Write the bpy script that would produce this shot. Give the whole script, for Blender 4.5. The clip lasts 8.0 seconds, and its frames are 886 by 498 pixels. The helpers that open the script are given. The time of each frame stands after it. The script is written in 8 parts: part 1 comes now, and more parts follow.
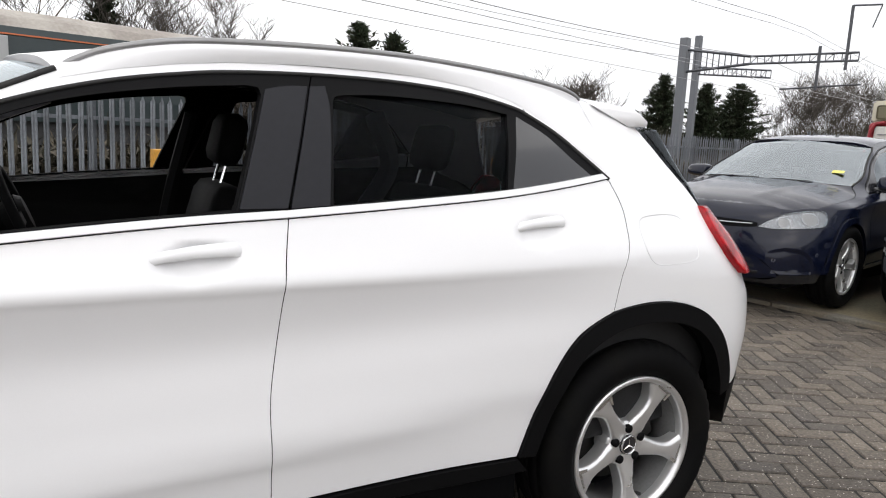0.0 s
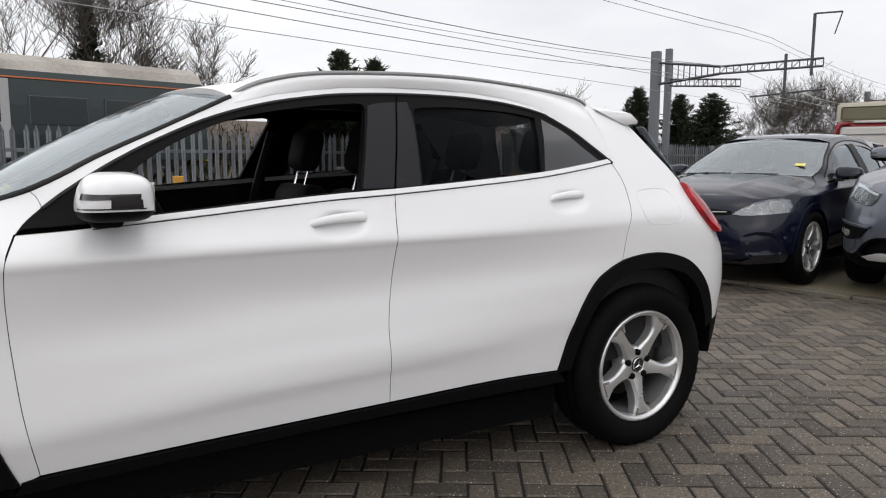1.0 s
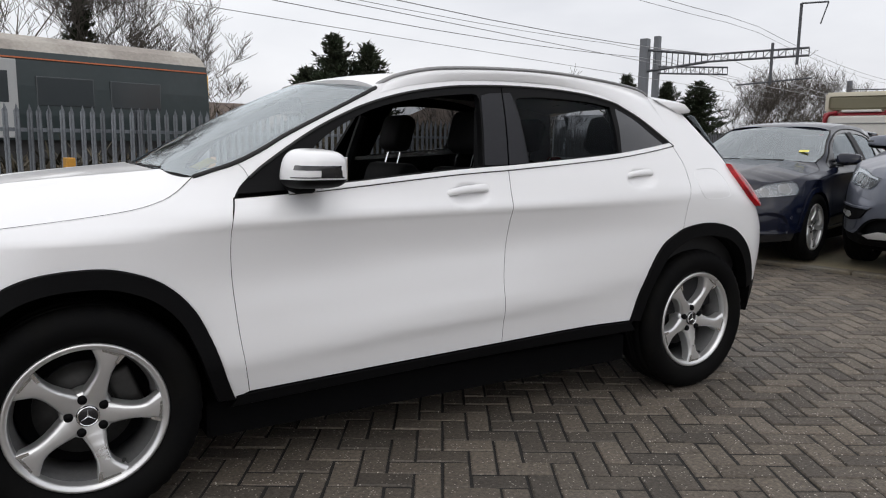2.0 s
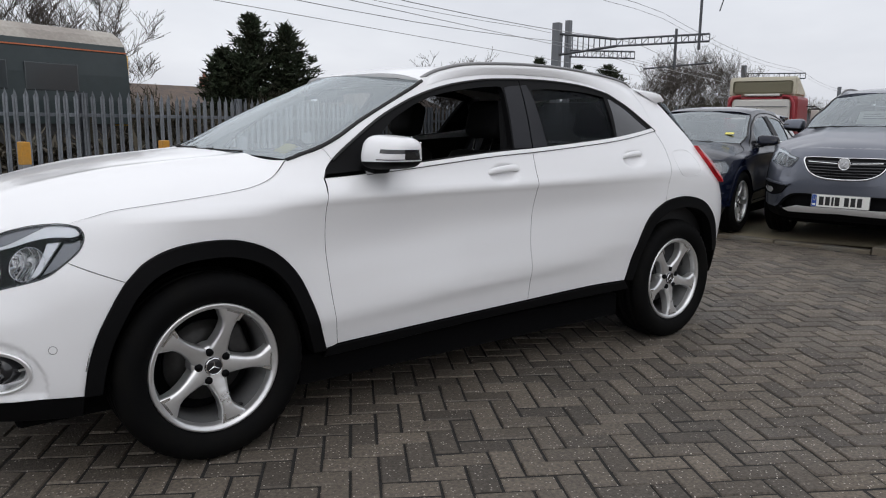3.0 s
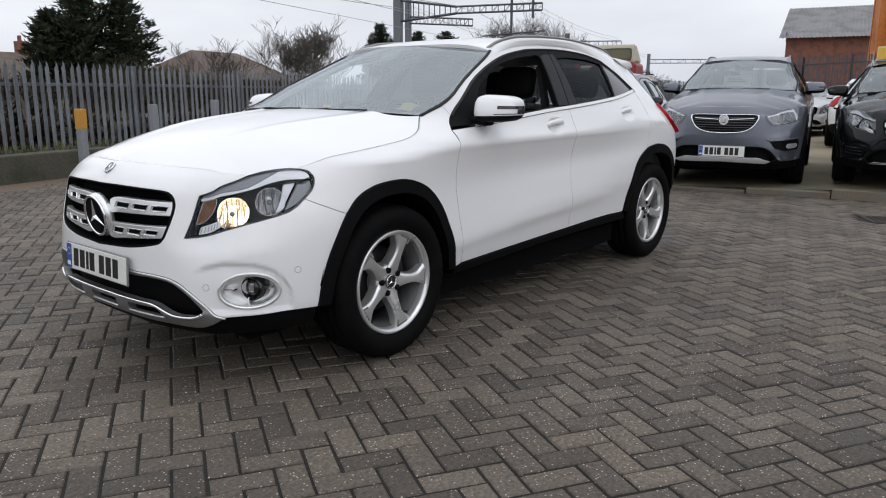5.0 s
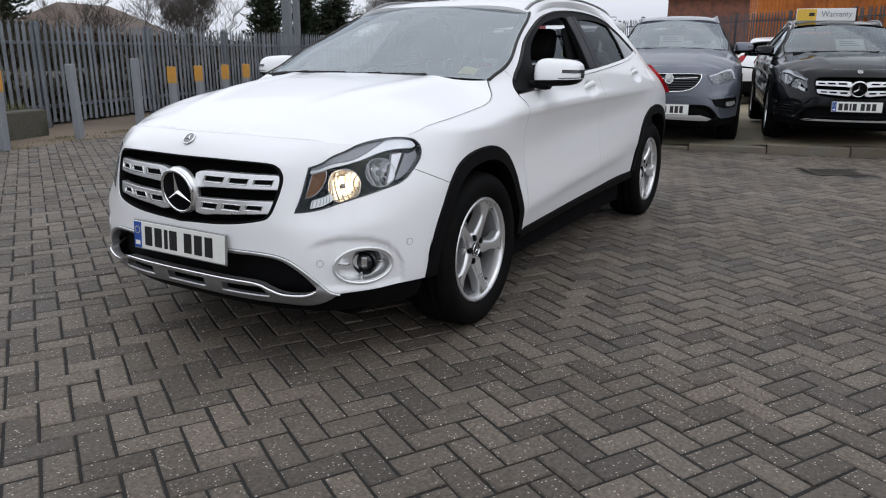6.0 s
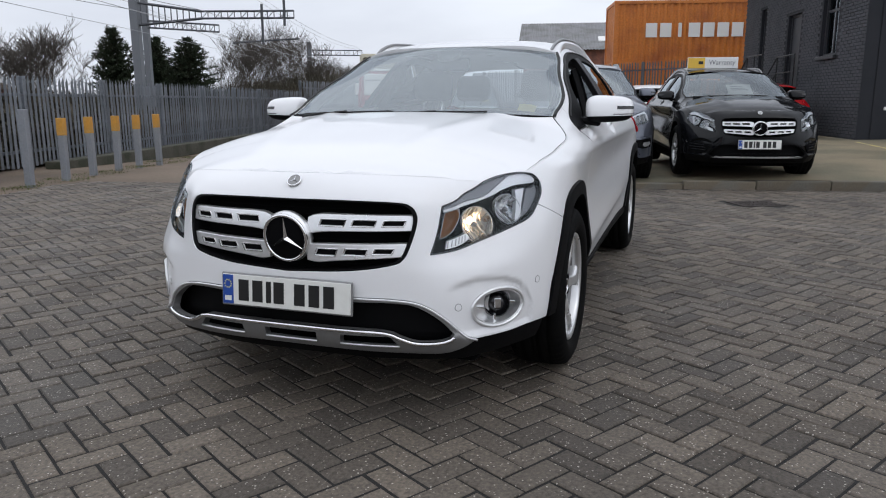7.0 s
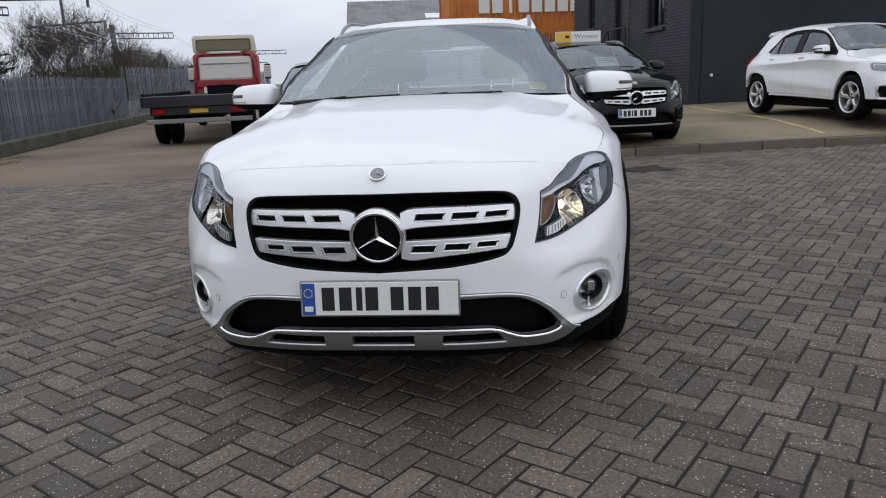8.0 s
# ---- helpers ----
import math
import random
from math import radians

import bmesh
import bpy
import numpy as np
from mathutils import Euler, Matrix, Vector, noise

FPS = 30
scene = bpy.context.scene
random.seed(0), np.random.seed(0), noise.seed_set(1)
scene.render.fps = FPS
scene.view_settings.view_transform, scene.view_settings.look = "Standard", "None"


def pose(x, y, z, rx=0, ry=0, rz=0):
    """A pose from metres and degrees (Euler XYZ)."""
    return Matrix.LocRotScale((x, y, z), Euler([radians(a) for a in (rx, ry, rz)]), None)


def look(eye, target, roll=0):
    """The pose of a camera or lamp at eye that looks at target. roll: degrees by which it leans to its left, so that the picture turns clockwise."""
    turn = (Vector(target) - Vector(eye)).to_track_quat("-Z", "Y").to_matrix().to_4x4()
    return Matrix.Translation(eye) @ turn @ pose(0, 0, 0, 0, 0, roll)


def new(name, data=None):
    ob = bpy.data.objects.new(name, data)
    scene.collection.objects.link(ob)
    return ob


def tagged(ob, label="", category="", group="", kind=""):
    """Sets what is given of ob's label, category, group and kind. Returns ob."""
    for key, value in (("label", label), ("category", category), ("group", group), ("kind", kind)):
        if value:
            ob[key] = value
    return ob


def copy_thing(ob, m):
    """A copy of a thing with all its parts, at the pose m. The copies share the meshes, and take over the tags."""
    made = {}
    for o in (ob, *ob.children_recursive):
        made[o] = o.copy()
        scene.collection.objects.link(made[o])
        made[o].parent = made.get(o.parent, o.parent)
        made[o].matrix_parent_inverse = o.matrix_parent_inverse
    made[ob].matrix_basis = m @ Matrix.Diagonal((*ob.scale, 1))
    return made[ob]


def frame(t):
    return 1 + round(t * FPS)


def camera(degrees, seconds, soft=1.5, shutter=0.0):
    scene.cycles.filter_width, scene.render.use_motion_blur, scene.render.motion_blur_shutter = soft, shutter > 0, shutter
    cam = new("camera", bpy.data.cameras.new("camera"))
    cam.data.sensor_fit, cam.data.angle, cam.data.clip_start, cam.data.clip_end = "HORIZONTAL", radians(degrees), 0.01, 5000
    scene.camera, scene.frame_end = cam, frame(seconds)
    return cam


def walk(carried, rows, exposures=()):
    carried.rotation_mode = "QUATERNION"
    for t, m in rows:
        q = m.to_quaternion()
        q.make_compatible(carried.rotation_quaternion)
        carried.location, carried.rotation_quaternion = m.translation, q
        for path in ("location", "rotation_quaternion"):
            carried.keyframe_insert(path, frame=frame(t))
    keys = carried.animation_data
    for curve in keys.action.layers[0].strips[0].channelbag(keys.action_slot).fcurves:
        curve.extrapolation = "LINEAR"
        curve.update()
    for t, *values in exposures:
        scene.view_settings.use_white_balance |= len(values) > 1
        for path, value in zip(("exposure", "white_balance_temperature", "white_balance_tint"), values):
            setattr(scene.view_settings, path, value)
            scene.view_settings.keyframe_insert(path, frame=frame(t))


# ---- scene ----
from mathutils import bvhtree, geometry as plane_geometry

cam = camera(62.6, 8.0, soft=1.1)
PATH = [
    (0, (-0.248, -2.507, 1.298), (0.686, -0.766, 0.987), 2.9),
    (0.5, (-0.504, -2.807, 1.197), (0.329, -1.018, 0.869), -0.4),
    (1, (-0.829, -3.04, 1.209), (0.146, -1.312, 0.958), 0.2),
    (1.5, (-1.184, -3.175, 1.2), (-0.173, -1.472, 0.918), 0.2),
    (1.7, (-1.308, -3.208, 1.194), (-0.338, -1.483, 0.9), 1.4),
    (2.8, (-2.1, -3.314, 1.194), (-0.884, -1.751, 0.914), -1.4),
    (3, (-2.232, -3.329, 1.209), (-1.028, -1.768, 0.872), 0.7),
    (3.5, (-2.588, -3.32, 1.239), (-1.224, -1.892, 0.923), 1.2),
    (4, (-2.97, -3.324, 1.188), (-1.565, -1.913, 1.002), 0.1),
    (4.2, (-3.116, -3.306, 1.194), (-1.699, -1.937, 0.848), -0.1),
    (5.3, (-3.796, -2.859, 1.17), (-2.258, -1.668, 0.703), 1.3),
    (5.5, (-3.879, -2.711, 1.199), (-2.329, -1.575, 0.644), 2.2),
    (6, (-4.134, -2.315, 1.204), (-2.47, -1.337, 0.676), 0.3),
    (6.2, (-4.192, -2.133, 1.185), (-2.488, -1.188, 0.731), 1.8),
    (6.5, (-4.259, -1.841, 1.148), (-2.492, -0.968, 0.803), 1.0),
    (7, (-4.456, -1.363, 1.138), (-2.605, -0.717, 0.741), -0.2),
    (7.5, (-4.463, -0.87, 1.126), (-2.555, -0.365, 0.8), -0.2),
    (7.9, (-4.517, -0.556, 1.153), (-2.584, -0.267, 0.728), -1.4),
    (8, (-4.518, -0.453, 1.166), (-2.582, -0.25, 0.706), -2.3),
]
walk(cam, [(t, look(eye, target, roll)) for t, eye, target, roll in PATH],
     exposures=((0, 0.48, 6800, 10), (0.5, 0.16, 6800, 10), (1, 0.12, 6780, 10), (1.5, 0.07, 6760, 10), (3, -0.12, 6520, 10), (3.5, -0.14, 6500, 10), (4.2, -0.11, 6470, 10), (5.5, 0.0, 6420, 10), (6.5, 0.0, 6230, 10), (7, -0.05, 6250, 10), (7.5, -0.07, 6230, 10), (8, -0.13, 6260, 10)))

# ---------------------------------------------------------------- light
world = bpy.data.worlds.new("overcast")
scene.world = world
world.use_nodes = True
wn, wl = world.node_tree.nodes, world.node_tree.links
wn.clear()
w_out = wn.new("ShaderNodeOutputWorld")
w_bg = wn.new("ShaderNodeBackground")
w_sky = wn.new("ShaderNodeTexSky")
w_sky.sky_type = "NISHITA"
w_sky.sun_disc = False
w_sky.sun_elevation = radians(48)
w_sky.sun_rotation = radians(200)
w_sky.air_density, w_sky.dust_density = 1.6, 4.0
w_hsv = wn.new("ShaderNodeHueSaturation")
w_hsv.inputs["Saturation"].default_value = 0.22
w_cloud = wn.new("ShaderNodeTexNoise")
w_cloud.inputs["Scale"].default_value = 2.2
w_cloud.inputs["Detail"].default_value = 6
w_map = wn.new("ShaderNodeMapping")
w_map.inputs["Scale"].default_value = (1, 1, 3.2)
w_co = wn.new("ShaderNodeTexCoord")
w_ramp = wn.new("ShaderNodeValToRGB")
w_ramp.color_ramp.elements[0].position, w_ramp.color_ramp.elements[1].position = 0.3, 0.75
w_ramp.color_ramp.elements[0].color, w_ramp.color_ramp.elements[1].color = (0.80, 0.805, 0.83, 1), (1.06, 1.06, 1.06, 1)
w_grey = wn.new("ShaderNodeMix")
w_grey.data_type = "RGBA"
w_grey.inputs[0].default_value = 0.72
w_grey.inputs[7].default_value = (7.15, 7.4, 7.95, 1)
w_mul = wn.new("ShaderNodeMix")
w_mul.data_type, w_mul.blend_type = "RGBA", "MULTIPLY"
w_mul.inputs[0].default_value = 1.0
wl.new(w_co.outputs["Generated"], w_map.inputs["Vector"])
wl.new(w_map.outputs["Vector"], w_cloud.inputs["Vector"])
wl.new(w_cloud.outputs["Fac"], w_ramp.inputs["Fac"])
wl.new(w_sky.outputs["Color"], w_hsv.inputs["Color"])
wl.new(w_hsv.outputs["Color"], w_grey.inputs[6])
wl.new(w_grey.outputs[2], w_mul.inputs[6])
wl.new(w_ramp.outputs["Color"], w_mul.inputs[7])
wl.new(w_mul.outputs[2], w_bg.inputs["Color"])
wl.new(w_bg.outputs["Background"], w_out.inputs["Surface"])
w_bg.inputs["Strength"].default_value = 0.150

sun = new("sun", bpy.data.lights.new("sun", "SUN"))
sun.data.energy, sun.data.angle, sun.data.color = 0.75, radians(110), (1.0, 0.98, 0.95)
sun.matrix_world = look((-1.0, 7.0, 14), (0, 0, 0))


# ---------------------------------------------------------------- materials
def mat(name, color, rough=0.5, metal=0.0, var=0.12, scale=6.0, fine=60.0, bump=0.0, second=None, mix=(0.45, 0.62), coat=0.0,
        trans=0.0, ior=1.5, island=0.0, rvar=0.08, obj_rand=0.0, spec=0.5):
    """A surface with colour and roughness varied at a broad and a fine scale, with fine relief."""
    m = bpy.data.materials.new(name)
    m.use_nodes = True
    nt, ln = m.node_tree.nodes, m.node_tree.links
    b = nt["Principled BSDF"]
    b.inputs["Metallic"].default_value = metal
    b.inputs["Coat Weight"].default_value = coat
    b.inputs["Coat Roughness"].default_value = 0.03
    b.inputs["Transmission Weight"].default_value = trans
    b.inputs["IOR"].default_value = ior
    b.inputs["Specular IOR Level"].default_value = spec
    co = nt.new("ShaderNodeTexCoord")
    n1 = nt.new("ShaderNodeTexNoise")
    n1.inputs["Scale"].default_value, n1.inputs["Detail"].default_value = scale, 5
    n2 = nt.new("ShaderNodeTexNoise")
    n2.inputs["Scale"].default_value, n2.inputs["Detail"].default_value = fine, 3
    for n in (n1, n2):
        ln.new(co.outputs["Object"], n.inputs["Vector"])
    base = nt.new("ShaderNodeMix")
    base.data_type = "RGBA"
    base.inputs[6].default_value = (*color, 1)
    base.inputs[7].default_value = (*(second or color), 1)
    rmp = nt.new("ShaderNodeMapRange")
    rmp.inputs[1].default_value, rmp.inputs[2].default_value = mix
    ln.new(n1.outputs["Fac"], rmp.inputs[0])
    ln.new(rmp.outputs[0], base.inputs[0])
    tone = nt.new("ShaderNodeMapRange")
    tone.inputs[1].default_value, tone.inputs[2].default_value = 0.25, 0.75
    tone.inputs[3].default_value, tone.inputs[4].default_value = 1 - var, 1 + var
    ln.new(n2.outputs["Fac"], tone.inputs[0])
    last = tone.outputs[0]
    if island or obj_rand:
        src = nt.new("ShaderNodeNewGeometry") if island else nt.new("ShaderNodeObjectInfo")
        rr = nt.new("ShaderNodeMapRange")
        a = island or obj_rand
        rr.inputs[3].default_value, rr.inputs[4].default_value = 1 - a, 1 + a
        ln.new(src.outputs["Random Per Island" if island else "Random"], rr.inputs[0])
        mm = nt.new("ShaderNodeMath")
        mm.operation = "MULTIPLY"
        ln.new(last, mm.inputs[0])
        ln.new(rr.outputs[0], mm.inputs[1])
        last = mm.outputs[0]
    mul = nt.new("ShaderNodeMix")
    mul.data_type, mul.blend_type = "RGBA", "MULTIPLY"
    mul.inputs[0].default_value = 1.0
    ln.new(base.outputs[2], mul.inputs[6])
    ln.new(last, mul.inputs[7])
    ln.new(mul.outputs[2], b.inputs["Base Color"])
    rg = nt.new("ShaderNodeMapRange")
    rg.inputs[3].default_value, rg.inputs[4].default_value = max(rough - rvar, 0.0), min(rough + rvar, 1.0)
    ln.new(n1.outputs["Fac"], rg.inputs[0])
    ln.new(rg.outputs[0], b.inputs["Roughness"])
    if bump:
        bp = nt.new("ShaderNodeBump")
        bp.inputs["Strength"].default_value = bump
        bp.inputs["Distance"].default_value = 0.01
        ln.new(n2.outputs["Fac"], bp.inputs["Height"])
        ln.new(bp.outputs["Normal"], b.inputs["Normal"])
    return m


def glow(name, color, strength):
    m = bpy.data.materials.new(name)
    m.use_nodes = True
    b = m.node_tree.nodes["Principled BSDF"]
    b.inputs["Base Color"].default_value = (*color, 1)
    b.inputs["Emission Color"].default_value = (*color, 1)
    b.inputs["Emission Strength"].default_value = strength
    return m


def glass(name, color, rough=0.0, alpha=0.25, ior=1.45):
    """Thin pane: tinted see-through with a mirror gloss that grows at grazing angles."""
    m = bpy.data.materials.new(name)
    m.use_nodes = True
    nt, ln = m.node_tree.nodes, m.node_tree.links
    nt.clear()
    out = nt.new("ShaderNodeOutputMaterial")
    tr = nt.new("ShaderNodeBsdfTransparent")
    tr.inputs["Color"].default_value = (*color, 1)
    gl = nt.new("ShaderNodeBsdfGlossy")
    gl.inputs["Roughness"].default_value = rough
    gl.inputs["Color"].default_value = (0.89, 0.96, 1.0, 1)
    fr = nt.new("ShaderNodeFresnel")
    fr.inputs["IOR"].default_value = ior
    mx = nt.new("ShaderNodeMixShader")
    ln.new(fr.outputs[0], mx.inputs[0])
    ln.new(tr.outputs[0], mx.inputs[1])
    ln.new(gl.outputs[0], mx.inputs[2])
    ln.new(mx.outputs[0], out.inputs["Surface"])
    return m


# ---------------------------------------------------------------- mesh helpers
def ob_from(name, bm, material, parent=None, label="", smooth=False):
    me = bpy.data.meshes.new(name)
    bm.normal_update()
    bm.to_mesh(me)
    bm.free()
    for m in material if isinstance(material, (list, tuple)) else (material,):
        me.materials.append(m)
    if smooth:
        me.shade_smooth()
    ob = new(name, me)
    if parent is not None:
        ob.parent = parent
    if label:
        ob["label"] = label
    return ob


def part(name, bm, material, parent, label="", smooth=False):
    return ob_from(name, bm, material, parent, label, smooth)


def share(name, me, parent, m):
    """One more object on a shared mesh, as a piece of parent, at m."""
    ob = new(name, me)
    ob.parent = parent
    ob.matrix_local = m
    return ob


def box(bm, x0, x1, y0, y1, z0, z1, m=None, bevel=0.0):
    v = [bm.verts.new((x, y, z)) for x in (x0, x1) for y in (y0, y1) for z in (z0, z1)]
    if m is not None:
        for p in v:
            p.co = m @ p.co
    f = [bm.faces.new([v[i] for i in q]) for q in ((0, 1, 3, 2), (4, 6, 7, 5), (0, 4, 5, 1), (2, 3, 7, 6), (0, 2, 6, 4), (1, 5, 7, 3))]
    if bevel:
        edges = list({e for q in f for e in q.edges})
        bmesh.ops.bevel(bm, geom=edges, offset=bevel, segments=2, profile=0.5, affect="EDGES")
    return v


def tube(bm, pts, radii, n=8, cap=True, closed=False):
    """A round bar along pts with a radius at each point."""
    rings = []
    pts = [Vector(p) for p in pts]
    k = len(pts)
    if not isinstance(radii, (list, tuple)):
        radii = [radii] * k
    up = Vector((0, 0, 1))
    side = None
    for i, p in enumerate(pts):
        a = pts[(i - 1) % k] if closed else pts[max(i - 1, 0)]
        b = pts[(i + 1) % k] if closed else pts[min(i + 1, k - 1)]
        d = (b - a).normalized()
        if side is None:
            side = d.cross(up if abs(d.z) < 0.9 else Vector((1, 0, 0))).normalized()
        else:
            side = (side - d * side.dot(d)).normalized()
        other = d.cross(side)
        rings.append([bm.verts.new(p + (side * math.cos(t) + other * math.sin(t)) * radii[i]) for t in (2 * math.pi * j / n for j in range(n))])
    for i in range(k if closed else k - 1):
        a, b = rings[i], rings[(i + 1) % k]
        for j in range(n):
            bm.faces.new((a[j], a[(j + 1) % n], b[(j + 1) % n], b[j]))
    if cap and not closed:
        bm.faces.new(rings[0][::-1])
        bm.faces.new(rings[-1])
    return rings


def lathe(bm, profile, n=32, m=None):
    """A turned shape round the local y axis from (radius, y) pairs; m places it."""
    rings = []
    for r, y in profile:
        rings.append([bm.verts.new((r * math.cos(t), y, r * math.sin(t))) for t in (2 * math.pi * j / n for j in range(n))])
    for a, b in zip(rings, rings[1:]):
        for j in range(n):
            bm.faces.new((a[j], b[j], b[(j + 1) % n], a[(j + 1) % n]))
    if m is not None:
        bmesh.ops.transform(bm, matrix=m, verts=[v for r in rings for v in r])
    return rings


def prism(bm, outline, depth, m=None):
    """A flat outline in local x, z, given depth along local y."""
    a = [bm.verts.new((x, 0, z)) for x, z in outline]
    b = [bm.verts.new((x, depth, z)) for x, z in outline]
    k = len(a)
    fs = [bm.faces.new(a), bm.faces.new(b[::-1])]
    for i in range(k):
        fs.append(bm.faces.new((a[i], b[i], b[(i + 1) % k], a[(i + 1) % k])))
    if m is not None:
        for v in a + b:
            v.co = m @ v.co
    return fs


def empty(name, m=None):
    ob = new(name)
    if m is not None:
        ob.matrix_world = m
    return ob


def ground_frame(x, y, deg, z=0.0):
    return pose(x, y, z, 0, 0, deg)


def text_mesh(name, body, size, material, parent, m, extrude=0.002, space=1.0, bold=0.0, sx=1.0):
    """Lettering in the built-in font as a mesh, centred on m (local x to the right, y up, z out)."""
    cu = bpy.data.curves.new(name, "FONT")
    cu.body, cu.size, cu.extrude, cu.space_character, cu.offset = body, size, extrude, space, bold
    cu.align_x, cu.align_y = "CENTER", "CENTER"
    tmp = new("tmp", cu)
    me = bpy.data.meshes.new_from_object(tmp.evaluated_get(bpy.context.evaluated_depsgraph_get()))
    bpy.data.objects.remove(tmp)
    me.materials.clear()
    me.materials.append(material)
    ob = new(name, me)
    ob.parent = parent
    ob.matrix_local = m @ Matrix.Diagonal((sx, 1, 1, 1))
    return ob

# ---------------------------------------------------------------- surfaces of the place
M_asphalt = mat("worn_concrete", (0.168, 0.124, 0.086), 0.85, var=0.25, scale=0.35, fine=40, bump=0.35, second=(0.098, 0.072, 0.05), mix=(0.4, 0.65))
M_joint = mat("joint_sand", (0.013, 0.012, 0.011), 0.95, var=0.3, scale=3, fine=90, bump=0.3)
M_conc = mat("concrete", (0.225, 0.183, 0.115), 0.8, var=0.25, scale=0.55, fine=50, bump=0.3, second=(0.13, 0.118, 0.075), mix=(0.42, 0.62))
M_kerb = mat("kerb_stone", (0.130, 0.108, 0.078), 0.85, var=0.25, scale=3, fine=60, bump=0.4, second=(0.13, 0.12, 0.10), obj_rand=0.15)
M_galv = mat("galvanised", (0.175, 0.19, 0.21), 0.5, metal=0.35, var=0.14, scale=2.0, fine=25, second=(0.12, 0.13, 0.145), obj_rand=0.22)
M_post = mat("bollard_grey", (0.26, 0.275, 0.30), 0.55, metal=0.3, var=0.12, scale=5, fine=40, second=(0.28, 0.29, 0.31))
M_yellow = mat("faded_yellow", (0.56, 0.27, 0.035), 0.55, var=0.12, scale=8, fine=40, second=(0.5, 0.27, 0.06))
M_steel = mat("gantry_steel", (0.17, 0.18, 0.195), 0.6, metal=0.2, var=0.1, scale=1.5, fine=20)
M_boom = mat("dark_lattice_steel", (0.085, 0.09, 0.10), 0.6, metal=0.2, var=0.15, scale=1.5, fine=20)
M_wire = mat("wire", (0.34, 0.34, 0.35), 0.5, metal=0.3)
M_brick_dark = mat("charcoal_brick", (0.050, 0.053, 0.062), 0.75, var=0.2, scale=2, fine=40, bump=0.3, second=(0.040, 0.043, 0.051), obj_rand=0.1)
M_render_dark = mat("charcoal_render", (0.027, 0.0285, 0.034), 0.75, var=0.12, scale=0.6, fine=40, bump=0.1, second=(0.022, 0.0235, 0.028), spec=0.2)
M_orange = mat("container_orange", (0.52, 0.165, 0.024), 0.5, var=0.18, scale=0.9, fine=14, second=(0.34, 0.095, 0.02), mix=(0.48, 0.72), bump=0.05)
M_white_paint = mat("white_paint", (0.72, 0.71, 0.68), 0.5, var=0.05)
M_brick_red = mat("red_brick", (0.24, 0.10, 0.065), 0.8, var=0.3, scale=3, fine=25, second=(0.15, 0.075, 0.055), bump=0.2)
M_slate = mat("corrugated_sheet", (0.23, 0.23, 0.235), 0.8, var=0.15, scale=1.0, fine=10, second=(0.17, 0.17, 0.165))
M_roof_tile = mat("brown_tiles", (0.13, 0.095, 0.075), 0.85, var=0.2, scale=2, fine=12, second=(0.1, 0.08, 0.07))
M_bark = mat("bark", (0.10, 0.082, 0.065), 0.9, var=0.2, scale=4, fine=30, bump=0.3)
M_twig = mat("bare_twigs", (0.085, 0.074, 0.064), 0.9, var=0.2, scale=4, fine=30)
M_needle = mat("conifer_green", (0.034, 0.046, 0.026), 0.85, var=0.3, scale=1.0, fine=14, second=(0.026, 0.029, 0.017), island=0.55, spec=0.2)
M_scrub = mat("scrub", (0.070, 0.058, 0.038), 0.9, var=0.3, scale=1.0, fine=12, second=(0.045, 0.042, 0.028), island=0.35)
M_grass = mat("rough_grass", (0.10, 0.115, 0.04), 0.9, var=0.3, scale=3, fine=40, second=(0.14, 0.125, 0.06), island=0.35)
M_line = mat("yellow_line", (0.50, 0.42, 0.16), 0.8, var=0.3, scale=4, fine=60, second=(0.33, 0.29, 0.18))
M_mossy = mat("mossy_concrete", (0.075, 0.072, 0.055), 0.9, var=0.3, scale=2, fine=40, bump=0.4, second=(0.042, 0.045, 0.028))
M_ballast = mat("ballast", (0.085, 0.078, 0.072), 0.9, var=0.4, scale=2, fine=15, bump=0.5, second=(0.055, 0.05, 0.046))
M_soil = mat("trackside_soil", (0.048, 0.042, 0.034), 0.95, var=0.4, scale=0.5, fine=12, bump=0.5, second=(0.034, 0.036, 0.022))

# ---------------------------------------------------------------- ground
KX = lambda y: 5.36 - 0.195 * y          # front line of the kerb


def sheet(name, pts, z, material, cell=None):
    bm = bmesh.new()
    bm.faces.new([bm.verts.new((x, y, z)) for x, y in pts])
    return ob_from(name, bm, material)


bm = bmesh.new()
gx, gy = (-900, 5.5, 11, 40, 900), (-900, 1.5, 5, 40, 900)
grid_ = [[bm.verts.new((x, y, -0.205 if 10 < x < 50 and 4 < y < 50 else -0.035)) for y in gy] for x in gx]
for i in range(4):
    for j in range(4):
        bm.faces.new((grid_[i][j], grid_[i + 1][j], grid_[i + 1][j + 1], grid_[i][j + 1]))
ground = tagged(ob_from("ground", bm, M_asphalt),
                "worn brown concrete and tarmac yard surface", "ground", kind="structure")
pavement = tagged(sheet("pavement", [(-8.4, -9.1), (KX(-9.1), -9.1), (KX(1.8), 1.8), (KX(7.2), 7.2), (-8.4, 5.26)], -0.0055, M_joint),
                  "grey herringbone block paving with dark joints", "pavement", kind="structure")


def platform_z(y):
    return min(0.12, max(0.03, 0.045 - 0.034 * y))


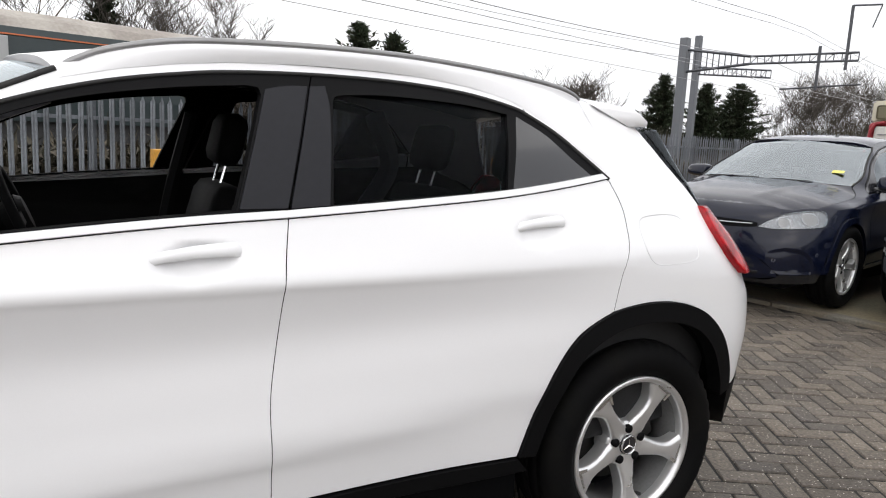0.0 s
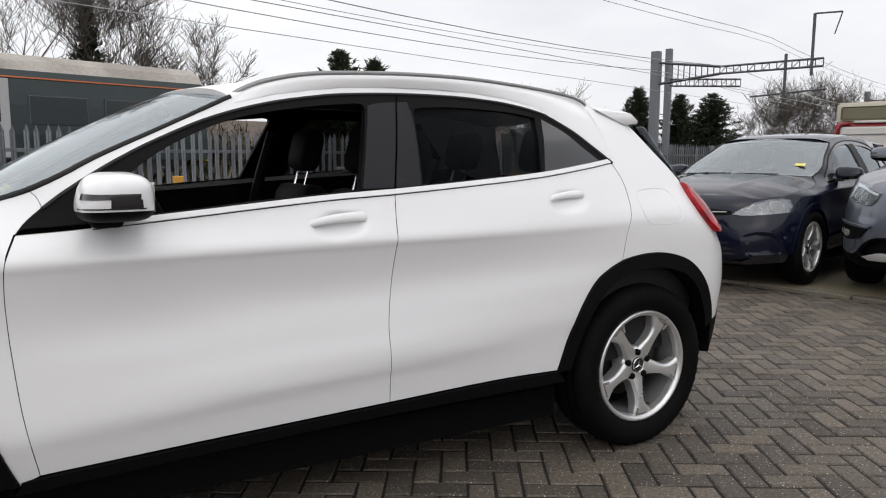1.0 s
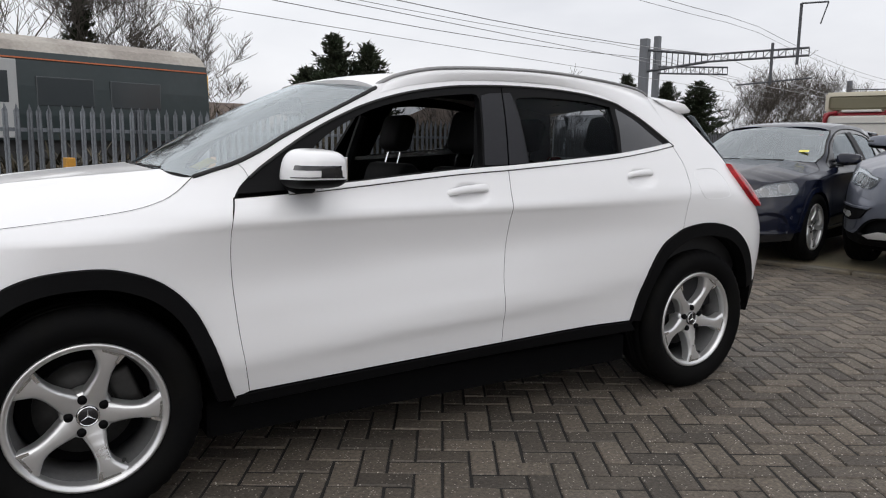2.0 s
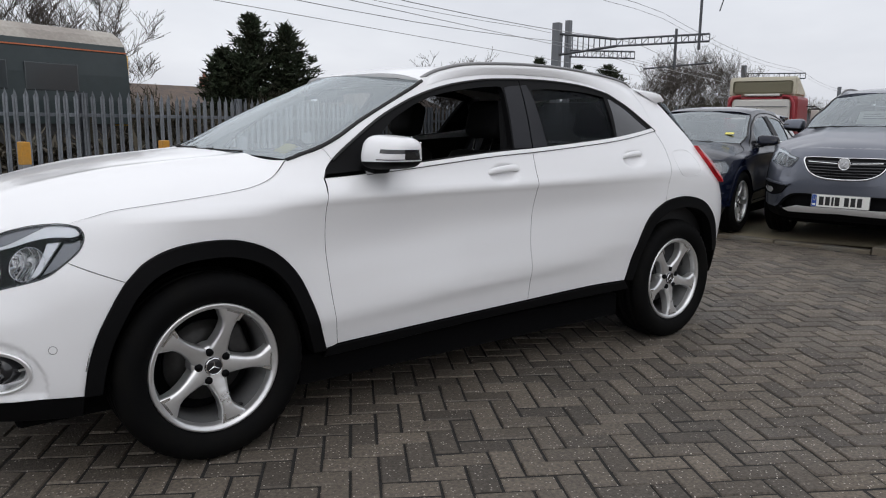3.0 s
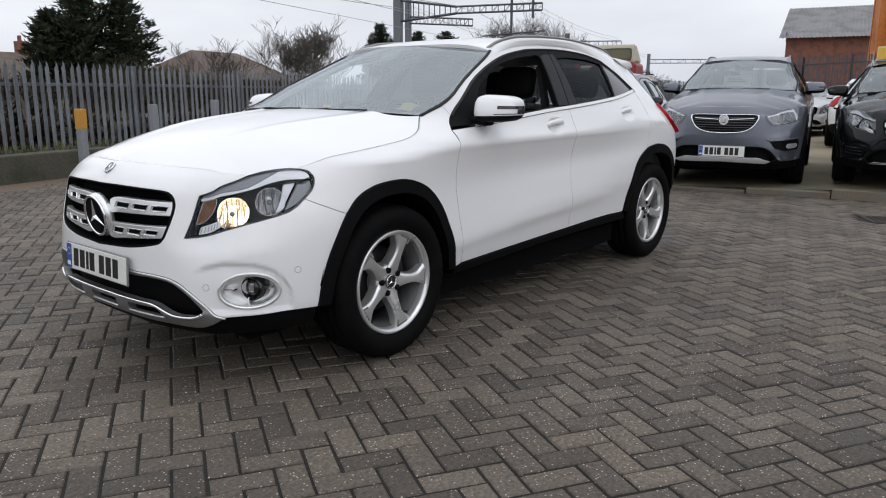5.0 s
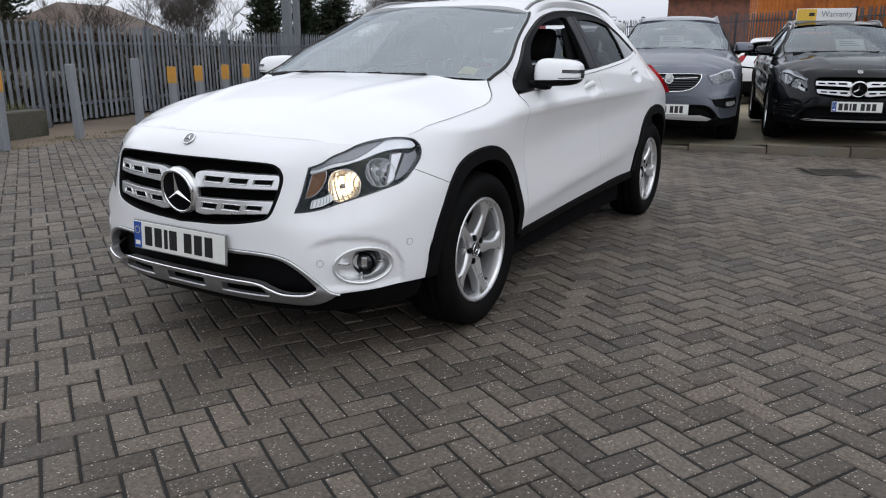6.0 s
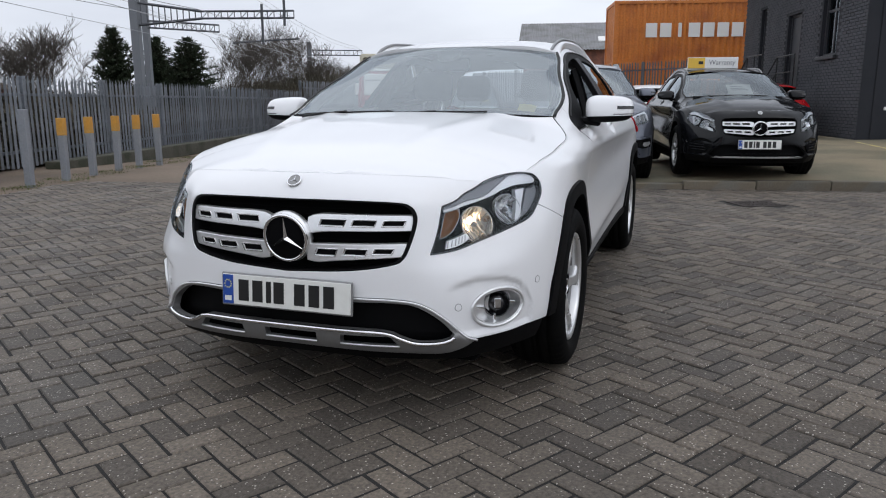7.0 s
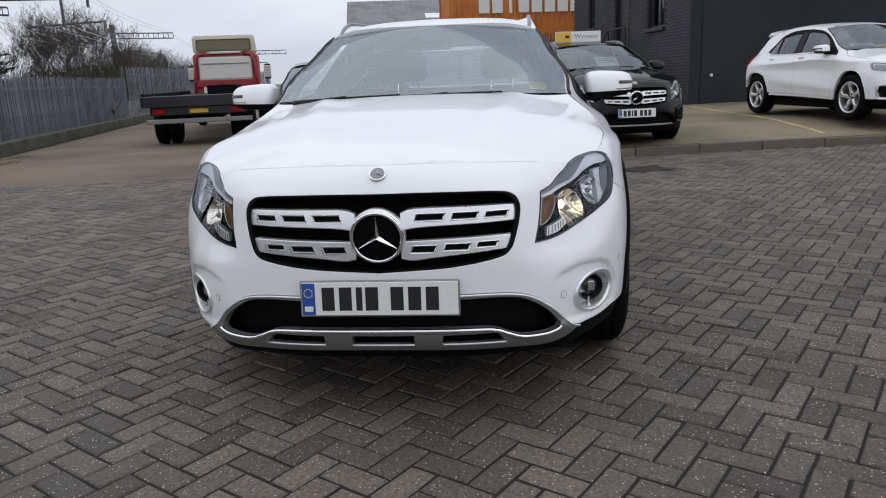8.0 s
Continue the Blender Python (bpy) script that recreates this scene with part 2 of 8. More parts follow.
bm = bmesh.new()
ys = [2.9, 1.8, 0.8, -0.2, -1.2, -2.2, -4, -7, -12, -24]
rows_ = []
for y in ys:
    z = platform_z(y)
    rise = min(1.0, max(0.0, (-y - 2.0) / 3.0))
    rows_.append([bm.verts.new((KX(y) + 0.125, y, z)), bm.verts.new((KX(y) + 2.2, y + .44, z + .15 * rise)), bm.verts.new((KX(y) + 9, y + 1.8, z + .17 * rise)), bm.verts.new((KX(y) + 30, y + 6, z + .17 * rise)),
                  bm.verts.new((KX(y) + 30, y + 6, -0.3)), bm.verts.new((KX(y) + 0.125, y, -0.3))])
for a, b in zip(rows_, rows_[1:]):
    for i in range(5):
        bm.faces.new((a[i], b[i], b[i + 1], a[i + 1]))
bm.faces.new(rows_[0])
bm.faces.new(rows_[-1][::-1])
forecourt_tree = bvhtree.BVHTree.FromBMesh(bm)
forecourt = tagged(ob_from("forecourt", bm, M_conc), "stained concrete parking forecourt behind a low kerb", "forecourt", kind="structure")

# kerb stones, one by one
kerb = tagged(empty("kerb"), "row of worn concrete kerb stones", "kerb", kind="structure")
bm = bmesh.new()
box(bm, 0, 0.125, -0.452, 0.452, -0.25, 0.0, bevel=0.012)
kerb_me = ob_from("kerb_stone", bm, M_kerb, kerb).data
first = kerb.children[0]
n = 0
y = 2.4
while y > -11:
    yc = y - 0.455
    m = pose(KX(yc), yc, platform_z(yc) + 0.006 * math.sin(n * 2.1), 0, 0, math.degrees(math.atan(0.195)))
    if n == 0:
        first.matrix_local = m
    else:
        share("kerb_stone", kerb_me, kerb, m)
    y -= 0.915 * math.cos(math.atan(0.195))
    n += 1

# drain grating
DRAIN = pose(4.36, -2.0, -0.006, 0, 0, 28)
DRAIN_INV = DRAIN.inverted()
drain = tagged(empty("drain_cover", DRAIN), "rusty slotted iron drain cover set in the paving", "drain")
bm = bmesh.new()
box(bm, -0.20, -0.17, -0.24, 0.24, -0.02, 0.012)
box(bm, 0.17, 0.20, -0.24, 0.24, -0.02, 0.012)
box(bm, -0.17, 0.17, -0.24, -0.215, -0.02, 0.012)
box(bm, -0.17, 0.17, 0.215, 0.24, -0.02, 0.012)
M_iron = mat("cast_iron", (0.06, 0.05, 0.045), 0.7, metal=0.4, var=0.3, fine=60, bump=0.2)
part("frame", bm, M_iron, drain)
for i in range(9):
    bm = bmesh.new()
    yy = -0.19 + i * 0.0475
    box(bm, -0.17, 0.17, yy - 0.012, yy + 0.012, -0.02, 0.010)
    part("bar", bm, M_iron, drain)
bm = bmesh.new()
box(bm, -0.17, 0.17, -0.215, 0.215, -0.022, -0.017)
part("well", bm, M_joint, drain)

# faded bay lines on the forecourt
def forecourt_z(x, y):
    """Height of the forecourt under a point."""
    co = forecourt_tree.ray_cast(Vector((x, y, 5)), Vector((0, 0, -1)))[0]
    return co.z if co is not None else 0.1


for a, b in (((6.75, -4.95), (13.2, -4.50)), ((6.9, -7.3), (12.5, -6.9))):
    bm = bmesh.new()
    d = (Vector(b) - Vector(a)).normalized()
    s = Vector((-d.y, d.x)) * 0.04
    rows_ = []
    for k in range(25):
        p = Vector(a).lerp(Vector(b), k / 24)
        rows_.append([bm.verts.new((*q, forecourt_z(q.x, q.y) + .005)) for q in (p - s, p + s)])
    for u, v in zip(rows_, rows_[1:]):
        bm.faces.new((u[0], v[0], v[1], u[1]))
    tagged(ob_from("bay_line", bm, M_line), "faded yellow painted parking bay line", "road marking", kind="structure")

# ---------------------------------------------------------------- palisade fence
FX0, FY0, FS = 3.3, 9.2, 0.285
fence_at = lambda x: FY0 + FS * (x - FX0)
FA = math.degrees(math.atan(FS))


def pale_mesh(h, w=0.068):
    """A pressed W-section pale with a pointed top."""
    bm = bmesh.new()
    prof = [(-w / 2, 0.0), (-w * 0.28, 0.014), (0.0, 0.002), (w * 0.28, 0.014), (w / 2, 0.0)]
    front, back = [], []
    for x, y in prof:
        tip = h if abs(x) < 1e-6 else h - 0.035 - 0.06 * (abs(x) / (w / 2))
        front.append((bm.verts.new((x, -y, 0)), bm.verts.new((x, -y, tip))))
        back.append((bm.verts.new((x, -y + 0.004, 0)), bm.verts.new((x, -y + 0.004, tip))))
    for i in range(4):
        bm.faces.new((front[i][0], front[i + 1][0], front[i + 1][1], front[i][1]))
        bm.faces.new((back[i + 1][0], back[i][0], back[i][1], back[i + 1][1]))
        bm.faces.new((front[i][1], front[i + 1][1], back[i + 1][1], back[i][1]))
    bm.faces.new((front[0][0], front[0][1], back[0][1], back[0][0]))
    bm.faces.new((front[4][1], front[4][0], back[4][0], back[4][1]))
    return bm


def palisade(name, label, a, b, h, z, pitch, material, whole):
    """A palisade fence from a to b: pales, rails and posts."""
    fence = tagged(empty(name, pose(a[0], a[1], z)), label, "fence")
    d = Vector((b[0] - a[0], b[1] - a[1]))
    length, deg = d.length, math.degrees(math.atan2(d.y, d.x))
    turn = pose(0, 0, 0, 0, 0, deg)
    rnd = random.Random(len(name))
    me = None
    rest = []
    for i in range(int(length / pitch)):
        m = turn @ pose(pitch * (i + 0.5), -0.03, 0.04 + rnd.uniform(-0.012, 0.012), rnd.uniform(-0.5, 0.5), rnd.uniform(-0.7, 0.7), rnd.uniform(-4, 4))
        if i < whole:
            if me is None:
                ob = part("pale", pale_mesh(h), material, fence)
                me = ob.data
                ob.matrix_local = m
            else:
                share("pale", me, fence, m)
        else:
            rest.append(m)
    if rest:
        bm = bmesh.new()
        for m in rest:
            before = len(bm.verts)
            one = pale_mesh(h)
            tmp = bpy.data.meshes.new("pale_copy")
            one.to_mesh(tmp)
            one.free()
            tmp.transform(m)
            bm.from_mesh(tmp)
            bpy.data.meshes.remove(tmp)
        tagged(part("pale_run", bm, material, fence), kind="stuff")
    for zz in (0.30, h - 0.30):
        bm = bmesh.new()
        box(bm, 0, length, 0.0, 0.006, zz - 0.025, zz + 0.025, turn)
        box(bm, 0, length, 0.006, 0.045, zz + 0.019, zz + 0.025, turn)
        part("rail", bm, material, fence)
    k = 0
    while k * 2.75 < length:
        bm = bmesh.new()
        x = k * 2.75
        box(bm, x - 0.045, x + 0.045, 0.05, 0.056, -0.4, h + 0.02, turn)
        box(bm, x - 0.045, x + 0.045, 0.144, 0.15, -0.4, h + 0.02, turn)
        box(bm, x - 0.003, x + 0.003, 0.056, 0.144, -0.4, h + 0.02, turn)
        part("post", bm, material, fence)
        k += 1
    return fence


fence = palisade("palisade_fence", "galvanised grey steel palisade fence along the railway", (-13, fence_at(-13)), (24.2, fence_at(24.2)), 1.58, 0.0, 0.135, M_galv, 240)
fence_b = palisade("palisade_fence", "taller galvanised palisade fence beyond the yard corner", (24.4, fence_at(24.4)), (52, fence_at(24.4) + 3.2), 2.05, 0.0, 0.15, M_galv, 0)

# low plinth and rough grass along the fence foot
bm = bmesh.new()
box(bm, 0, 25.5, -0.42, -0.10, -0.2, 0.10, pose(5.6, fence_at(5.6), 0, 0, 0, FA), bevel=0.02)
plinth = tagged(ob_from("plinth", bm, M_mossy), "low dark weathered concrete plinth at the fence foot", "plinth", kind="structure")
bm = bmesh.new()
box(bm, -13.5, 0, -0.75, -0.45, -0.2, 0.34, pose(2.0, fence_at(2.0), 0, 0, 0, FA), bevel=0.02)
box(bm, -13.5, 0, -0.45, 0.6, -0.2, 0.30, pose(2.0, fence_at(2.0), 0, 0, 0, FA))
retain = tagged(ob_from("retaining_wall", bm, M_mossy), "low stained concrete retaining wall under the fence", "wall", kind="structure")


def tufts(name, label, spots, h, material, blades, w=0.006):
    rnd = random.Random(7)
    bm = bmesh.new()
    for x, y, z, r in spots:
        for _ in range(blades):
            px, py = x + rnd.gauss(0, r), y + rnd.gauss(0, r * 0.5)
            a, l = rnd.uniform(0, 6.28), h * rnd.uniform(0.4, 1.2)
            dx, dy = math.cos(a), math.sin(a)
            lean = rnd.uniform(0.1, 0.7) * l
            p = [(px - dy * w, py + dx * w, z), (px + dy * w, py - dx * w, z), (px + dx * lean * 0.5 + dy * w * .6, py + dy * lean * 0.5 - dx * w * .6, z + l * 0.6),
                 (px + dx * lean * 0.5 - dy * w * .6, py + dy * lean * 0.5 + dx * w * .6, z + l * 0.6), (px + dx * lean, py + dy * lean, z + l)]
            v = [bm.verts.new(q) for q in p]
            bm.faces.new((v[0], v[1], v[2], v[3]))
            bm.faces.new((v[3], v[2], v[4]))
    return tagged(ob_from(name, bm, material), label, "grass", kind="stuff")


spots = [(2.0 - i * 0.16, fence_at(2.0 - i * 0.16) - 0.40, 0.31, 0.08) for i in range(85)]
tufts("grass", "rough grass growing along the top of the retaining wall", spots, 0.16, M_grass, 34)
spots = [(0.4 + i * 0.14 + 0.3 * math.sin(i * 7.1), 6.75 + 0.26 * (i * 0.14) + 0.25 * math.sin(i * 3.3), -0.015, 0.13) for i in range(60)]
tufts("grass", "thin moss and grass round the bollards", spots, 0.035, M_grass, 40, 0.004)

# ---------------------------------------------------------------- bollards
def bollard(x, y, h, cap, lean):
    """A square steel post; cap: faded yellow sleeve on top."""
    b = tagged(empty("bollard", pose(x, y, -0.03, lean, lean * 0.6, 16)),
               "grey steel bollard post with a faded yellow top" if cap else "plain grey weathered steel bollard post", "bollard", "bollards in front of the fence")
    bm = bmesh.new()
    box(bm, -0.050, 0.050, -0.050, 0.050, -0.1, h, bevel=0.010)
    part("post", bm, M_post, b)
    if cap:
        bm = bmesh.new()
        box(bm, -0.054, 0.054, -0.054, 0.054, h - 0.26, h + 0.004, bevel=0.010)
        part("yellow_sleeve", bm, M_yellow, b, "faded yellow sleeve")
    return b


for x, y, h, cap, lean in ((-4.4, 5.35, 0.98, 1, 0.6), (-2.7, 5.85, 0.98, 1, -0.8), (-0.9, 6.35, 0.98, 1, 0.3), (0.81, 6.79, 0.98, 1, 0.5), (2.15, 7.31, 1.02, 0, -0.8), (3.31, 7.51, 1.08, 0, 0.4), (4.20, 7.78, 0.94, 1, 0.3),
                           (5.0, 8.03, 0.94, 1, -0.6), (5.85, 8.3, 0.94, 1, 0.5), (6.63, 8.54, 0.94, 1, 0.2), (7.5, 8.81, 0.94, 1, -0.3)):
    bollard(x, y, h, cap, lean)

# ---------------------------------------------------------------- overhead line
def truss(bm, a, b, depth, bays, r):
    """A flat lattice boom between a and b."""
    a, b = Vector(a), Vector(b)
    up = Vector((0, 0, 1))
    for o in (0, depth):
        tube(bm, [a - up * o, b - up * o], r, 4)
    for i in range(bays + 1):
        p = a.lerp(b, i / bays)
        tube(bm, [p, p - up * depth], r * 0.55, 4)
        if i % 2 == 0 and i < bays:
            q = a.lerp(b, (i + 1) / bays)
            tube(bm, [p - up * depth, q], r * 0.35, 4)


gan = tagged(empty("overhead_line_gantry"), "grey steel railway electrification gantry with lattice booms", "gantry")
P1, P2, PE = Vector((42.5, 39.8, 0)), Vector((46.5, 42.3, 0)), Vector((46.2, 28.2, 0))
for p, h in ((P1, 9.45), (P2, 10.25)):
    bm = bmesh.new()
    w_ = 0.30 if p is P1 else 0.23
    box(bm, -w_, w_, -w_, w_, -1.0, h, pose(p.x, p.y, 0, 0, 0, 17))
    part("mast", bm, M_steel, gan)
bm = bmesh.new()
a = P1 + Vector((0, 0, 8.6)); c = P1.lerp(PE, 0.42) + Vector((0, 0, 7.9)); e = PE + Vector((0, 0, 7.9))
truss(bm, c, e, 0.52, 14, 0.075)
tube(bm, [a, c], 0.1, 4)
tube(bm, [P1 + Vector((0, 0, 6.9)), c - Vector((0, 0, 0.52))], 0.1, 4)
for i in range(11):
    f_ = i / 11
    tube(bm, [a.lerp(c, f_), (P1 + Vector((0, 0, 6.9))).lerp(c - Vector((0, 0, 0.52)), f_)], 0.055, 4)
part("boom", bm, M_boom, gan)
bm = bmesh.new()
PF = P2.lerp(P2 + (PE - P1) * 1.0, 0.5)
truss(bm, P2 + Vector((0, 0, 7.75)), PF + Vector((0, 0, 7.35)), 0.55, 16, 0.07)
part("lower_boom", bm, M_boom, gan)
for f_, z0, z1 in ((0.80, 5.5, 8.4), (0.94, 6.8, 10.9)):
    bm = bmesh.new()
    p = P1.lerp(PE, f_)
    tube(bm, [p + Vector((0, 0, z0)), p + Vector((0, 0, z1))], 0.11, 6)
    if z1 > 10:
        tube(bm, [p + Vector((0, 0, z1)), p + Vector((0.4, -1.7, z1 - 0.1))], 0.06, 4)
        tube(bm, [p + Vector((0.4, -1.7, z1 - 0.1)), p + Vector((0.3, -1.3, z1 - 1.5))], 0.05, 4)
    else:
        tube(bm, [p + Vector((-0.5, 2.4, z0 + 0.1)), p + Vector((0.7, -2.7, z0 + 0.35))], 0.06, 4)
    part("drop_arm", bm, M_boom, gan)


def far_mast(x, y, h, arm, label):
    g = tagged(empty("overhead_line_mast", pose(x, y, 0, 0, 0, 17)), label, "mast")
    bm = bmesh.new()
    box(bm, -0.32, 0.32, -0.32, 0.32, -0.5, h)
    part("mast", bm, M_steel, g)
    bm = bmesh.new()
    truss(bm, (0, 0, h - 1.2), (arm * 0.25, -arm, h - 1.2), 0.75, 12, 0.08)
    part("boom", bm, M_boom, g)


far_mast(100.1, 57.2, 10.3, 8.0, "distant steel electrification mast with a lattice arm")
far_mast(150, 66, 9.5, 18, "far steel electrification mast with a lattice arm")

wires = tagged(empty("overhead_wires"), "thin dark overhead railway wires", "wire")
TS = 0.33
track_at = lambda x: 21.6 + TS * x


def wire(x0, x1, off, z, sag, r=0.028):
    bm = bmesh.new()
    pts = []
    for i in range(41):
        x = x0 + (x1 - x0) * i / 40
        ph = ((x - 42.5) / 60.0) % 1.0
        pts.append((x, track_at(x) + off, z - sag * 4 * ph * (1 - ph)))
    tube(bm, pts, r, 4)
    part("wire", bm, M_wire, wires)


for off, z, sag, r in ((-3.0, 7.6, 1.1, 0.020), (-3.0, 6.1, 0.05, 0.016), (2.6, 7.8, 1.0, 0.020), (2.6, 6.2, 0.05, 0.016), (5.5, 9.0, 0.8, 0.018), (-5.2, 9.6, 0.8, 0.018), (-5.2, 9.2, 0.8, 0.015)):
    wire(-60, 160, off, z, sag, r)

# ---------------------------------------------------------------- railway bed and train
bm = bmesh.new()
for i in range(24):
    x0, x1 = -70 + i * 10, -60 + i * 10
    v = [bm.verts.new((x, track_at(x) + o, z)) for x, o, z in ((x0, -5.5, -0.1), (x1, -5.5, -0.1), (x1, -3.5, 0.12), (x0, -3.5, 0.12), (x1, 8.5, 0.12), (x0, 8.5, 0.12))]
    bm.faces.new((v[0], v[1], v[2], v[3]))
    bm.faces.new((v[3], v[2], v[4], v[5]))
tagged(ob_from("railway_bed", bm, M_ballast), "grey stone ballast of the railway bed", "ballast", kind="structure")

M_train = mat("train_dark_green", (0.022, 0.034, 0.036), 0.35, var=0.08, scale=0.7, fine=6, second=(0.03, 0.042, 0.044))
M_train_roof = mat("train_roof", (0.40, 0.37, 0.33), 0.7, var=0.15, scale=0.8, fine=10, second=(0.30, 0.27, 0.24))
M_train_glass = mat("train_window", (0.05, 0.058, 0.062), 0.12, var=0.05)
M_train_door = mat("train_door_silver", (0.42, 0.43, 0.43), 0.45, var=0.06)
M_train_line = mat("train_orange_line", (0.6, 0.17, 0.07), 0.5)
M_train_under = mat("train_underframe", (0.03, 0.03, 0.03), 0.8, var=0.3)
M_train_yellow = mat("train_yellow_end", (0.75, 0.42, 0.02), 0.45)


def carriage(x_end, length, last):
    """One railway carriage that ends (nearest the yard's far corner) at x_end along the track."""
    deg = math.degrees(math.atan(TS))
    g = tagged(empty("railway_carriage", pose(x_end, track_at(x_end) - 0.9, 0.15, 0, 0, deg)), "dark green railway carriage with a yellow end and pale roof" if last else "dark green railway carriage with a pale dusty roof", "train", "carriages of the train")
    half = 1.38
    prof = [(-half, 0.95), (-half - 0.03, 1.6), (-half, 2.35), (-half + 0.06, 3.0), (-half + 0.16, 3.25)]
    roof = [(-half + 0.16, 3.25), (-half + 0.42, 3.52), (-0.55, 3.72), (0, 3.77)]

    def loft(pr, x0, x1, extra=0.0):
        bm = bmesh.new()
        full = pr + [(-y, z) for y, z in pr[::-1]]
        a = [bm.verts.new((x0, y, z)) for y, z in full]
        b = [bm.verts.new((x1, y, z)) for y, z in full]
        for i in range(len(full) - 1):
            bm.faces.new((a[i], b[i], b[i + 1], a[i + 1]))
        bm.faces.new(a[::-1])
        bm.faces.new(b)
        return bm

    part("body", loft(prof, -length, 0), M_train, g)
    part("roof", loft(roof, -length - 0.02, 0.02), M_train_roof, g, "dusty beige roof", smooth=False)
    bm = bmesh.new()
    box(bm, -length + 0.02, -0.02, -half + 0.045, -half + 0.085, 3.04, 3.075)
    part("line", bm, M_train_line, g, "orange lining under the roof")
    bm = bmesh.new()
    box(bm, -length + 0.6, -0.6, -1.2, 1.2, 0.35, 0.95)
    for k in (-length + 3.2, -3.2):
        box(bm, k - 1.4, k + 1.4, -1.15, 1.15, -0.1, 0.5)
    part("underframe", bm, M_train_under, g)
    x = -1.6
    k = 0
    while x > -length + 2.2:
        if k % 5 == 2:
            for o in (0.0, 1.0):
                bm = bmesh.new()
                box(bm, x - o - 0.92, x - o, -half - 0.045, -half + 0.02, 1.0, 3.0, bevel=0.02)
                part("door", bm, M_train_door, g, "silver sliding door")
                bm = bmesh.new()
                box(bm, x - o - 0.70, x - o - 0.22, -half - 0.06, -half + 0.0, 1.9, 2.7, bevel=0.02)
                part("door_window", bm, M_train_glass, g)
            x -= 2.5
        else:
            bm = bmesh.new()
            box(bm, x - 1.5, x, -half - 0.04, -half + 0.04, 1.85, 2.62, bevel=0.03)
            part("window", bm, M_train_glass, g)
            x -= 1.95
        k += 1
    if last:
        bm = bmesh.new()
        box(bm, 0.0, 0.06, -1.3, -0.35, 0.9, 3.0, bevel=0.02)
        box(bm, 0.0, 0.06, 0.35, 1.3, 0.9, 3.0, bevel=0.02)
        part("end_panel", bm, M_train_yellow, g, "bright yellow warning end")
        bm = bmesh.new()
        box(bm, 0.0, 0.35, -0.34, 0.34, 0.9, 3.1, bevel=0.03)
        part("gangway", bm, M_train_under, g)
    return g


carriage(3.6, 19.5, True)
carriage(3.6 - 19.2, 19.5, False)

# ---------------------------------------------------------------- trees
def limb(rnd, pts_out, p, d, length, r, depth, spread, up):
    """Adds (points, radii) of one limb and its branches."""
    n = 4
    pts, rad = [p.copy()], [r]
    q = p.copy()
    for i in range(n):
        d = (d + Vector((rnd.gauss(0, 0.075), rnd.gauss(0, 0.075), rnd.gauss(0, 0.06) + up))).normalized()
        q = q + d * (length / n)
        pts.append(q.copy())
        rad.append(r * (1 - 0.62 * (i + 1) / n))
    pts_out.append((pts, rad, depth))
    if depth <= 0:
        return
    for k in range(rnd.choice((3, 3, 4, 4))):
        i = rnd.choice((1, 2, 3, 4, 4))
        a = rnd.uniform(0, 6.283)
        side = Vector((math.cos(a), math.sin(a), rnd.uniform(-0.1, 0.5)))
        limb(rnd, pts_out, pts[i], (d + side * spread).normalized(), length * rnd.uniform(0.6, 0.86), rad[i] * 0.58, depth - 1, spread, up)


def bare_tree(x, y, h, seed, label, depth=4, trunks=1, r=0.16, spread=0.75, name="bare_tree"):
    rnd = random.Random(seed)
    g = tagged(empty(name, pose(x, y, 0)), label, "tree")
    segs = []
    for k in range(trunks):
        o = Vector((rnd.gauss(0, 0.9), rnd.gauss(0, 0.9), 0)) if trunks > 1 else Vector((0, 0, 0))
        limb(rnd, segs, o, Vector((rnd.gauss(0, 0.12), rnd.gauss(0, 0.12), 1)), h * 0.42, r, depth, spread, 0.06)
    bt, bc = bmesh.new(), bmesh.new()
    for pts, rad, dep in segs:
        if dep >= depth - 1:
            tube(bt, pts, rad, 6)
        else:
            tube(bc, pts, [max(q, 0.0105) for q in rad], 3, cap=False)
    part("trunk", bt, M_bark, g)
    part("crown", bc, M_twig, g, "bare winter twigs")
    return g


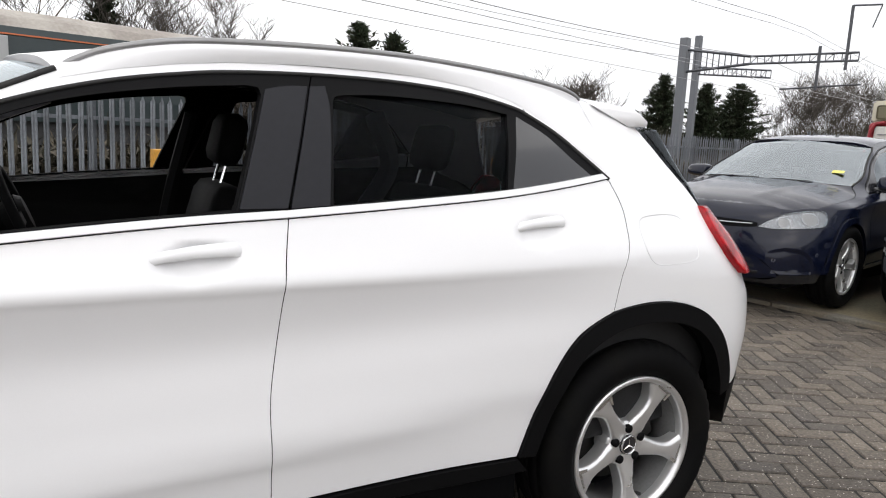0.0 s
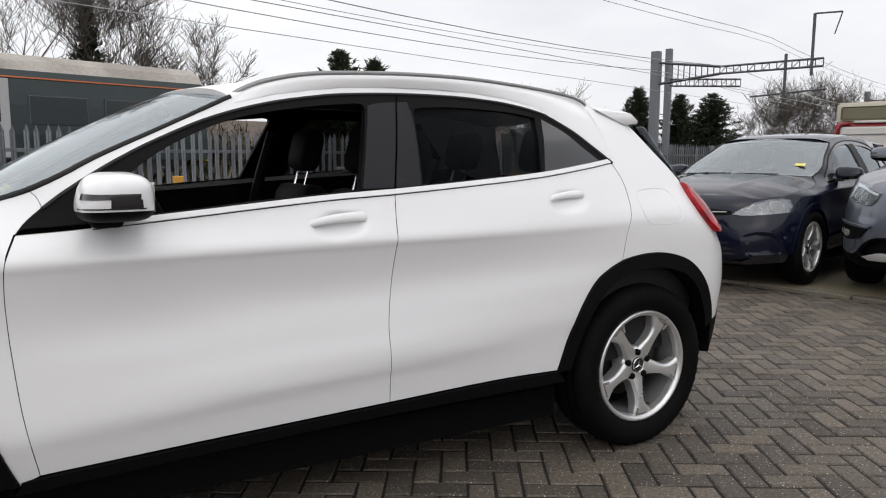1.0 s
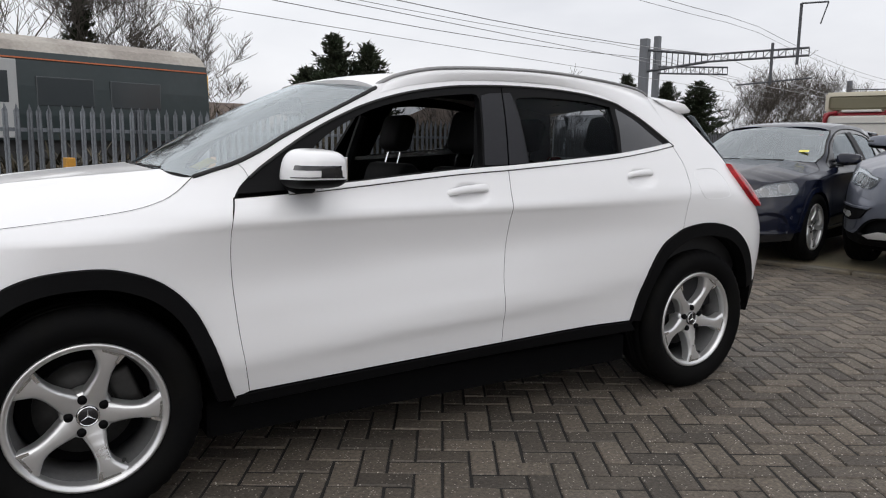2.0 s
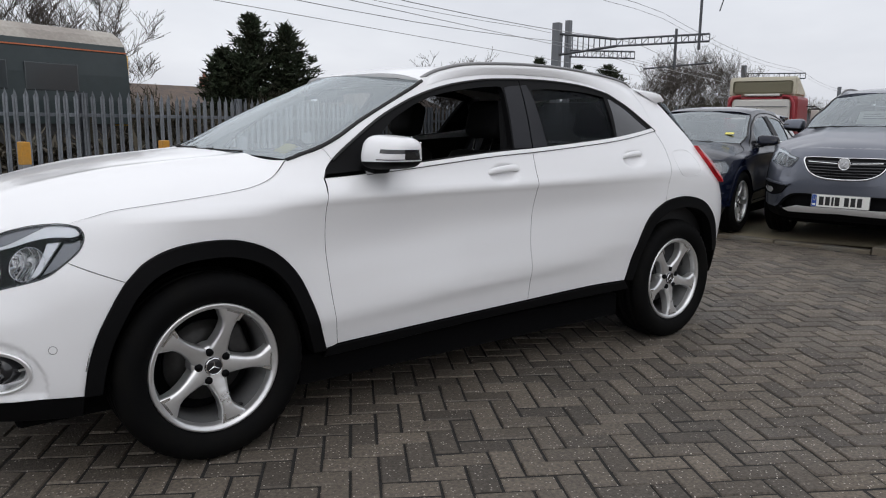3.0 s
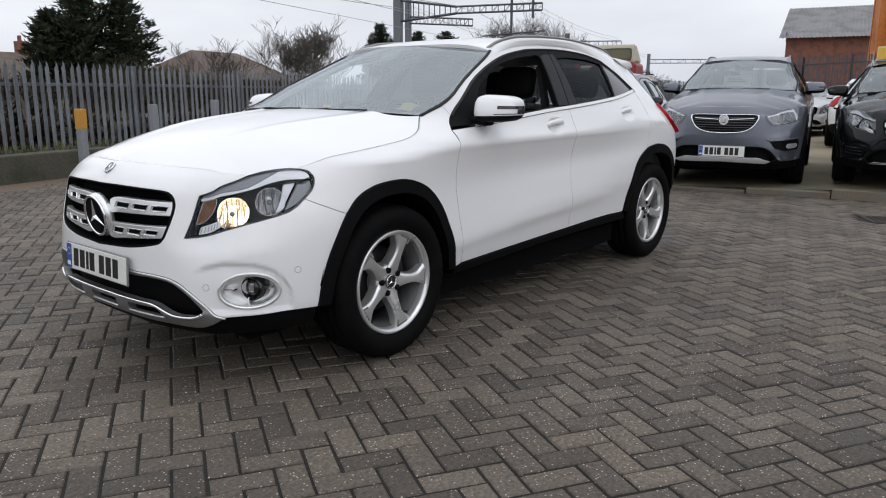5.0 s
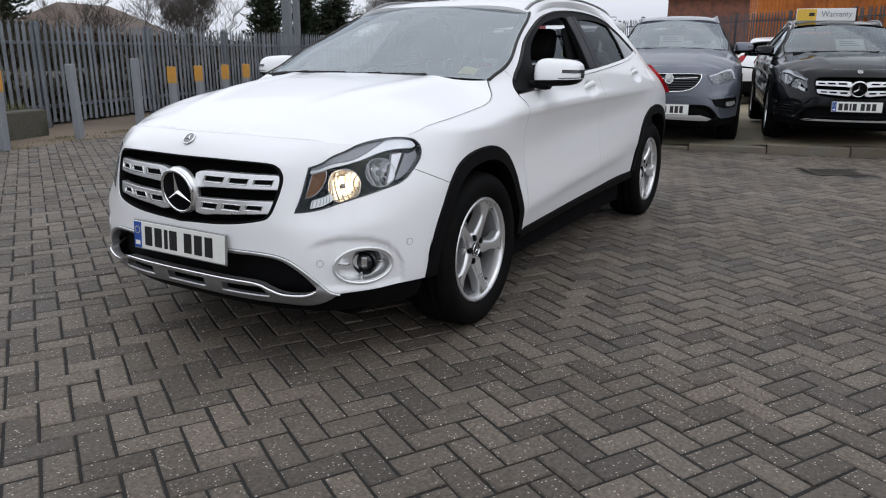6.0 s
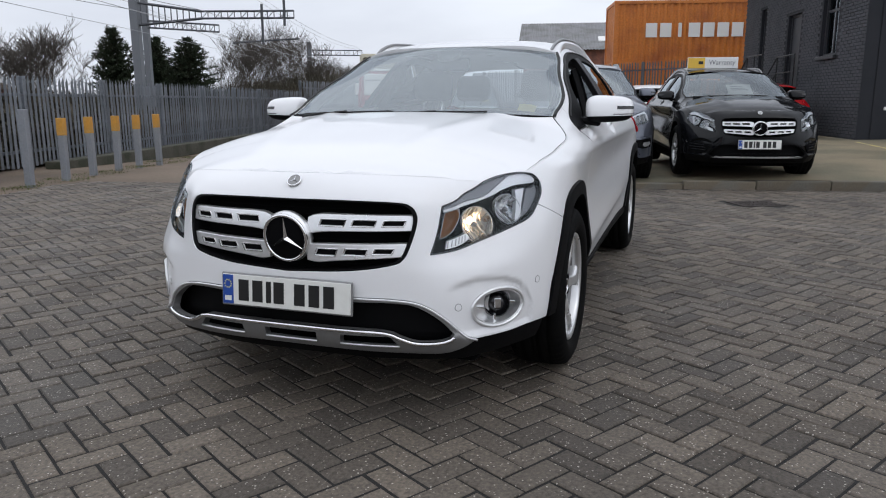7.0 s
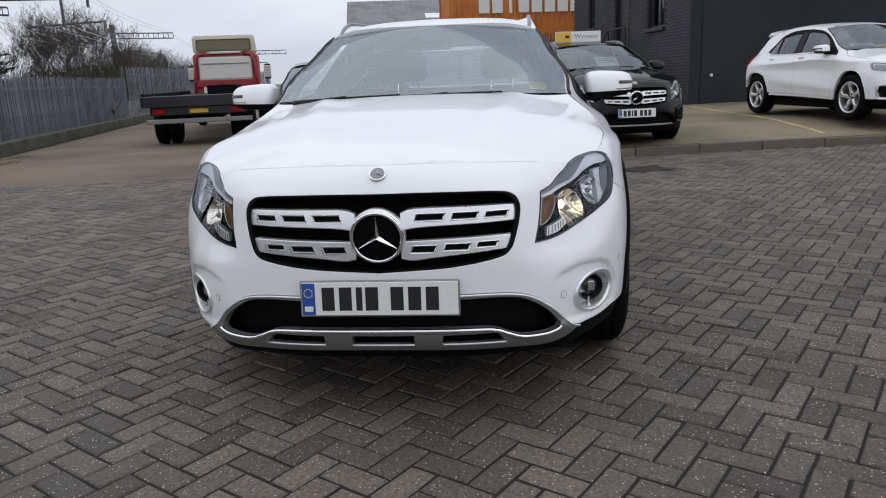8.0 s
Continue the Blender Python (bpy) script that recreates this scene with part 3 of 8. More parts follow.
def conifer(x, y, h, w, seed, label):
    rnd = random.Random(seed)
    g = tagged(empty("conifer_tree", pose(x, y, 0)), label, "tree")
    bm = bmesh.new()
    tube(bm, [(0, 0, 0), (0.05, 0, h * 0.5), (0, 0.05, h)], [h * 0.03, h * 0.02, 0.02], 7)
    part("trunk", bm, M_bark, g)
    bm = bmesh.new()
    tips = [(0.0, 0.0, 1.0)] + [(rnd.gauss(0, 0.30) * w, rnd.gauss(0, 0.30) * w, rnd.uniform(0.72, 0.95)) for _ in range(4)]
    n_br = 430
    for i in range(n_br):
        f = (i / n_br) ** 0.85
        cx, cy, top = tips[0] if rnd.random() < 0.45 else rnd.choice(tips)
        lean = min(1.0, f * 1.3)
        z = h * top * (0.08 + 0.92 * f)
        reach = w * (1 - f) ** 0.62 * rnd.uniform(0.25, 1.22) * (0.75 if cx else 1.0) + 0.12
        a = rnd.uniform(0, 6.283)
        d = Vector((math.cos(a), math.sin(a), rnd.uniform(0.0, 0.55))).normalized()
        side = Vector((-math.sin(a), math.cos(a), 0))
        k = max(3, int(reach / 0.16))
        for s in range(k):
            t = (s + rnd.random()) / k
            c = Vector((cx * lean, cy * lean, z)) + d * (reach * t)
            for _ in range(5):
                o = c + Vector((rnd.gauss(0, 0.09), rnd.gauss(0, 0.09), rnd.gauss(0, 0.07)))
                d1 = (d * rnd.uniform(0.3, 1.0) + side * rnd.gauss(0, 0.6) + Vector((0, 0, rnd.uniform(-0.2, 0.7)))).normalized() * rnd.uniform(0.18, 0.42)
                d2 = d1.cross(Vector((rnd.gauss(0, 1), rnd.gauss(0, 1), rnd.gauss(0, 1)))).normalized() * 0.055
                bm.faces.new([bm.verts.new(q) for q in (o - d2, o + d2, o + d1)])
    part("crown", bm, M_needle, g, "dark green needles")
    return g


def scrub(x, y, w, h, seed, label, count=1600):
    rnd = random.Random(seed)
    bm = bmesh.new()
    for i in range(count):
        a = rnd.uniform(0, 6.283)
        rr = w * math.sqrt(rnd.random())
        p = Vector((x + rr * math.cos(a), y + rr * math.sin(a) * 0.6, 0))
        d = Vector((rnd.gauss(0, 0.3), rnd.gauss(0, 0.3), 1)).normalized()
        l = h * rnd.uniform(0.4, 1.0) * (1 - 0.5 * (rr / w) ** 2)
        s = d.cross(Vector((rnd.gauss(0, 1), rnd.gauss(0, 1), 0))).normalized() * rnd.uniform(0.01, 0.025)
        q = p + d * l
        bm.faces.new([bm.verts.new(c) for c in (p - s, p + s, q + s * .4, q - s * .4)])
        for _ in range(3):
            o = p + d * l * rnd.uniform(0.3, 1.0)
            d1 = Vector((rnd.gauss(0, 1), rnd.gauss(0, 1), rnd.gauss(0.5, 0.5))).normalized() * rnd.uniform(0.15, 0.45)
            s2 = d1.cross(Vector((0, 0, 1))).normalized() * 0.03
            bm.faces.new([bm.verts.new(c) for c in (o - s2, o + s2, o + d1)])
    return tagged(ob_from("scrub", bm, M_scrub), label, "bushes", kind="stuff")


bare_tree(4.0, 38.8, 10.2, 3, "tall bare winter tree behind the railway", depth=6, r=0.22, spread=0.8)
bare_tree(-0.8, 38.0, 11.5, 4, "spreading bare winter tree behind the railway", depth=6, r=0.22, spread=0.9)
bare_tree(6.6, 38.6, 7.6, 14, "dense bare winter tree with fine twigs behind the railway", depth=6, r=0.18, spread=1.0)
conifer(2.2, 40.5, 9.0, 1.5, 9, "narrow dark green conifer among bare branches")
conifer(14.6, 36.0, 6.9, 2.4, 1, "bushy dark green conifer behind the railway")
conifer(16.5, 35.6, 6.5, 1.9, 2, "bushy dark green conifer with pointed top")
conifer(13.2, 36.6, 5.1, 1.9, 5, "low dark green conifer behind the railway")
scrub(15.6, 33.5, 3.0, 3.4, 11, "tangled brown winter scrub below the conifers")
conifer(48.2, 47.5, 7.4, 2.5, 6, "dark green conifer beside the railway gantry")
conifer(52.6, 46.6, 6.9, 2.6, 7, "dark green conifer beside the railway gantry")
conifer(55.8, 45.6, 7.1, 3.5, 8, "broad dark green conifer beside the railway gantry")
for i, (x, y, h) in enumerate(((67, 48, 7.5), (72, 48, 8.5), (77, 49, 9.0), (83, 50, 8.0), (90, 50, 6.5), (98, 51, 6.0))):
    bare_tree(x, y, h, 20 + i, "bare brown winter tree by the railway", depth=5, trunks=4, r=0.12, spread=0.85)
scrub(82, 46, 19, 6.2, 13, "belt of brown winter scrub along the railway", 15000)
bare_tree(28.6, 35.9, 4.9, 31, "small bare shrubby tree behind the railway", depth=5, trunks=7, r=0.07, spread=0.95)
bare_tree(25, 40, 4.0, 32, "low bare shrub behind the railway", depth=4, trunks=4, r=0.06, spread=0.9)

bm = bmesh.new()
for i in range(24):
    x0, x1 = -70 + i * 10, -60 + i * 10
    lo_ = lambda x: fence_at(min(x, 24)) + 0.12 * max(0, x - 24) + 0.35
    v = [bm.verts.new(q) for q in ((x0, lo_(x0), 0.005), (x1, lo_(x1), 0.005), (x1, track_at(x1) - 5.4, -0.01), (x0, track_at(x0) - 5.4, -0.01))]
    bm.faces.new(v)
    v = [bm.verts.new(q) for q in ((x0, track_at(x0) + 8.4, 0.0), (x1, track_at(x1) + 8.4, 0.0), (x1, track_at(x1) + 60, 0.0), (x0, track_at(x0) + 60, 0.0))]
    bm.faces.new(v)
tagged(ob_from("trackside", bm, M_soil), "dark brown earth and weeds beside the railway", "ground", kind="structure")


def hedge(x0, x1, off, h, seed, label, count, line=track_at, spread=0.6):
    """A long tangled belt of stems and twigs beside the track."""
    rnd = random.Random(seed)
    bm = bmesh.new()
    for i in range(count):
        x = rnd.uniform(x0, x1)
        p = Vector((x, line(x) + off + rnd.gauss(0, spread), -0.05))
        hh = h * (0.75 + 0.25 * math.sin(x * 0.7 + seed) * math.sin(x * 0.23))
        d = Vector((rnd.gauss(0, 0.35), rnd.gauss(0, 0.3), 1)).normalized()
        l = hh * rnd.uniform(0.4, 1.05)
        s = d.cross(Vector((rnd.gauss(0, 1), rnd.gauss(0, 1), 0))).normalized() * rnd.uniform(0.012, 0.03)
        q = p + d * l
        bm.faces.new([bm.verts.new(c) for c in (p - s, p + s, q + s * .4, q - s * .4)])
        for _ in range(5):
            o = p + d * l * rnd.uniform(0.1, 1.0)
            d1 = Vector((rnd.gauss(0, 1), rnd.gauss(0, 1), rnd.gauss(0.5, 0.5))).normalized() * rnd.uniform(0.2, 0.55)
            s2 = d1.cross(Vector((0, 0, 1))).normalized() * 0.05
            bm.faces.new([bm.verts.new(c) for c in (o - s2, o + s2, o + d1)])
    return tagged(ob_from("hedge", bm, M_scrub), label, "hedge", kind="stuff")


hedge(-25, 62, 8.6, 3.0, 3, "dark tangled winter hedge behind the railway", 13000)
hedge(-14, 23, 1.6, 1.25, 8, "low tangle of brown weeds behind the fence", 11000, fence_at, 0.4)

# ---------------------------------------------------------------- houses behind the railway
def house(x, y, deg, w, d, eave, ridge, chimneys, label, wall=M_brick_red):
    g = tagged(empty("house", pose(x, y, 0, 0, 0, deg)), label, "house")
    bm = bmesh.new()
    box(bm, -w / 2, w / 2, -d / 2, d / 2, -0.2, eave)
    part("wall", bm, wall, g)
    bm = bmesh.new()
    o = 0.35
    v = [bm.verts.new(p) for p in ((-w / 2 - o, -d / 2 - o, eave - .1), (w / 2 + o, -d / 2 - o, eave - .1), (w / 2 + o, d / 2 + o, eave - .1), (-w / 2 - o, d / 2 + o, eave - .1), (-w / 2 + d * .3, 0, ridge), (w / 2 - d * .3, 0, ridge))]
    for f in ((0, 1, 5, 4), (2, 3, 4, 5), (1, 2, 5), (3, 0, 4), (3, 2, 1, 0)):
        bm.faces.new([v[i] for i in f])
    roof = part("roof", bm, M_roof_tile, g)
    for cx in chimneys:
        bm = bmesh.new()
        box(bm, cx - 0.35, cx + 0.35, -0.3, 0.3, ridge - 0.8, ridge + 0.7, bevel=0.02)
        box(bm, cx - 0.2, cx - 0.05, -0.1, 0.1, ridge + 0.7, ridge + 1.05)
        part("chimney", bm, M_brick_red, roof)
    for k in range(3):
        bm = bmesh.new()
        wx = -w / 2 + w * (k + 0.5) / 3
        box(bm, wx - 0.6, wx + 0.6, -d / 2 - 0.04, -d / 2 + 0.04, eave - 1.5, eave - 0.4)
        part("window", bm, M_train_glass, g)
    return g


house(12.0, 47.5, 12, 13, 7, 1.9, 3.6, (-5.4, 4.6), "brown-roofed brick house with two chimneys behind the railway")
house(31.0, 49.0, 15, 10, 8, 2.2, 4.3, (), "brown hipped-roof house behind the railway")

# ---------------------------------------------------------------- dark building
BA = 12.7
BC = (14.0, -4.62)                       # corner by the forecourt
to_b = pose(BC[0], BC[1], 0, 0, 0, BA)   # local x: along the brick side, local -y: along the front
M_frame_dark = mat("dark_joinery", (0.03, 0.031, 0.036), 0.5, var=0.1)
M_pane = glass("window_glass", (0.35, 0.38, 0.4), 0.02)
M_room = mat("dim_room", (0.05, 0.048, 0.045), 0.9, var=0.2)
M_sign_white = mat("sign_white", (0.78, 0.78, 0.76), 0.4, var=0.03)
M_sign_black = mat("sign_black", (0.012, 0.012, 0.014), 0.5)
M_sign_blue = mat("sign_blue", (0.02, 0.10, 0.40), 0.4)
M_sign_red = mat("sign_red", (0.45, 0.02, 0.03), 0.4)
M_sign_letters = mat("dull_grey_letters", (0.022, 0.023, 0.028), 0.35)
M_sign_yellow = mat("sign_yellow", (0.75, 0.48, 0.06), 0.45, var=0.04)

wall_side = tagged(empty("wall_side", to_b), "charcoal painted brick side wall", "wall", kind="structure")
LX, HB = 9.2, 4.75
openings = ((1.55, 2.55, 2.2, 4.35), (4.0, 5.0, 0.2, 3.45), (7.0, 7.5, 1.7, 3.9))    # window, door, narrow window: x0, x1, z0, z1
xs = sorted({0, LX, *(v for o in openings for v in o[:2])})
bm = bmesh.new()
for a, b in zip(xs, xs[1:]):
    spans = [(-0.3, HB)]
    for o in openings:
        if o[0] <= a and b <= o[1]:
            spans = [(-0.3, o[2]), (o[3], HB)]
    for z0, z1 in spans:
        box(bm, a, b, -0.30, -0.012, z0, z1)
part("wall_core", bm, M_render_dark, wall_side)
# courses of bricks
rnd = random.Random(5)
bm = bmesh.new()
box(bm, 0.004, 0.211, -0.012, 0.004, 0.004, 0.064)
brick_me = None
count = 0
rest = bmesh.new()
for r in range(int(HB / 0.075)):
    z = r * 0.075
    x = -0.1125 * (r % 2)
    while x < LX - 0.05:
        x0, x1 = max(x, 0.0), min(x + 0.215, LX)
        hit = any(o[0] - 0.02 < x1 and x0 < o[1] + 0.02 and o[2] - 0.05 < z + 0.065 and z < o[3] + 0.02 for o in openings)
        if not hit and x1 - x0 > 0.1:
            if count < 300 and x0 < 2.2 and 0.3 < z < 3.2 and x1 - x0 > 0.2:
                if brick_me is None:
                    ob = part("brick", bm, M_brick_dark, wall_side)
                    brick_me = ob.data
                    ob.matrix_local = pose(x0, rnd.uniform(-0.002, 0.002), z)
                else:
                    share("brick", brick_me, wall_side, pose(x0, rnd.uniform(-0.002, 0.002), z))
                count += 1
            else:
                box(rest, x0 + 0.004, x1 - 0.004, -0.012, 0.004 + rnd.uniform(-0.002, 0.002), z + 0.004, z + 0.064)
        x += 0.225
tagged(part("brickwork", rest, M_brick_dark, wall_side), kind="stuff")

wall_front = tagged(empty("wall_front", to_b), "smooth charcoal rendered front wall of the showroom", "wall", kind="structure")
bm = bmesh.new()
box(bm, -0.02, 0.28, -22, -0.302, -0.3, 6.2)
part("wall_panel", bm, M_render_dark, wall_front)
bm = bmesh.new()
box(bm, 0.28, LX, -22, -21.7, -0.3, HB)
box(bm, LX - 0.3, LX, -21.7, -0.302, -0.3, HB)
wall_back = tagged(ob_from("wall_back", bm, M_render_dark), "plain rear walls of the showroom", "wall", kind="structure")
wall_back.matrix_world = to_b
roof_b = tagged(empty("roof", to_b), "dark roof edge with a projecting eave", "roof", kind="structure")
bm = bmesh.new()
box(bm, -0.25, LX + 0.5, -0.35, 0.42, HB, HB + 0.16, bevel=0.01)
part("eave", bm, M_frame_dark, roof_b)
bm = bmesh.new()
v = [bm.verts.new(p) for p in ((-0.25, 0.42, HB + 0.16), (LX + 0.5, 0.42, HB + 0.16), (LX + 0.5, -9, HB + 2.6), (-0.25, -9, HB + 2.6), (LX + .5, -22, HB + .16), (-.25, -22, HB + .16))]
bm.faces.new(v[:4]); bm.faces.new((v[3], v[2], v[4], v[5]))
part("roof_slope", bm, M_slate, roof_b)

for i, (x0, x1, z0, z1) in enumerate(openings):
    door = i == 1
    g = tagged(empty("door_1" if door else f"window_{i + 1}", to_b), "tall dark door recessed in the brick wall" if door else "tall dark-framed window in the brick wall", "door" if door else "window", kind="structure")
    bm = bmesh.new()
    for q in ((x0, x0 + 0.06, z0, z1), (x1 - 0.06, x1, z0, z1), (x0 + 0.06, x1 - 0.06, z0, z0 + 0.06), (x0 + 0.06, x1 - 0.06, z1 - 0.06, z1)):
        box(bm, q[0], q[1], -0.20, -0.10, q[2], q[3])
    part("frame", bm, M_frame_dark, g)
    bm = bmesh.new()
    if door:
        box(bm, x0 + 0.06, x1 - 0.06, -0.18, -0.13, z0 + 0.06, z1 - 0.06)
        part("door_leaf", bm, M_frame_dark, g)
    else:
        zm = (z0 + z1) / 2
        box(bm, x0 + 0.06, x1 - 0.06, -0.19, -0.12, zm - 0.03, zm + 0.03)
        box(bm, (x0 + x1) / 2 - 0.02, (x0 + x1) / 2 + 0.02, -0.18, -0.13, z0 + 0.06, z1 - 0.06)
        part("glazing_bar", bm, M_frame_dark, g)
        for za, zb in ((z0 + 0.06, zm - 0.03), (zm + 0.03, z1 - 0.06)):
            bm = bmesh.new()
            box(bm, x0 + 0.06, x1 - 0.06, -0.16, -0.152, za, zb)
            part("pane", bm, M_pane, g).visible_shadow = False
        bm = bmesh.new()
        box(bm, x0 - 0.06, x1 + 0.06, -0.1, 0.07, z0 - 0.09, z0 - 0.002, bevel=0.01)
        part("sill", bm, M_frame_dark, g)
        bm = bmesh.new()
        box(bm, x0 - 0.2, x1 + 0.2, -1.6, -1.5, z0 - .5, z1)
        part("room_behind", bm, M_room, g)
# notices seen in the window
bm = bmesh.new()
box(bm, 2.02, 2.34, -0.215, -0.205, 2.40, 3.05)
ob = tagged(ob_from("window_notice", bm, M_sign_yellow), "yellow and white paper notice behind the window glass", "notice")
ob.matrix_world = to_b

# steps and handrail
stair = tagged(empty("entrance_steps", to_b), "dark metal entrance steps with a sloping handrail", "steps")
RZ = 2.35
for i in range(5):
    bm = bmesh.new()
    box(bm, 3.8 if i == 0 else 5.12 + i * 0.28, 5.4 if i == 0 else 5.4 + i * 0.28, 0.02, 1.0, -0.2, 1.3 - i * 0.2, bevel=0.01)
    part("step", bm, M_conc, stair)
for yy in (0.12, 0.95):
    bm = bmesh.new()
    tube(bm, [(3.9, yy, RZ), (5.3, yy, RZ), (6.9, yy, RZ - .95)], 0.022, 6)
    tube(bm, [(3.9, yy, RZ - .45), (5.3, yy, RZ - .45), (6.9, yy, RZ - 1.4)], 0.018, 6)
    for x, z0, z1 in ((3.9, 0.1, RZ), (4.6, 0.1, RZ), (5.3, 0.1, RZ), (6.1, 0.1, RZ - .475), (6.9, 0.1, RZ - .95)):
        tube(bm, [(x, yy, z0), (x, yy, z1)], 0.02, 6)
    part("handrail", bm, M_sign_black, stair)

# plate with the bay figure, shop sign, lamp, small fittings
g = tagged(empty("number_sign", to_b @ pose(0.27, 0.03, 3.72, 90, 0, 180)), "small white sign with a black mark on the brick wall", "sign")
bm = bmesh.new(); box(bm, -0.115, 0.115, -0.22, 0.22, -0.006, 0.006, bevel=0.003); part("board", bm, M_sign_white, g)
bm = bmesh.new(); box(bm, -0.055, 0.055, -0.15, 0.05, 0.006, 0.009); part("figure_bar", bm, M_sign_black, g)
g = tagged(empty("shop_sign", to_b @ pose(-0.03, -1.6, 3.68, 90, 0, -90)), "dark raised sign lettering above a blue and red bar", "sign")
for k in range(4):
    bm = bmesh.new(); box(bm, -0.30 + k * 0.52, 0.08 + k * 0.52, 0.10, 0.56, 0, 0.03, bevel=0.006); part("lettering_bar", bm, M_sign_letters, g)
bm = bmesh.new(); box(bm, -0.36, 0.62, -0.06, 0.03, 0, 0.03); part("blue_bar", bm, M_sign_blue, g, "blue bar")
bm = bmesh.new(); box(bm, 0.625, 2.4, -0.06, 0.03, 0, 0.03); part("red_bar", bm, M_sign_red, g, "red bar")
bm = bmesh.new(); box(bm, 0.0, 1.9, -0.36, -0.18, 0, 0.02); part("small_lettering", bm, M_sign_letters, g)
g = tagged(empty("wall_lamp", to_b @ pose(4.4, 0.06, 4.1)), "small pale bulkhead lamp on the brick wall", "lamp")
bm = bmesh.new(); box(bm, -0.07, 0.07, -0.07, 0.06, -0.13, 0.13, bevel=0.02); part("body", bm, M_sign_white, g)
bm = bmesh.new(); box(bm, -0.09, 0.09, -0.07, -0.05, -0.16, 0.16, bevel=0.008); part("back_plate", bm, M_frame_dark, g)
for z in (0.95, 0.18):
    g = tagged(empty("wall_fitting", to_b @ pose(-0.05, -0.55, z)), "small white wall box on the dark wall", "fitting")
    bm = bmesh.new(); box(bm, -0.03, 0.03, -0.03, 0.03, -0.035, 0.035, bevel=0.010); part("box", bm, M_sign_white, g)

# ---------------------------------------------------------------- stacked containers
def container(x, y, z, deg, material, letters, label):
    g = tagged(empty("shipping_container", pose(x, y, z, 0, 0, deg)), label, "container", "stacked containers")
    L, W, H = 12.19, 2.44, 2.59
    bm = bmesh.new()
    n = 44
    v0, v1 = [], []
    for i in range(n * 4 + 1):
        u = 0.12 + (L - 0.24) * i / (n * 4)
        d = (0.0, 0.0, 0.055, 0.055)[i % 4]
        v0.append(bm.verts.new((u, d, 0.16)))
        v1.append(bm.verts.new((u, d, H - 0.12)))
    for i in range(n * 4):
        bm.faces.new((v0[i], v0[i + 1], v1[i + 1], v1[i]))
    part("side_panel", bm, material, g)
    bm = bmesh.new()
    v0, v1 = [], []
    for i in range(33):
        u = 0.1 + (W - 0.2) * i / 32
        d = (0.0, 0.0, 0.036, 0.036)[i % 4]
        v0.append(bm.verts.new((0.03 + d, u, 0.16)))
        v1.append(bm.verts.new((0.03 + d, u, H - 0.12)))
    for i in range(32):
        bm.faces.new((v0[i + 1], v0[i], v1[i], v1[i + 1]))
    part("end_panel", bm, material, g)
    bm = bmesh.new()
    box(bm, 0.12, L, 0.10, W, 0.10, H - 0.02)
    part("body", bm, material, g)
    for nm, q in (("bottom_rail", (0.12, L - 0.12, -0.02, 0.06, 0.0, 0.16)), ("top_rail", (0.12, L - 0.12, -0.02, 0.06, H - 0.12, H)), ("end_rail", (0.0, 0.08, 0.1, W - 0.1, 0.0, 0.16)), ("end_rail", (0.0, 0.08, 0.1, W - 0.1, H - 0.12, H))):
        bm = bmesh.new(); box(bm, *q); part(nm, bm, material, g)
    for cx in (0.0, L - 0.14):
        for cy in (-0.022, W - 0.14):
            bm = bmesh.new(); box(bm, cx - .002, cx + 0.14, cy, cy + 0.14, -0.003, H + 0.003, bevel=0.01); part("corner_post", bm, material, g)
    if letters:
        for i in range(letters):
            w_ = 0.14 if i == 2 else 0.46
            bm = bmesh.new(); box(bm, 1.52 + i * 0.575 - w_ / 2, 1.52 + i * 0.575 + w_ / 2, -0.028, -0.021, 1.14, 1.70, bevel=0.002); part("lettering_bar", bm, M_white_paint, g)
        for k, w_ in enumerate((0.62, 0.42)):
            bm = bmesh.new(); box(bm, 6.05 + k * 0.2, 6.05 + k * 0.2 + w_, -0.026, -0.02, 2.08 - k * 0.22, 2.2 - k * 0.22); part("stencil_mark", bm, M_white_paint, g)
    return g


CD = -75.0
container(27.4, 2.25, 2.56, CD, M_orange, 8, "orange corrugated shipping container with white block lettering, stacked high")
container(27.4, 2.25, -0.03, CD, M_orange, 0, "orange corrugated shipping container underneath another")

# ---------------------------------------------------------------- back fence, brick works
M_fence_dark = mat("dark_palisade", (0.10, 0.105, 0.12), 0.55, metal=0.3, var=0.12, obj_rand=0.1)
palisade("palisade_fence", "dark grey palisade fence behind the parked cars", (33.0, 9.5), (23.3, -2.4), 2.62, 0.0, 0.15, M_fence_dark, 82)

wk = tagged(empty("brick_works", pose(47.0, 10.6, 0, 0, 0, -79)), "old red brick works with a grey corrugated roof", "building")
bm = bmesh.new(); box(bm, 0, 26, 0, 12, -0.2, 4.6); part("wall", bm, M_brick_red, wk)
bm = bmesh.new()
ridge_ = [(bm.verts.new((-0.4 + i * 0.111, -0.5, 4.55 + 0.06 * (i % 2))), bm.verts.new((-0.4 + i * 0.111, 6, 6.95 + 0.06 * (i % 2)))) for i in range(241)]
for a, b in zip(ridge_, ridge_[1:]):
    bm.faces.new((a[0], b[0], b[1], a[1]))
v = [bm.verts.new(p) for p in ((-0.4, 6, 6.95), (26.3, 6, 6.95), (26.3, 12.5, 4.55), (-0.4, 12.5, 4.55))]
bm.faces.new(v)
part("roof", bm, M_slate, wk)
bm = bmesh.new(); box(bm, 5.2, 12.5, 1.3, 2.3, 5.27, 5.33, pose(0, 0, 0.0)); 
for v in bm.verts: v.co.z += (v.co.y - 1.8) * 0.369 + 0.16
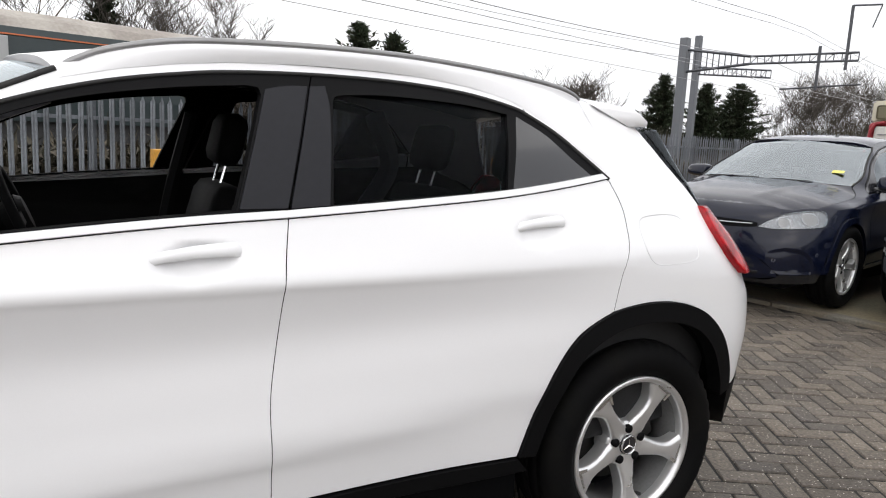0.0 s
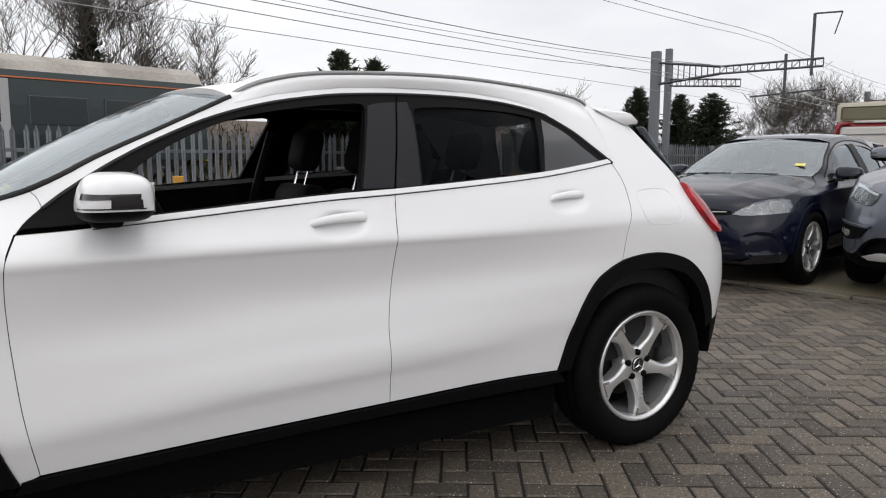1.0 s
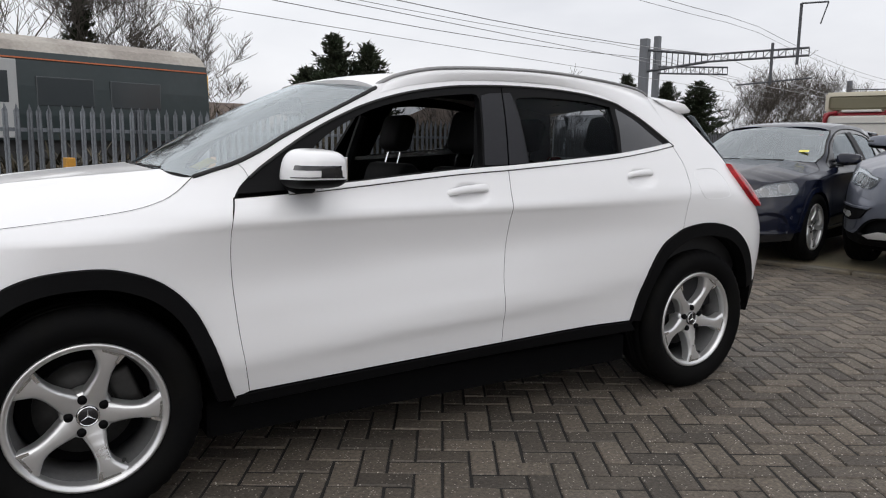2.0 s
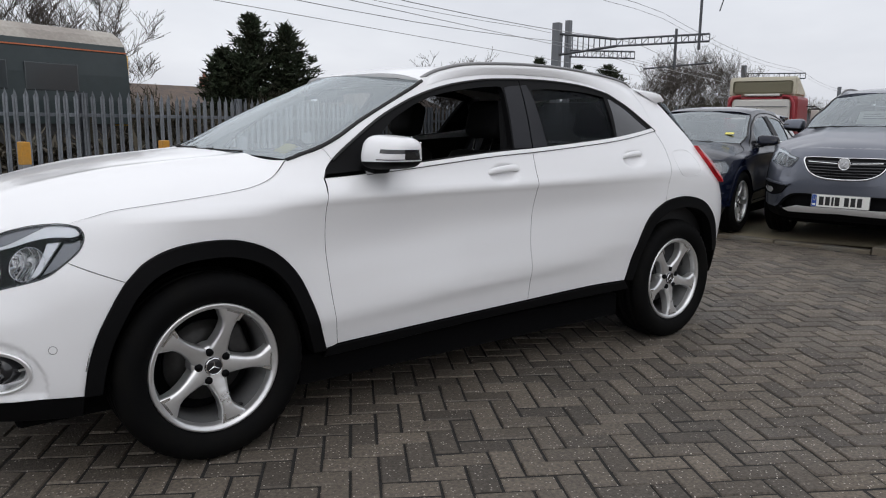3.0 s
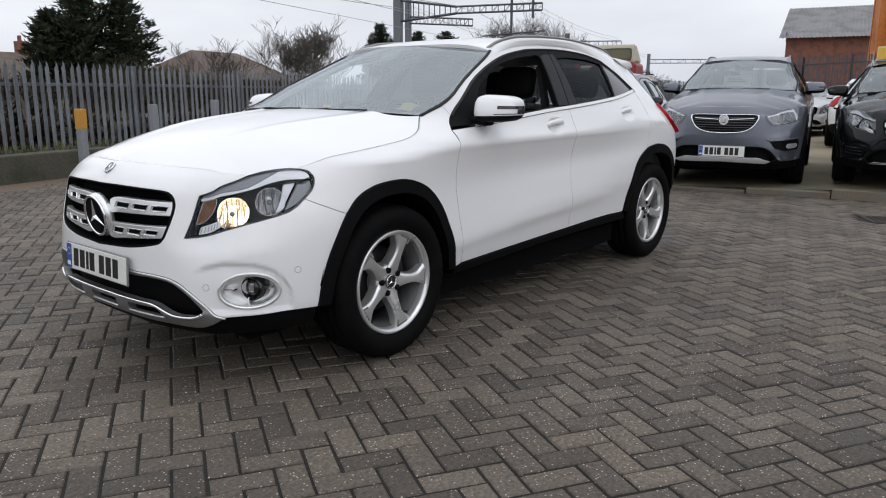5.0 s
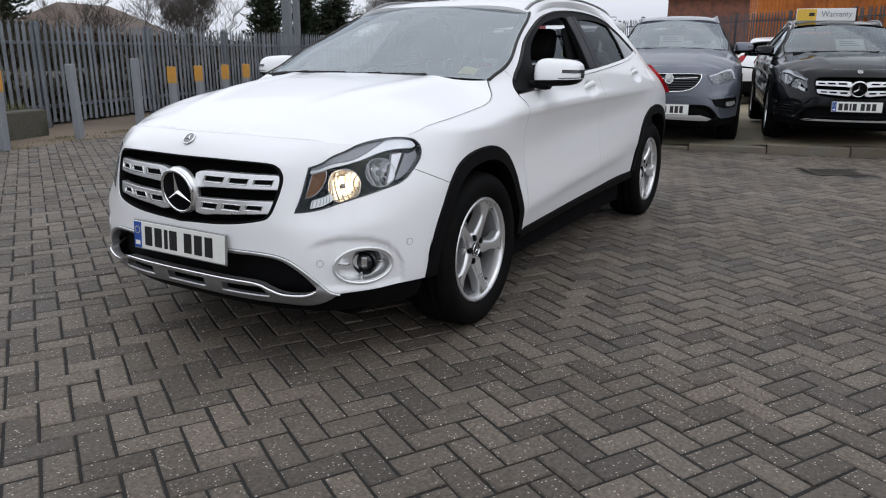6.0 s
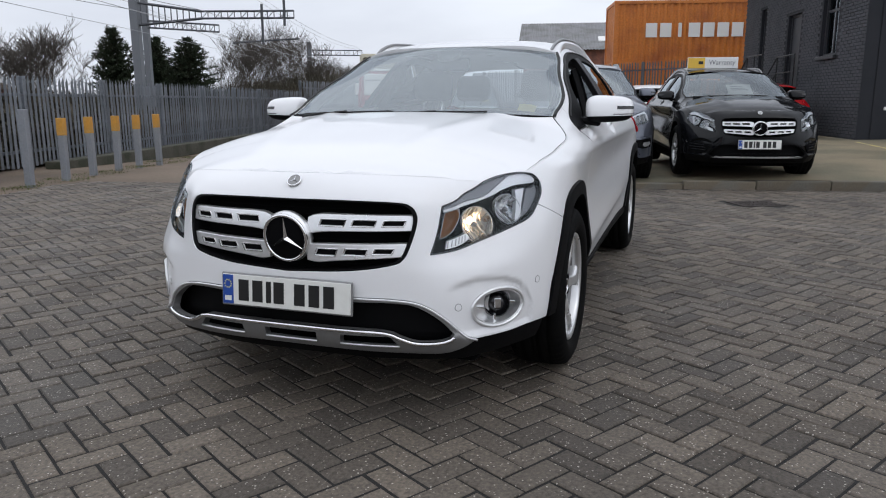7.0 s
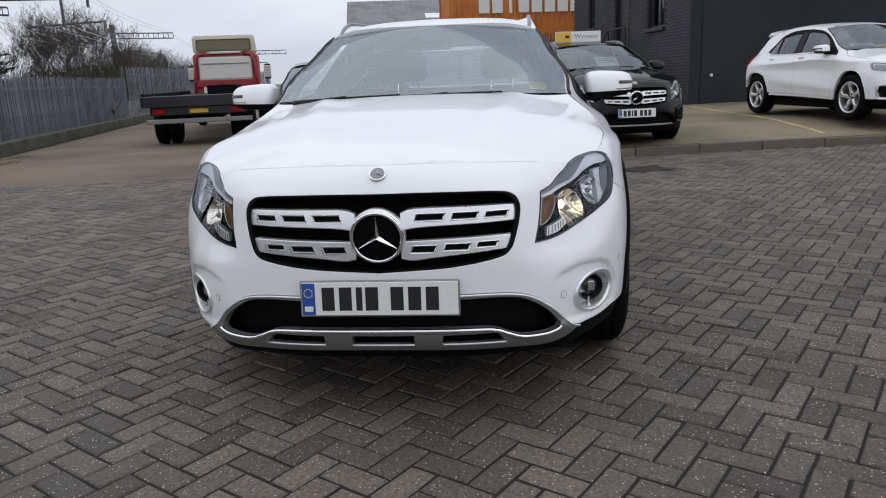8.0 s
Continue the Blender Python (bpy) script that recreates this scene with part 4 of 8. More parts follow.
part("rooflight", bm, M_sign_white, wk, "pale translucent roof panel")
bm = bmesh.new(); box(bm, -0.03, 0.0, -0.02, 12, 4.4, 5.0); part("barge_board", bm, M_frame_dark, wk)
bm = bmesh.new(); box(bm, 8.2, 12.6, -0.06, -0.002, 2.55, 3.25); part("red_board", bm, M_sign_red, wk, "red painted board")

# ---------------------------------------------------------------- body surface of the crossover
def pchip(xk, yk):
    """Monotone cubic through knots."""
    xk, yk = np.array(xk, float), np.array(yk, float)
    h, d = np.diff(xk), np.diff(yk, axis=0) / np.diff(xk)
    m = np.zeros_like(yk)
    m[0], m[-1] = d[0], d[-1]
    for i in range(1, len(xk) - 1):
        if d[i - 1] * d[i] > 0:
            w1, w2 = 2 * h[i] + h[i - 1], h[i] + 2 * h[i - 1]
            m[i] = (w1 + w2) / (w1 / d[i - 1] + w2 / d[i])

    def f(x):
        x = np.clip(np.asarray(x, float), xk[0], xk[-1])
        i = np.clip(np.searchsorted(xk, x) - 1, 0, len(h) - 1)
        t = (x - xk[i]) / h[i]
        return (yk[i] * (1 + 2 * t) * (1 - t) ** 2 + m[i] * h[i] * t * (1 - t) ** 2 + yk[i + 1] * t * t * (3 - 2 * t) + m[i + 1] * h[i] * t * t * (t - 1))
    return f


def catmull(points, n=16, closed=False):
    """A smooth line through points."""
    p = np.array(points, float)
    k = len(p)
    out = []
    for i in range(k if closed else k - 1):
        a = p[(i - 1) % k] if closed or i else 2 * p[0] - p[1]
        b, c = p[i], p[(i + 1) % k]
        d = p[(i + 2) % k] if closed or i + 2 < k else 2 * p[-1] - p[-2]
        for t in np.arange(n) / n:
            out.append(0.5 * (2 * b + (c - a) * t + (2 * a - 5 * b + 4 * c - d) * t * t + (3 * b - a - 3 * c + d) * t ** 3))
    if not closed:
        out.append(p[-1])
    return np.array(out)


class Wrap:
    """The upright skin of a car, half of it: s runs from the middle of the nose round the flank to the tail, z is height.
    plan: the widest outline (x, half width); stations: (plan index, z knots, inset knots)."""

    hollows = ((2.872, .998), (3.810, 1.046))

    def __init__(self, plan, stations, soft=1, z0=0.14, z1=1.56):
        line = catmull(plan, 24)
        seg = np.hypot(*np.diff(line, axis=0).T)
        s = np.r_[0, np.cumsum(seg)]
        self.length = s[-1]
        self.s = np.arange(0, self.length, 0.01)
        self.x, self.w = np.interp(self.s, s, line[:, 0]), np.interp(self.s, s, line[:, 1])
        tx, tw = np.gradient(self.x), np.gradient(self.w)
        r = np.hypot(tx, tw)
        self.nx, self.nw = -tw / r, tx / r      # outward: nose is at -x
        k = np.array([self.length * 0 + np.interp(i * 24, np.arange(len(s)), s) for i, *_ in stations])
        self.z = np.arange(z0, z1, 0.005)
        rows = np.array([pchip(zk, dk)(self.z) for _, zk, dk in stations])
        table = np.array([pchip(k, rows[:, j])(self.s) for j in range(len(self.z))]).T
        for _ in range(soft):
            table[1:-1] = 0.25 * table[:-2] + 0.5 * table[1:-1] + 0.25 * table[2:]
            table[:, 1:-1] = 0.25 * table[:, :-2] + 0.5 * table[:, 1:-1] + 0.25 * table[:, 2:]
        self.d = table

    def inset(self, s, z):
        a = np.clip(np.asarray(s, float) / 0.01, 0, len(self.s) - 1.001)
        b = np.clip((np.asarray(z, float) - self.z[0]) / 0.005, 0, len(self.z) - 1.001)
        i, j = a.astype(int), b.astype(int)
        u, v = a - i, b - j
        t = self.d
        d = (t[i, j] * (1 - u) + t[i + 1, j] * u) * (1 - v) + (t[i, j + 1] * (1 - u) + t[i + 1, j + 1] * u) * v
        # recess round the fog lamp, under a brow
        sa, za = np.asarray(s, float), np.asarray(z, float)
        arc = np.interp(sa, (.52, .618, .706, .814, .880, .906, .935, .954, .965), (.49, .522, .538, .531, .508, .491, .455, .417, .30))
        step = np.clip((arc - za) / .022, 0, 1) * np.clip((sa - .56) / .10, 0, 1) * np.clip((.968 - sa) / .018, 0, 1) * np.clip((za - .318) / .03, 0, 1)
        # hollows behind the door handles
        bowl = 0.0
        for cs, cz in self.hollows:
            q = np.clip(1.15 - ((sa - cs) / .098) ** 2 - ((za - cz + .006 - .07 * (sa - cs)) / .042) ** 2, 0, 1)
            bowl = bowl + .022 * q * q * (3 - 2 * q)
        return d + .013 * step * step * (3 - 2 * step) + bowl

    def at(self, s, z, out=0.0):
        """The place (x, half width, z) at s, z, moved outward by out. Past the middle of the nose it is mirrored."""
        s, z = np.asarray(s, float), np.asarray(z, float)
        sa = np.abs(s)
        d = self.inset(sa, z) - out
        g = lambda q: np.interp(sa, self.s, q)
        x, w = g(self.x) - g(self.nx) * -0 - g(self.nx) * d, g(self.w) - g(self.nw) * d
        return np.stack([x, np.where(s < 0, -w, w), z], -1)

    def normal(self, s, z, h=0.007):
        a = self.at(s + h, z) - self.at(s - h, z)
        b = self.at(s, z + h) - self.at(s, z - h)
        n = np.cross(a, b)
        n /= np.linalg.norm(n, axis=-1, keepdims=True) + 1e-12
        ref = np.stack([np.interp(np.abs(s), self.s, self.nx), np.interp(np.abs(s), self.s, self.nw) * np.where(s < 0, -1, 1), 0 * z], -1)
        return n * np.where((n * ref).sum(-1, keepdims=True) < 0, -1, 1)

    def s_of(self, x):
        """s on the flank at length x."""
        i = self.w > 0.6
        return np.interp(x, self.x[i], self.s[i])


PLAN = [(-2.245, 0), (-2.238, .25), (-2.205, .43), (-2.135, .615), (-2.045, .70), (-1.93, .775), (-1.777, .848), (-1.60, .888), (-1.35, .897), (-.9, .894),
        (-.3, .893), (.4, .894), (.9, .896), (1.35, .903), (1.65, .888), (1.80, .860), (1.915, .785), (2.01, .65), (2.075, .4), (2.10, 0)]
STATIONS = []
STATIONS.append((0, (.14, .22, .28, .33, .43, .55, .667, .74, .80, .864, .90, 1.0, 1.5), (.16, .07, .02, .003, 0, 0, .003, .016, .038, .083, .14, .4, .8)))
STATIONS.append((2, (.14, .22, .28, .33, .43, .55, .62, .70, .78, .84, .88, 1.0, 1.5), (.16, .07, .02, .003, 0, .004, .012, .026, .045, .09, .15, .4, .8)))
STATIONS.append((3, (.14, .22, .29, .33, .43, .55, .614, .70, .78, .84, .88, 1.0, 1.5), (.15, .06, .015, .003, 0, .015, .040, .065, .09, .12, .165, .4, .8)))
STATIONS.append((4.5, (.14, .22, .29, .34, .43, .56, .65, .74, .80, .86, .90, 1.0, 1.5), (.12, .05, .012, -.006, -.012, -.006, .022, .06, .088, .125, .17, .35, .8)))
STATIONS.append((6, (.14, .22, .30, .36, .50, .62, .70, .78, .83, .88, .95, 1.1, 1.5), (.10, .04, .006, -.004, -.008, -.003, .008, .036, .055, .085, .16, .34, .8)))
STATIONS.append((8, (.14, .26, .34, .50, .64, .76, .84, .885, .91, .94, .985, 1.08, 1.5), (.08, .05, .02, .005, .0, .008, .010, .010, .032, .085, .150, .28, .8)))
STATIONS.append((9, (.14, .26, .34, .40, .465, .60, .74, .896, .918, .935, .96, 1.0, 1.075, 1.2, 1.5), (.08, .055, .034, .018, .004, .016, .028, .0095, .003, .006, .026, .085, .175, .25, .6)))
STATIONS.append((9.6, (.14, .26, .34, .42, .485, .62, .76, .902, .925, .942, .965, 1.0, 1.09, 1.18, 1.24, 1.32, 1.5), (.08, .055, .036, .018, .002, .017, .033, .0105, .002, .006, .024, .054, .10, .17, .225, .31, .6)))
STATIONS.append((10, (.14, .26, .34, .44, .505, .64, .78, .907, .930, .947, .97, 1.0, 1.06, 1.15, 1.25, 1.35, 1.42, 1.475, 1.5), (.08, .055, .038, .018, .001, .018, .034, .0105, .002, .006, .022, .042, .070, .125, .195, .275, .335, .385, .43)))
STATIONS.append((11, (.14, .26, .36, .47, .545, .68, .80, .913, .935, .952, .98, 1.01, 1.09, 1.15, 1.25, 1.35, 1.43, 1.485, 1.51), (.08, .055, .036, .018, .001, .016, .030, .0105, .003, .007, .022, .038, .080, .118, .185, .260, .325, .372, .42)))
STATIONS.append((12, (.14, .26, .38, .52, .60, .71, .82, .918, .94, .96, .99, 1.03, 1.10, 1.18, 1.26, 1.35, 1.44, 1.48, 1.51), (.08, .050, .026, .012, .002, .008, .018, .0085, .004, .008, .020, .040, .082, .135, .19, .265, .335, .372, .42)))
STATIONS.append((13, (.14, .26, .38, .55, .70, .82, .91, .955, .99, 1.05, 1.12, 1.19, 1.28, 1.36, 1.44, 1.5), (.10, .06, .022, .004, .0, .006, .010, .016, .03, .075, .125, .18, .255, .33, .41, .48)))
STATIONS.append((14.5, (.14, .30, .40, .55, .70, .80, .89, .96, 1.02, 1.09, 1.16, 1.24, 1.32, 1.40, 1.5), (.12, .06, .03, .012, .0, .004, .012, .045, .09, .16, .215, .285, .35, .42, .5)))
STATIONS.append((16, (.14, .30, .40, .55, .68, .78, .89, 1.0, 1.09, 1.2, 1.3, 1.40, 1.5), (.14, .05, .03, .012, .0, .006, .05, .13, .22, .32, .40, .47, .54)))
STATIONS.append((19, (.14, .30, .40, .6, .8, .95, 1.1, 1.25, 1.38, 1.5), (.14, .05, .02, 0, .04, .10, .22, .36, .48, .58)))



def chain(*runs, n=8):
    """One closed outline out of smooth runs that meet in corners."""
    out = []
    for r in runs:
        c = catmull(r, n) if len(r) > 2 else np.array(r, float)
        out.append(c[:-1])
    return np.concatenate(out)


def run(r, n=8):
    return catmull(r, n)


def dense(loop, step):
    """The closed outline with points no further apart than step."""
    out = []
    for a, b in zip(loop, np.roll(loop, -1, 0)):
        k = max(1, int(np.ceil(np.hypot(*(b - a)) / step)))
        out.extend(a + (b - a) * i / k for i in range(k))
    return np.array(out)


def area(loop):
    x, y = loop.T
    return 0.5 * np.sum(x * np.roll(y, -1) - np.roll(x, -1) * y)


def outward(loop):
    """Unit vectors pointing out of a counter-clockwise outline."""
    a, b = loop - np.roll(loop, 1, 0), np.roll(loop, -1, 0) - loop
    n = lambda v: np.stack([v[:, 1], -v[:, 0]], -1) / (np.linalg.norm(v, axis=1, keepdims=True) + 1e-9)
    m = n(a) + n(b)
    return m / np.maximum(np.linalg.norm(m, axis=1, keepdims=True), 0.5)


def inside(p, loop):
    x, y = p[:, 0:1], p[:, 1:2]
    ax, ay = loop[:, 0][None], loop[:, 1][None]
    bx, by = np.roll(loop[:, 0], -1)[None], np.roll(loop[:, 1], -1)[None]
    hit = ((ay > y) != (by > y)) & (x < (bx - ax) * (y - ay) / (by - ay + 1e-15) + ax)
    return hit.sum(1) % 2 == 1


def skin(name, surf, outer, material, parent, side=1, holes=(), out=0.0, gap=0.002, depth=0.014, grid=0.03, edge=0.012, label="", round_=0.0015):
    """A panel of a surface inside outer and outside holes, with turned-in edges. side: -1 for the car's left, 1 for its right."""
    loops = []
    for i, l in enumerate((outer, *holes)):
        l = dense(np.array(l, float), edge)
        if (area(l) < 0) != (i > 0):
            l = l[::-1]
        l = l - outward(l) * (gap if i == 0 else gap)
        loops.append(l)
    lo, hi = loops[0].min(0), loops[0].max(0)
    gx = np.arange(lo[0], hi[0], grid)
    gz = np.arange(lo[1], hi[1], grid * 0.87)
    pts = np.array([(x + (grid / 2 if j % 2 else 0), z) for j, z in enumerate(gz) for x in gx])
    if len(pts):
        keep = inside(pts, loops[0])
        for h in loops[1:]:
            keep &= ~inside(pts, h)
        pts = pts[keep]
        edges_all = np.concatenate(loops)
        if len(pts):
            near = np.array([np.min(np.abs(edges_all - p).max(1)) for p in pts])
            pts = pts[near > grid * 0.4]
    coords, cons = [], []
    for l in loops:
        b = len(coords)
        coords.extend(map(tuple, l))
        cons.extend((b + i, b + (i + 1) % len(l)) for i in range(len(l)))
    coords.extend(map(tuple, pts))
    res = plane_geometry.delaunay_2d_cdt([Vector(c) for c in coords], cons, [], 0, 1e-7)
    uv = np.array([tuple(v) for v in res[0]])
    tri = np.array([f for f in res[2] if len(f) == 3])
    cen = uv[tri].mean(1)
    ok = inside(cen, loops[0])
    for h in loops[1:]:
        ok &= ~inside(cen, h)
    tri = tri[ok]
    p3, n3 = surf.at(uv[:, 0], uv[:, 1], out), surf.normal(uv[:, 0], uv[:, 1])
    verts, norms, faces = list(p3), list(n3), []
    for f in tri:
        g = np.cross(p3[f[1]] - p3[f[0]], p3[f[2]] - p3[f[0]])
        faces.append(tuple(f) if g @ n3[f[0]] > 0 else tuple(f[::-1]))
    if depth:
        for l in loops:
            o = outward(l)
            r0, r1, r2 = l, l + o * round_, l + o * round_
            base = len(verts)
            k = len(l)
            ns = surf.normal(l[:, 0], l[:, 1])
            a, b, c = surf.at(r0[:, 0], r0[:, 1], out), surf.at(r1[:, 0], r1[:, 1], out - round_), surf.at(r2[:, 0], r2[:, 1], out - depth)
            od = surf.at(l[:, 0] + o[:, 0] * 0.01, l[:, 1] + o[:, 1] * 0.01, out) - a
            od /= np.linalg.norm(od, axis=1, keepdims=True) + 1e-9
            verts += list(a) + list(b) + list(c)
            norms += list(ns) + list(od) + list(od)
            for i in range(k):
                j = (i + 1) % k
                for u0, u1 in ((0, k), (k, 2 * k)):
                    q = (base + u0 + i, base + u0 + j, base + u1 + j, base + u1 + i)
                    g = np.cross(verts[q[1]] - verts[q[0]], verts[q[3]] - verts[q[0]])
                    faces.append(q if g @ (ns[i] + od[i]) > 0 else q[::-1])
    v = np.array(verts)
    nn = np.array(norms)
    if side < 0:
        v[:, 1] *= -1
        nn[:, 1] *= -1
        faces = [f[::-1] for f in faces]
    me = bpy.data.meshes.new(name)
    me.from_pydata(v.tolist(), [], faces)
    me.shade_smooth()
    me.normals_split_custom_set_from_vertices(nn.tolist())
    me.materials.append(material)
    ob = new(name, me)
    if parent is not None:
        ob.parent = parent
    if label:
        ob["label"] = label
    return ob


class Patch:
    """A surface given by a function of (u, v) to (x, half width or y, z); outward is up."""

    def __init__(self, f, flip=False):
        self.f, self.flip = f, flip

    def normal(self, u, v, h=0.01):
        a = self.f(u + h, v) - self.f(u - h, v)
        b = self.f(u, v + h) - self.f(u, v - h)
        n = np.cross(a, b)
        n /= np.linalg.norm(n, axis=-1, keepdims=True) + 1e-12
        return n * np.where(n[..., 2:3] < 0, -1, 1)

    def at(self, u, v, out=0.0):
        u, v = np.asarray(u, float), np.asarray(v, float)
        p = self.f(u, v)
        return p + self.normal(u, v) * out if out else p


def both(loop):
    """A half outline from the middle line round to the middle line, completed by its mirror image."""
    l = np.array(loop, float)
    m = l[::-1] * (-1, 1)
    return np.concatenate([l, m[1:-1] if abs(l[0][0]) < 1e-6 and abs(l[-1][0]) < 1e-6 else m])


def ellipse(c, rs, rz, n=40, tilt=0.0):
    t = np.arange(n) * 2 * np.pi / n
    x, y = rs * np.cos(t), rz * np.sin(t)
    return np.stack([c[0] + x * np.cos(tilt) - y * np.sin(tilt), c[1] + x * np.sin(tilt) + y * np.cos(tilt)], -1)


# ---------------------------------------------------------------- car materials
def paint(name, color, flake=0.0, rough=0.25):
    return mat(name, color, rough, metal=flake, var=0.008, scale=2.0, fine=300, coat=0.65, rvar=0.008)


M_white_car = paint("white_car_paint", (0.80, 0.80, 0.81), rough=0.28)
M_black_car = mat("black_car_paint", (0.0045, 0.005, 0.006), 0.1, var=0.02, coat=0.1, spec=0.22)
M_grey_car = paint("blue_grey_car_paint", (0.115, 0.125, 0.155), 0.55, 0.32)
M_navy_car = mat("navy_car_paint", (0.004, 0.006, 0.017), 0.14, var=0.02, coat=0.2, spec=0.3)
M_red_car = paint("red_car_paint", (0.42, 0.012, 0.015))
M_silver_car = paint("silver_car_paint", (0.55, 0.56, 0.57), 0.5, 0.3)
M_clad = mat("black_plastic", (0.0035, 0.0035, 0.004), 0.6, spec=0.09, var=0.2, scale=5, fine=250, bump=0.06)
M_gloss_black = mat("gloss_black_trim", (0.014, 0.0145, 0.017), 0.16, var=0.05, coat=0.4)
M_pillar = mat("pillar_black", (0.016, 0.0165, 0.020), 0.5, var=0.08, spec=0.16)
# plain white: the sky's reflection is put into the belt strip's colour
M_strip = mat("polished_belt_strip", (0.80, 0.80, 0.81), 0.22, var=0.02, coat=0.5)
M_rubber = mat("black_rubber", (0.010, 0.010, 0.010), 0.65, var=0.15, fine=120)
M_tyre = mat("tyre_rubber", (0.0032, 0.0032, 0.0035), 0.7, var=0.2, scale=6, fine=140, bump=0.05, second=(0.005, 0.0048, 0.0045), spec=0.08)
M_alloy = mat("silver_alloy", (0.72, 0.72, 0.72), 0.28, metal=0.78, var=0.02, scale=8, fine=60, rvar=0.02)
M_barrel = mat("rim_barrel_silver", (0.24, 0.24, 0.24), 0.42, metal=0.6, var=0.12, scale=8, fine=120)
M_alloy_bright = mat("machined_alloy", (0.78, 0.78, 0.77), 0.22, metal=0.95, var=0.03)
M_chrome = mat("chrome", (0.82, 0.82, 0.83), 0.07, metal=1.0, var=0.02)
M_satin = mat("satin_silver_trim", (0.80, 0.805, 0.81), 0.30, metal=0.75, var=0.04)
M_satin_dark = mat("satin_grey_trim", (0.27, 0.27, 0.27), 0.38, metal=0.7, var=0.05)
M_iron_disc = mat("brake_iron", (0.035, 0.034, 0.033), 0.5, metal=0.5, var=0.2)
# near-black of inner parts, also painted where gaps and the underside lie in shade
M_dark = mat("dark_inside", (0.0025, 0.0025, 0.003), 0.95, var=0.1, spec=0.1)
M_seat = mat("black_upholstery", (0.008, 0.008, 0.009), 0.75, spec=0.25, var=0.25, scale=8, fine=160, bump=0.2)
M_dash = mat("dark_dashboard", (0.011, 0.011, 0.012), 0.65, spec=0.3, var=0.15, fine=150, bump=0.1)
M_screen = glass("windscreen_glass", (0.66, 0.72, 0.72), 0.0, ior=3.3)
M_tint = glass("privacy_glass", (0.30, 0.31, 0.32), 0.0, ior=1.12)
M_screen_clear = glass("clear_windscreen", (0.55, 0.60, 0.60), 0.0, ior=2.2)
M_screen_mid = glass("grey_windscreen", (0.58, 0.64, 0.64), 0.0, ior=3.0)
M_side_glass = glass("side_window_glass", (0.34, 0.37, 0.37), 0.0, ior=2.0)
M_clear = glass("lamp_lens", (0.93, 0.94, 0.95), 0.0, ior=1.35)
M_red_lens = mat("red_lamp_lens", (0.42, 0.005, 0.010), 0.16, var=0.25, scale=20, second=(0.20, 0.003, 0.006), coat=0.1, spec=0.3)
M_lamp_grey = mat("lamp_grey", (0.22, 0.225, 0.245), 0.3, metal=0.3, var=0.04)
M_bulb = glow("lit_bulb", (1.0, 0.76, 0.48), 6.0)
# chrome with the lit bulb's warm light mixed into its colour
M_warm_reflector = mat("lamp_reflector", (0.92, 0.86, 0.78), 0.16, metal=1.0, var=0.03)
M_lamp_inside = mat("lamp_inside_grey", (0.26, 0.265, 0.275), 0.25, metal=0.7, var=0.2, scale=30, fine=120)
M_amber = mat("amber_lens", (0.20, 0.085, 0.026), 0.2, var=0.1)
M_plate = mat("number_plate_white", (0.74, 0.74, 0.70), 0.35, var=0.04, fine=40)
M_plate_blue = mat("plate_blue", (0.02, 0.07, 0.33), 0.35)
M_plate_black = mat("plate_black", (0.012, 0.012, 0.012), 0.4)
M_card = mat("yellow_card", (0.78, 0.70, 0.16), 0.6, var=0.1, fine=30)
M_lamp_white = mat("lamp_white_band", (0.78, 0.79, 0.82), 0.22, metal=0.2, var=0.03)
M_paper = mat("white_paper", (0.78, 0.78, 0.76), 0.7, var=0.04)


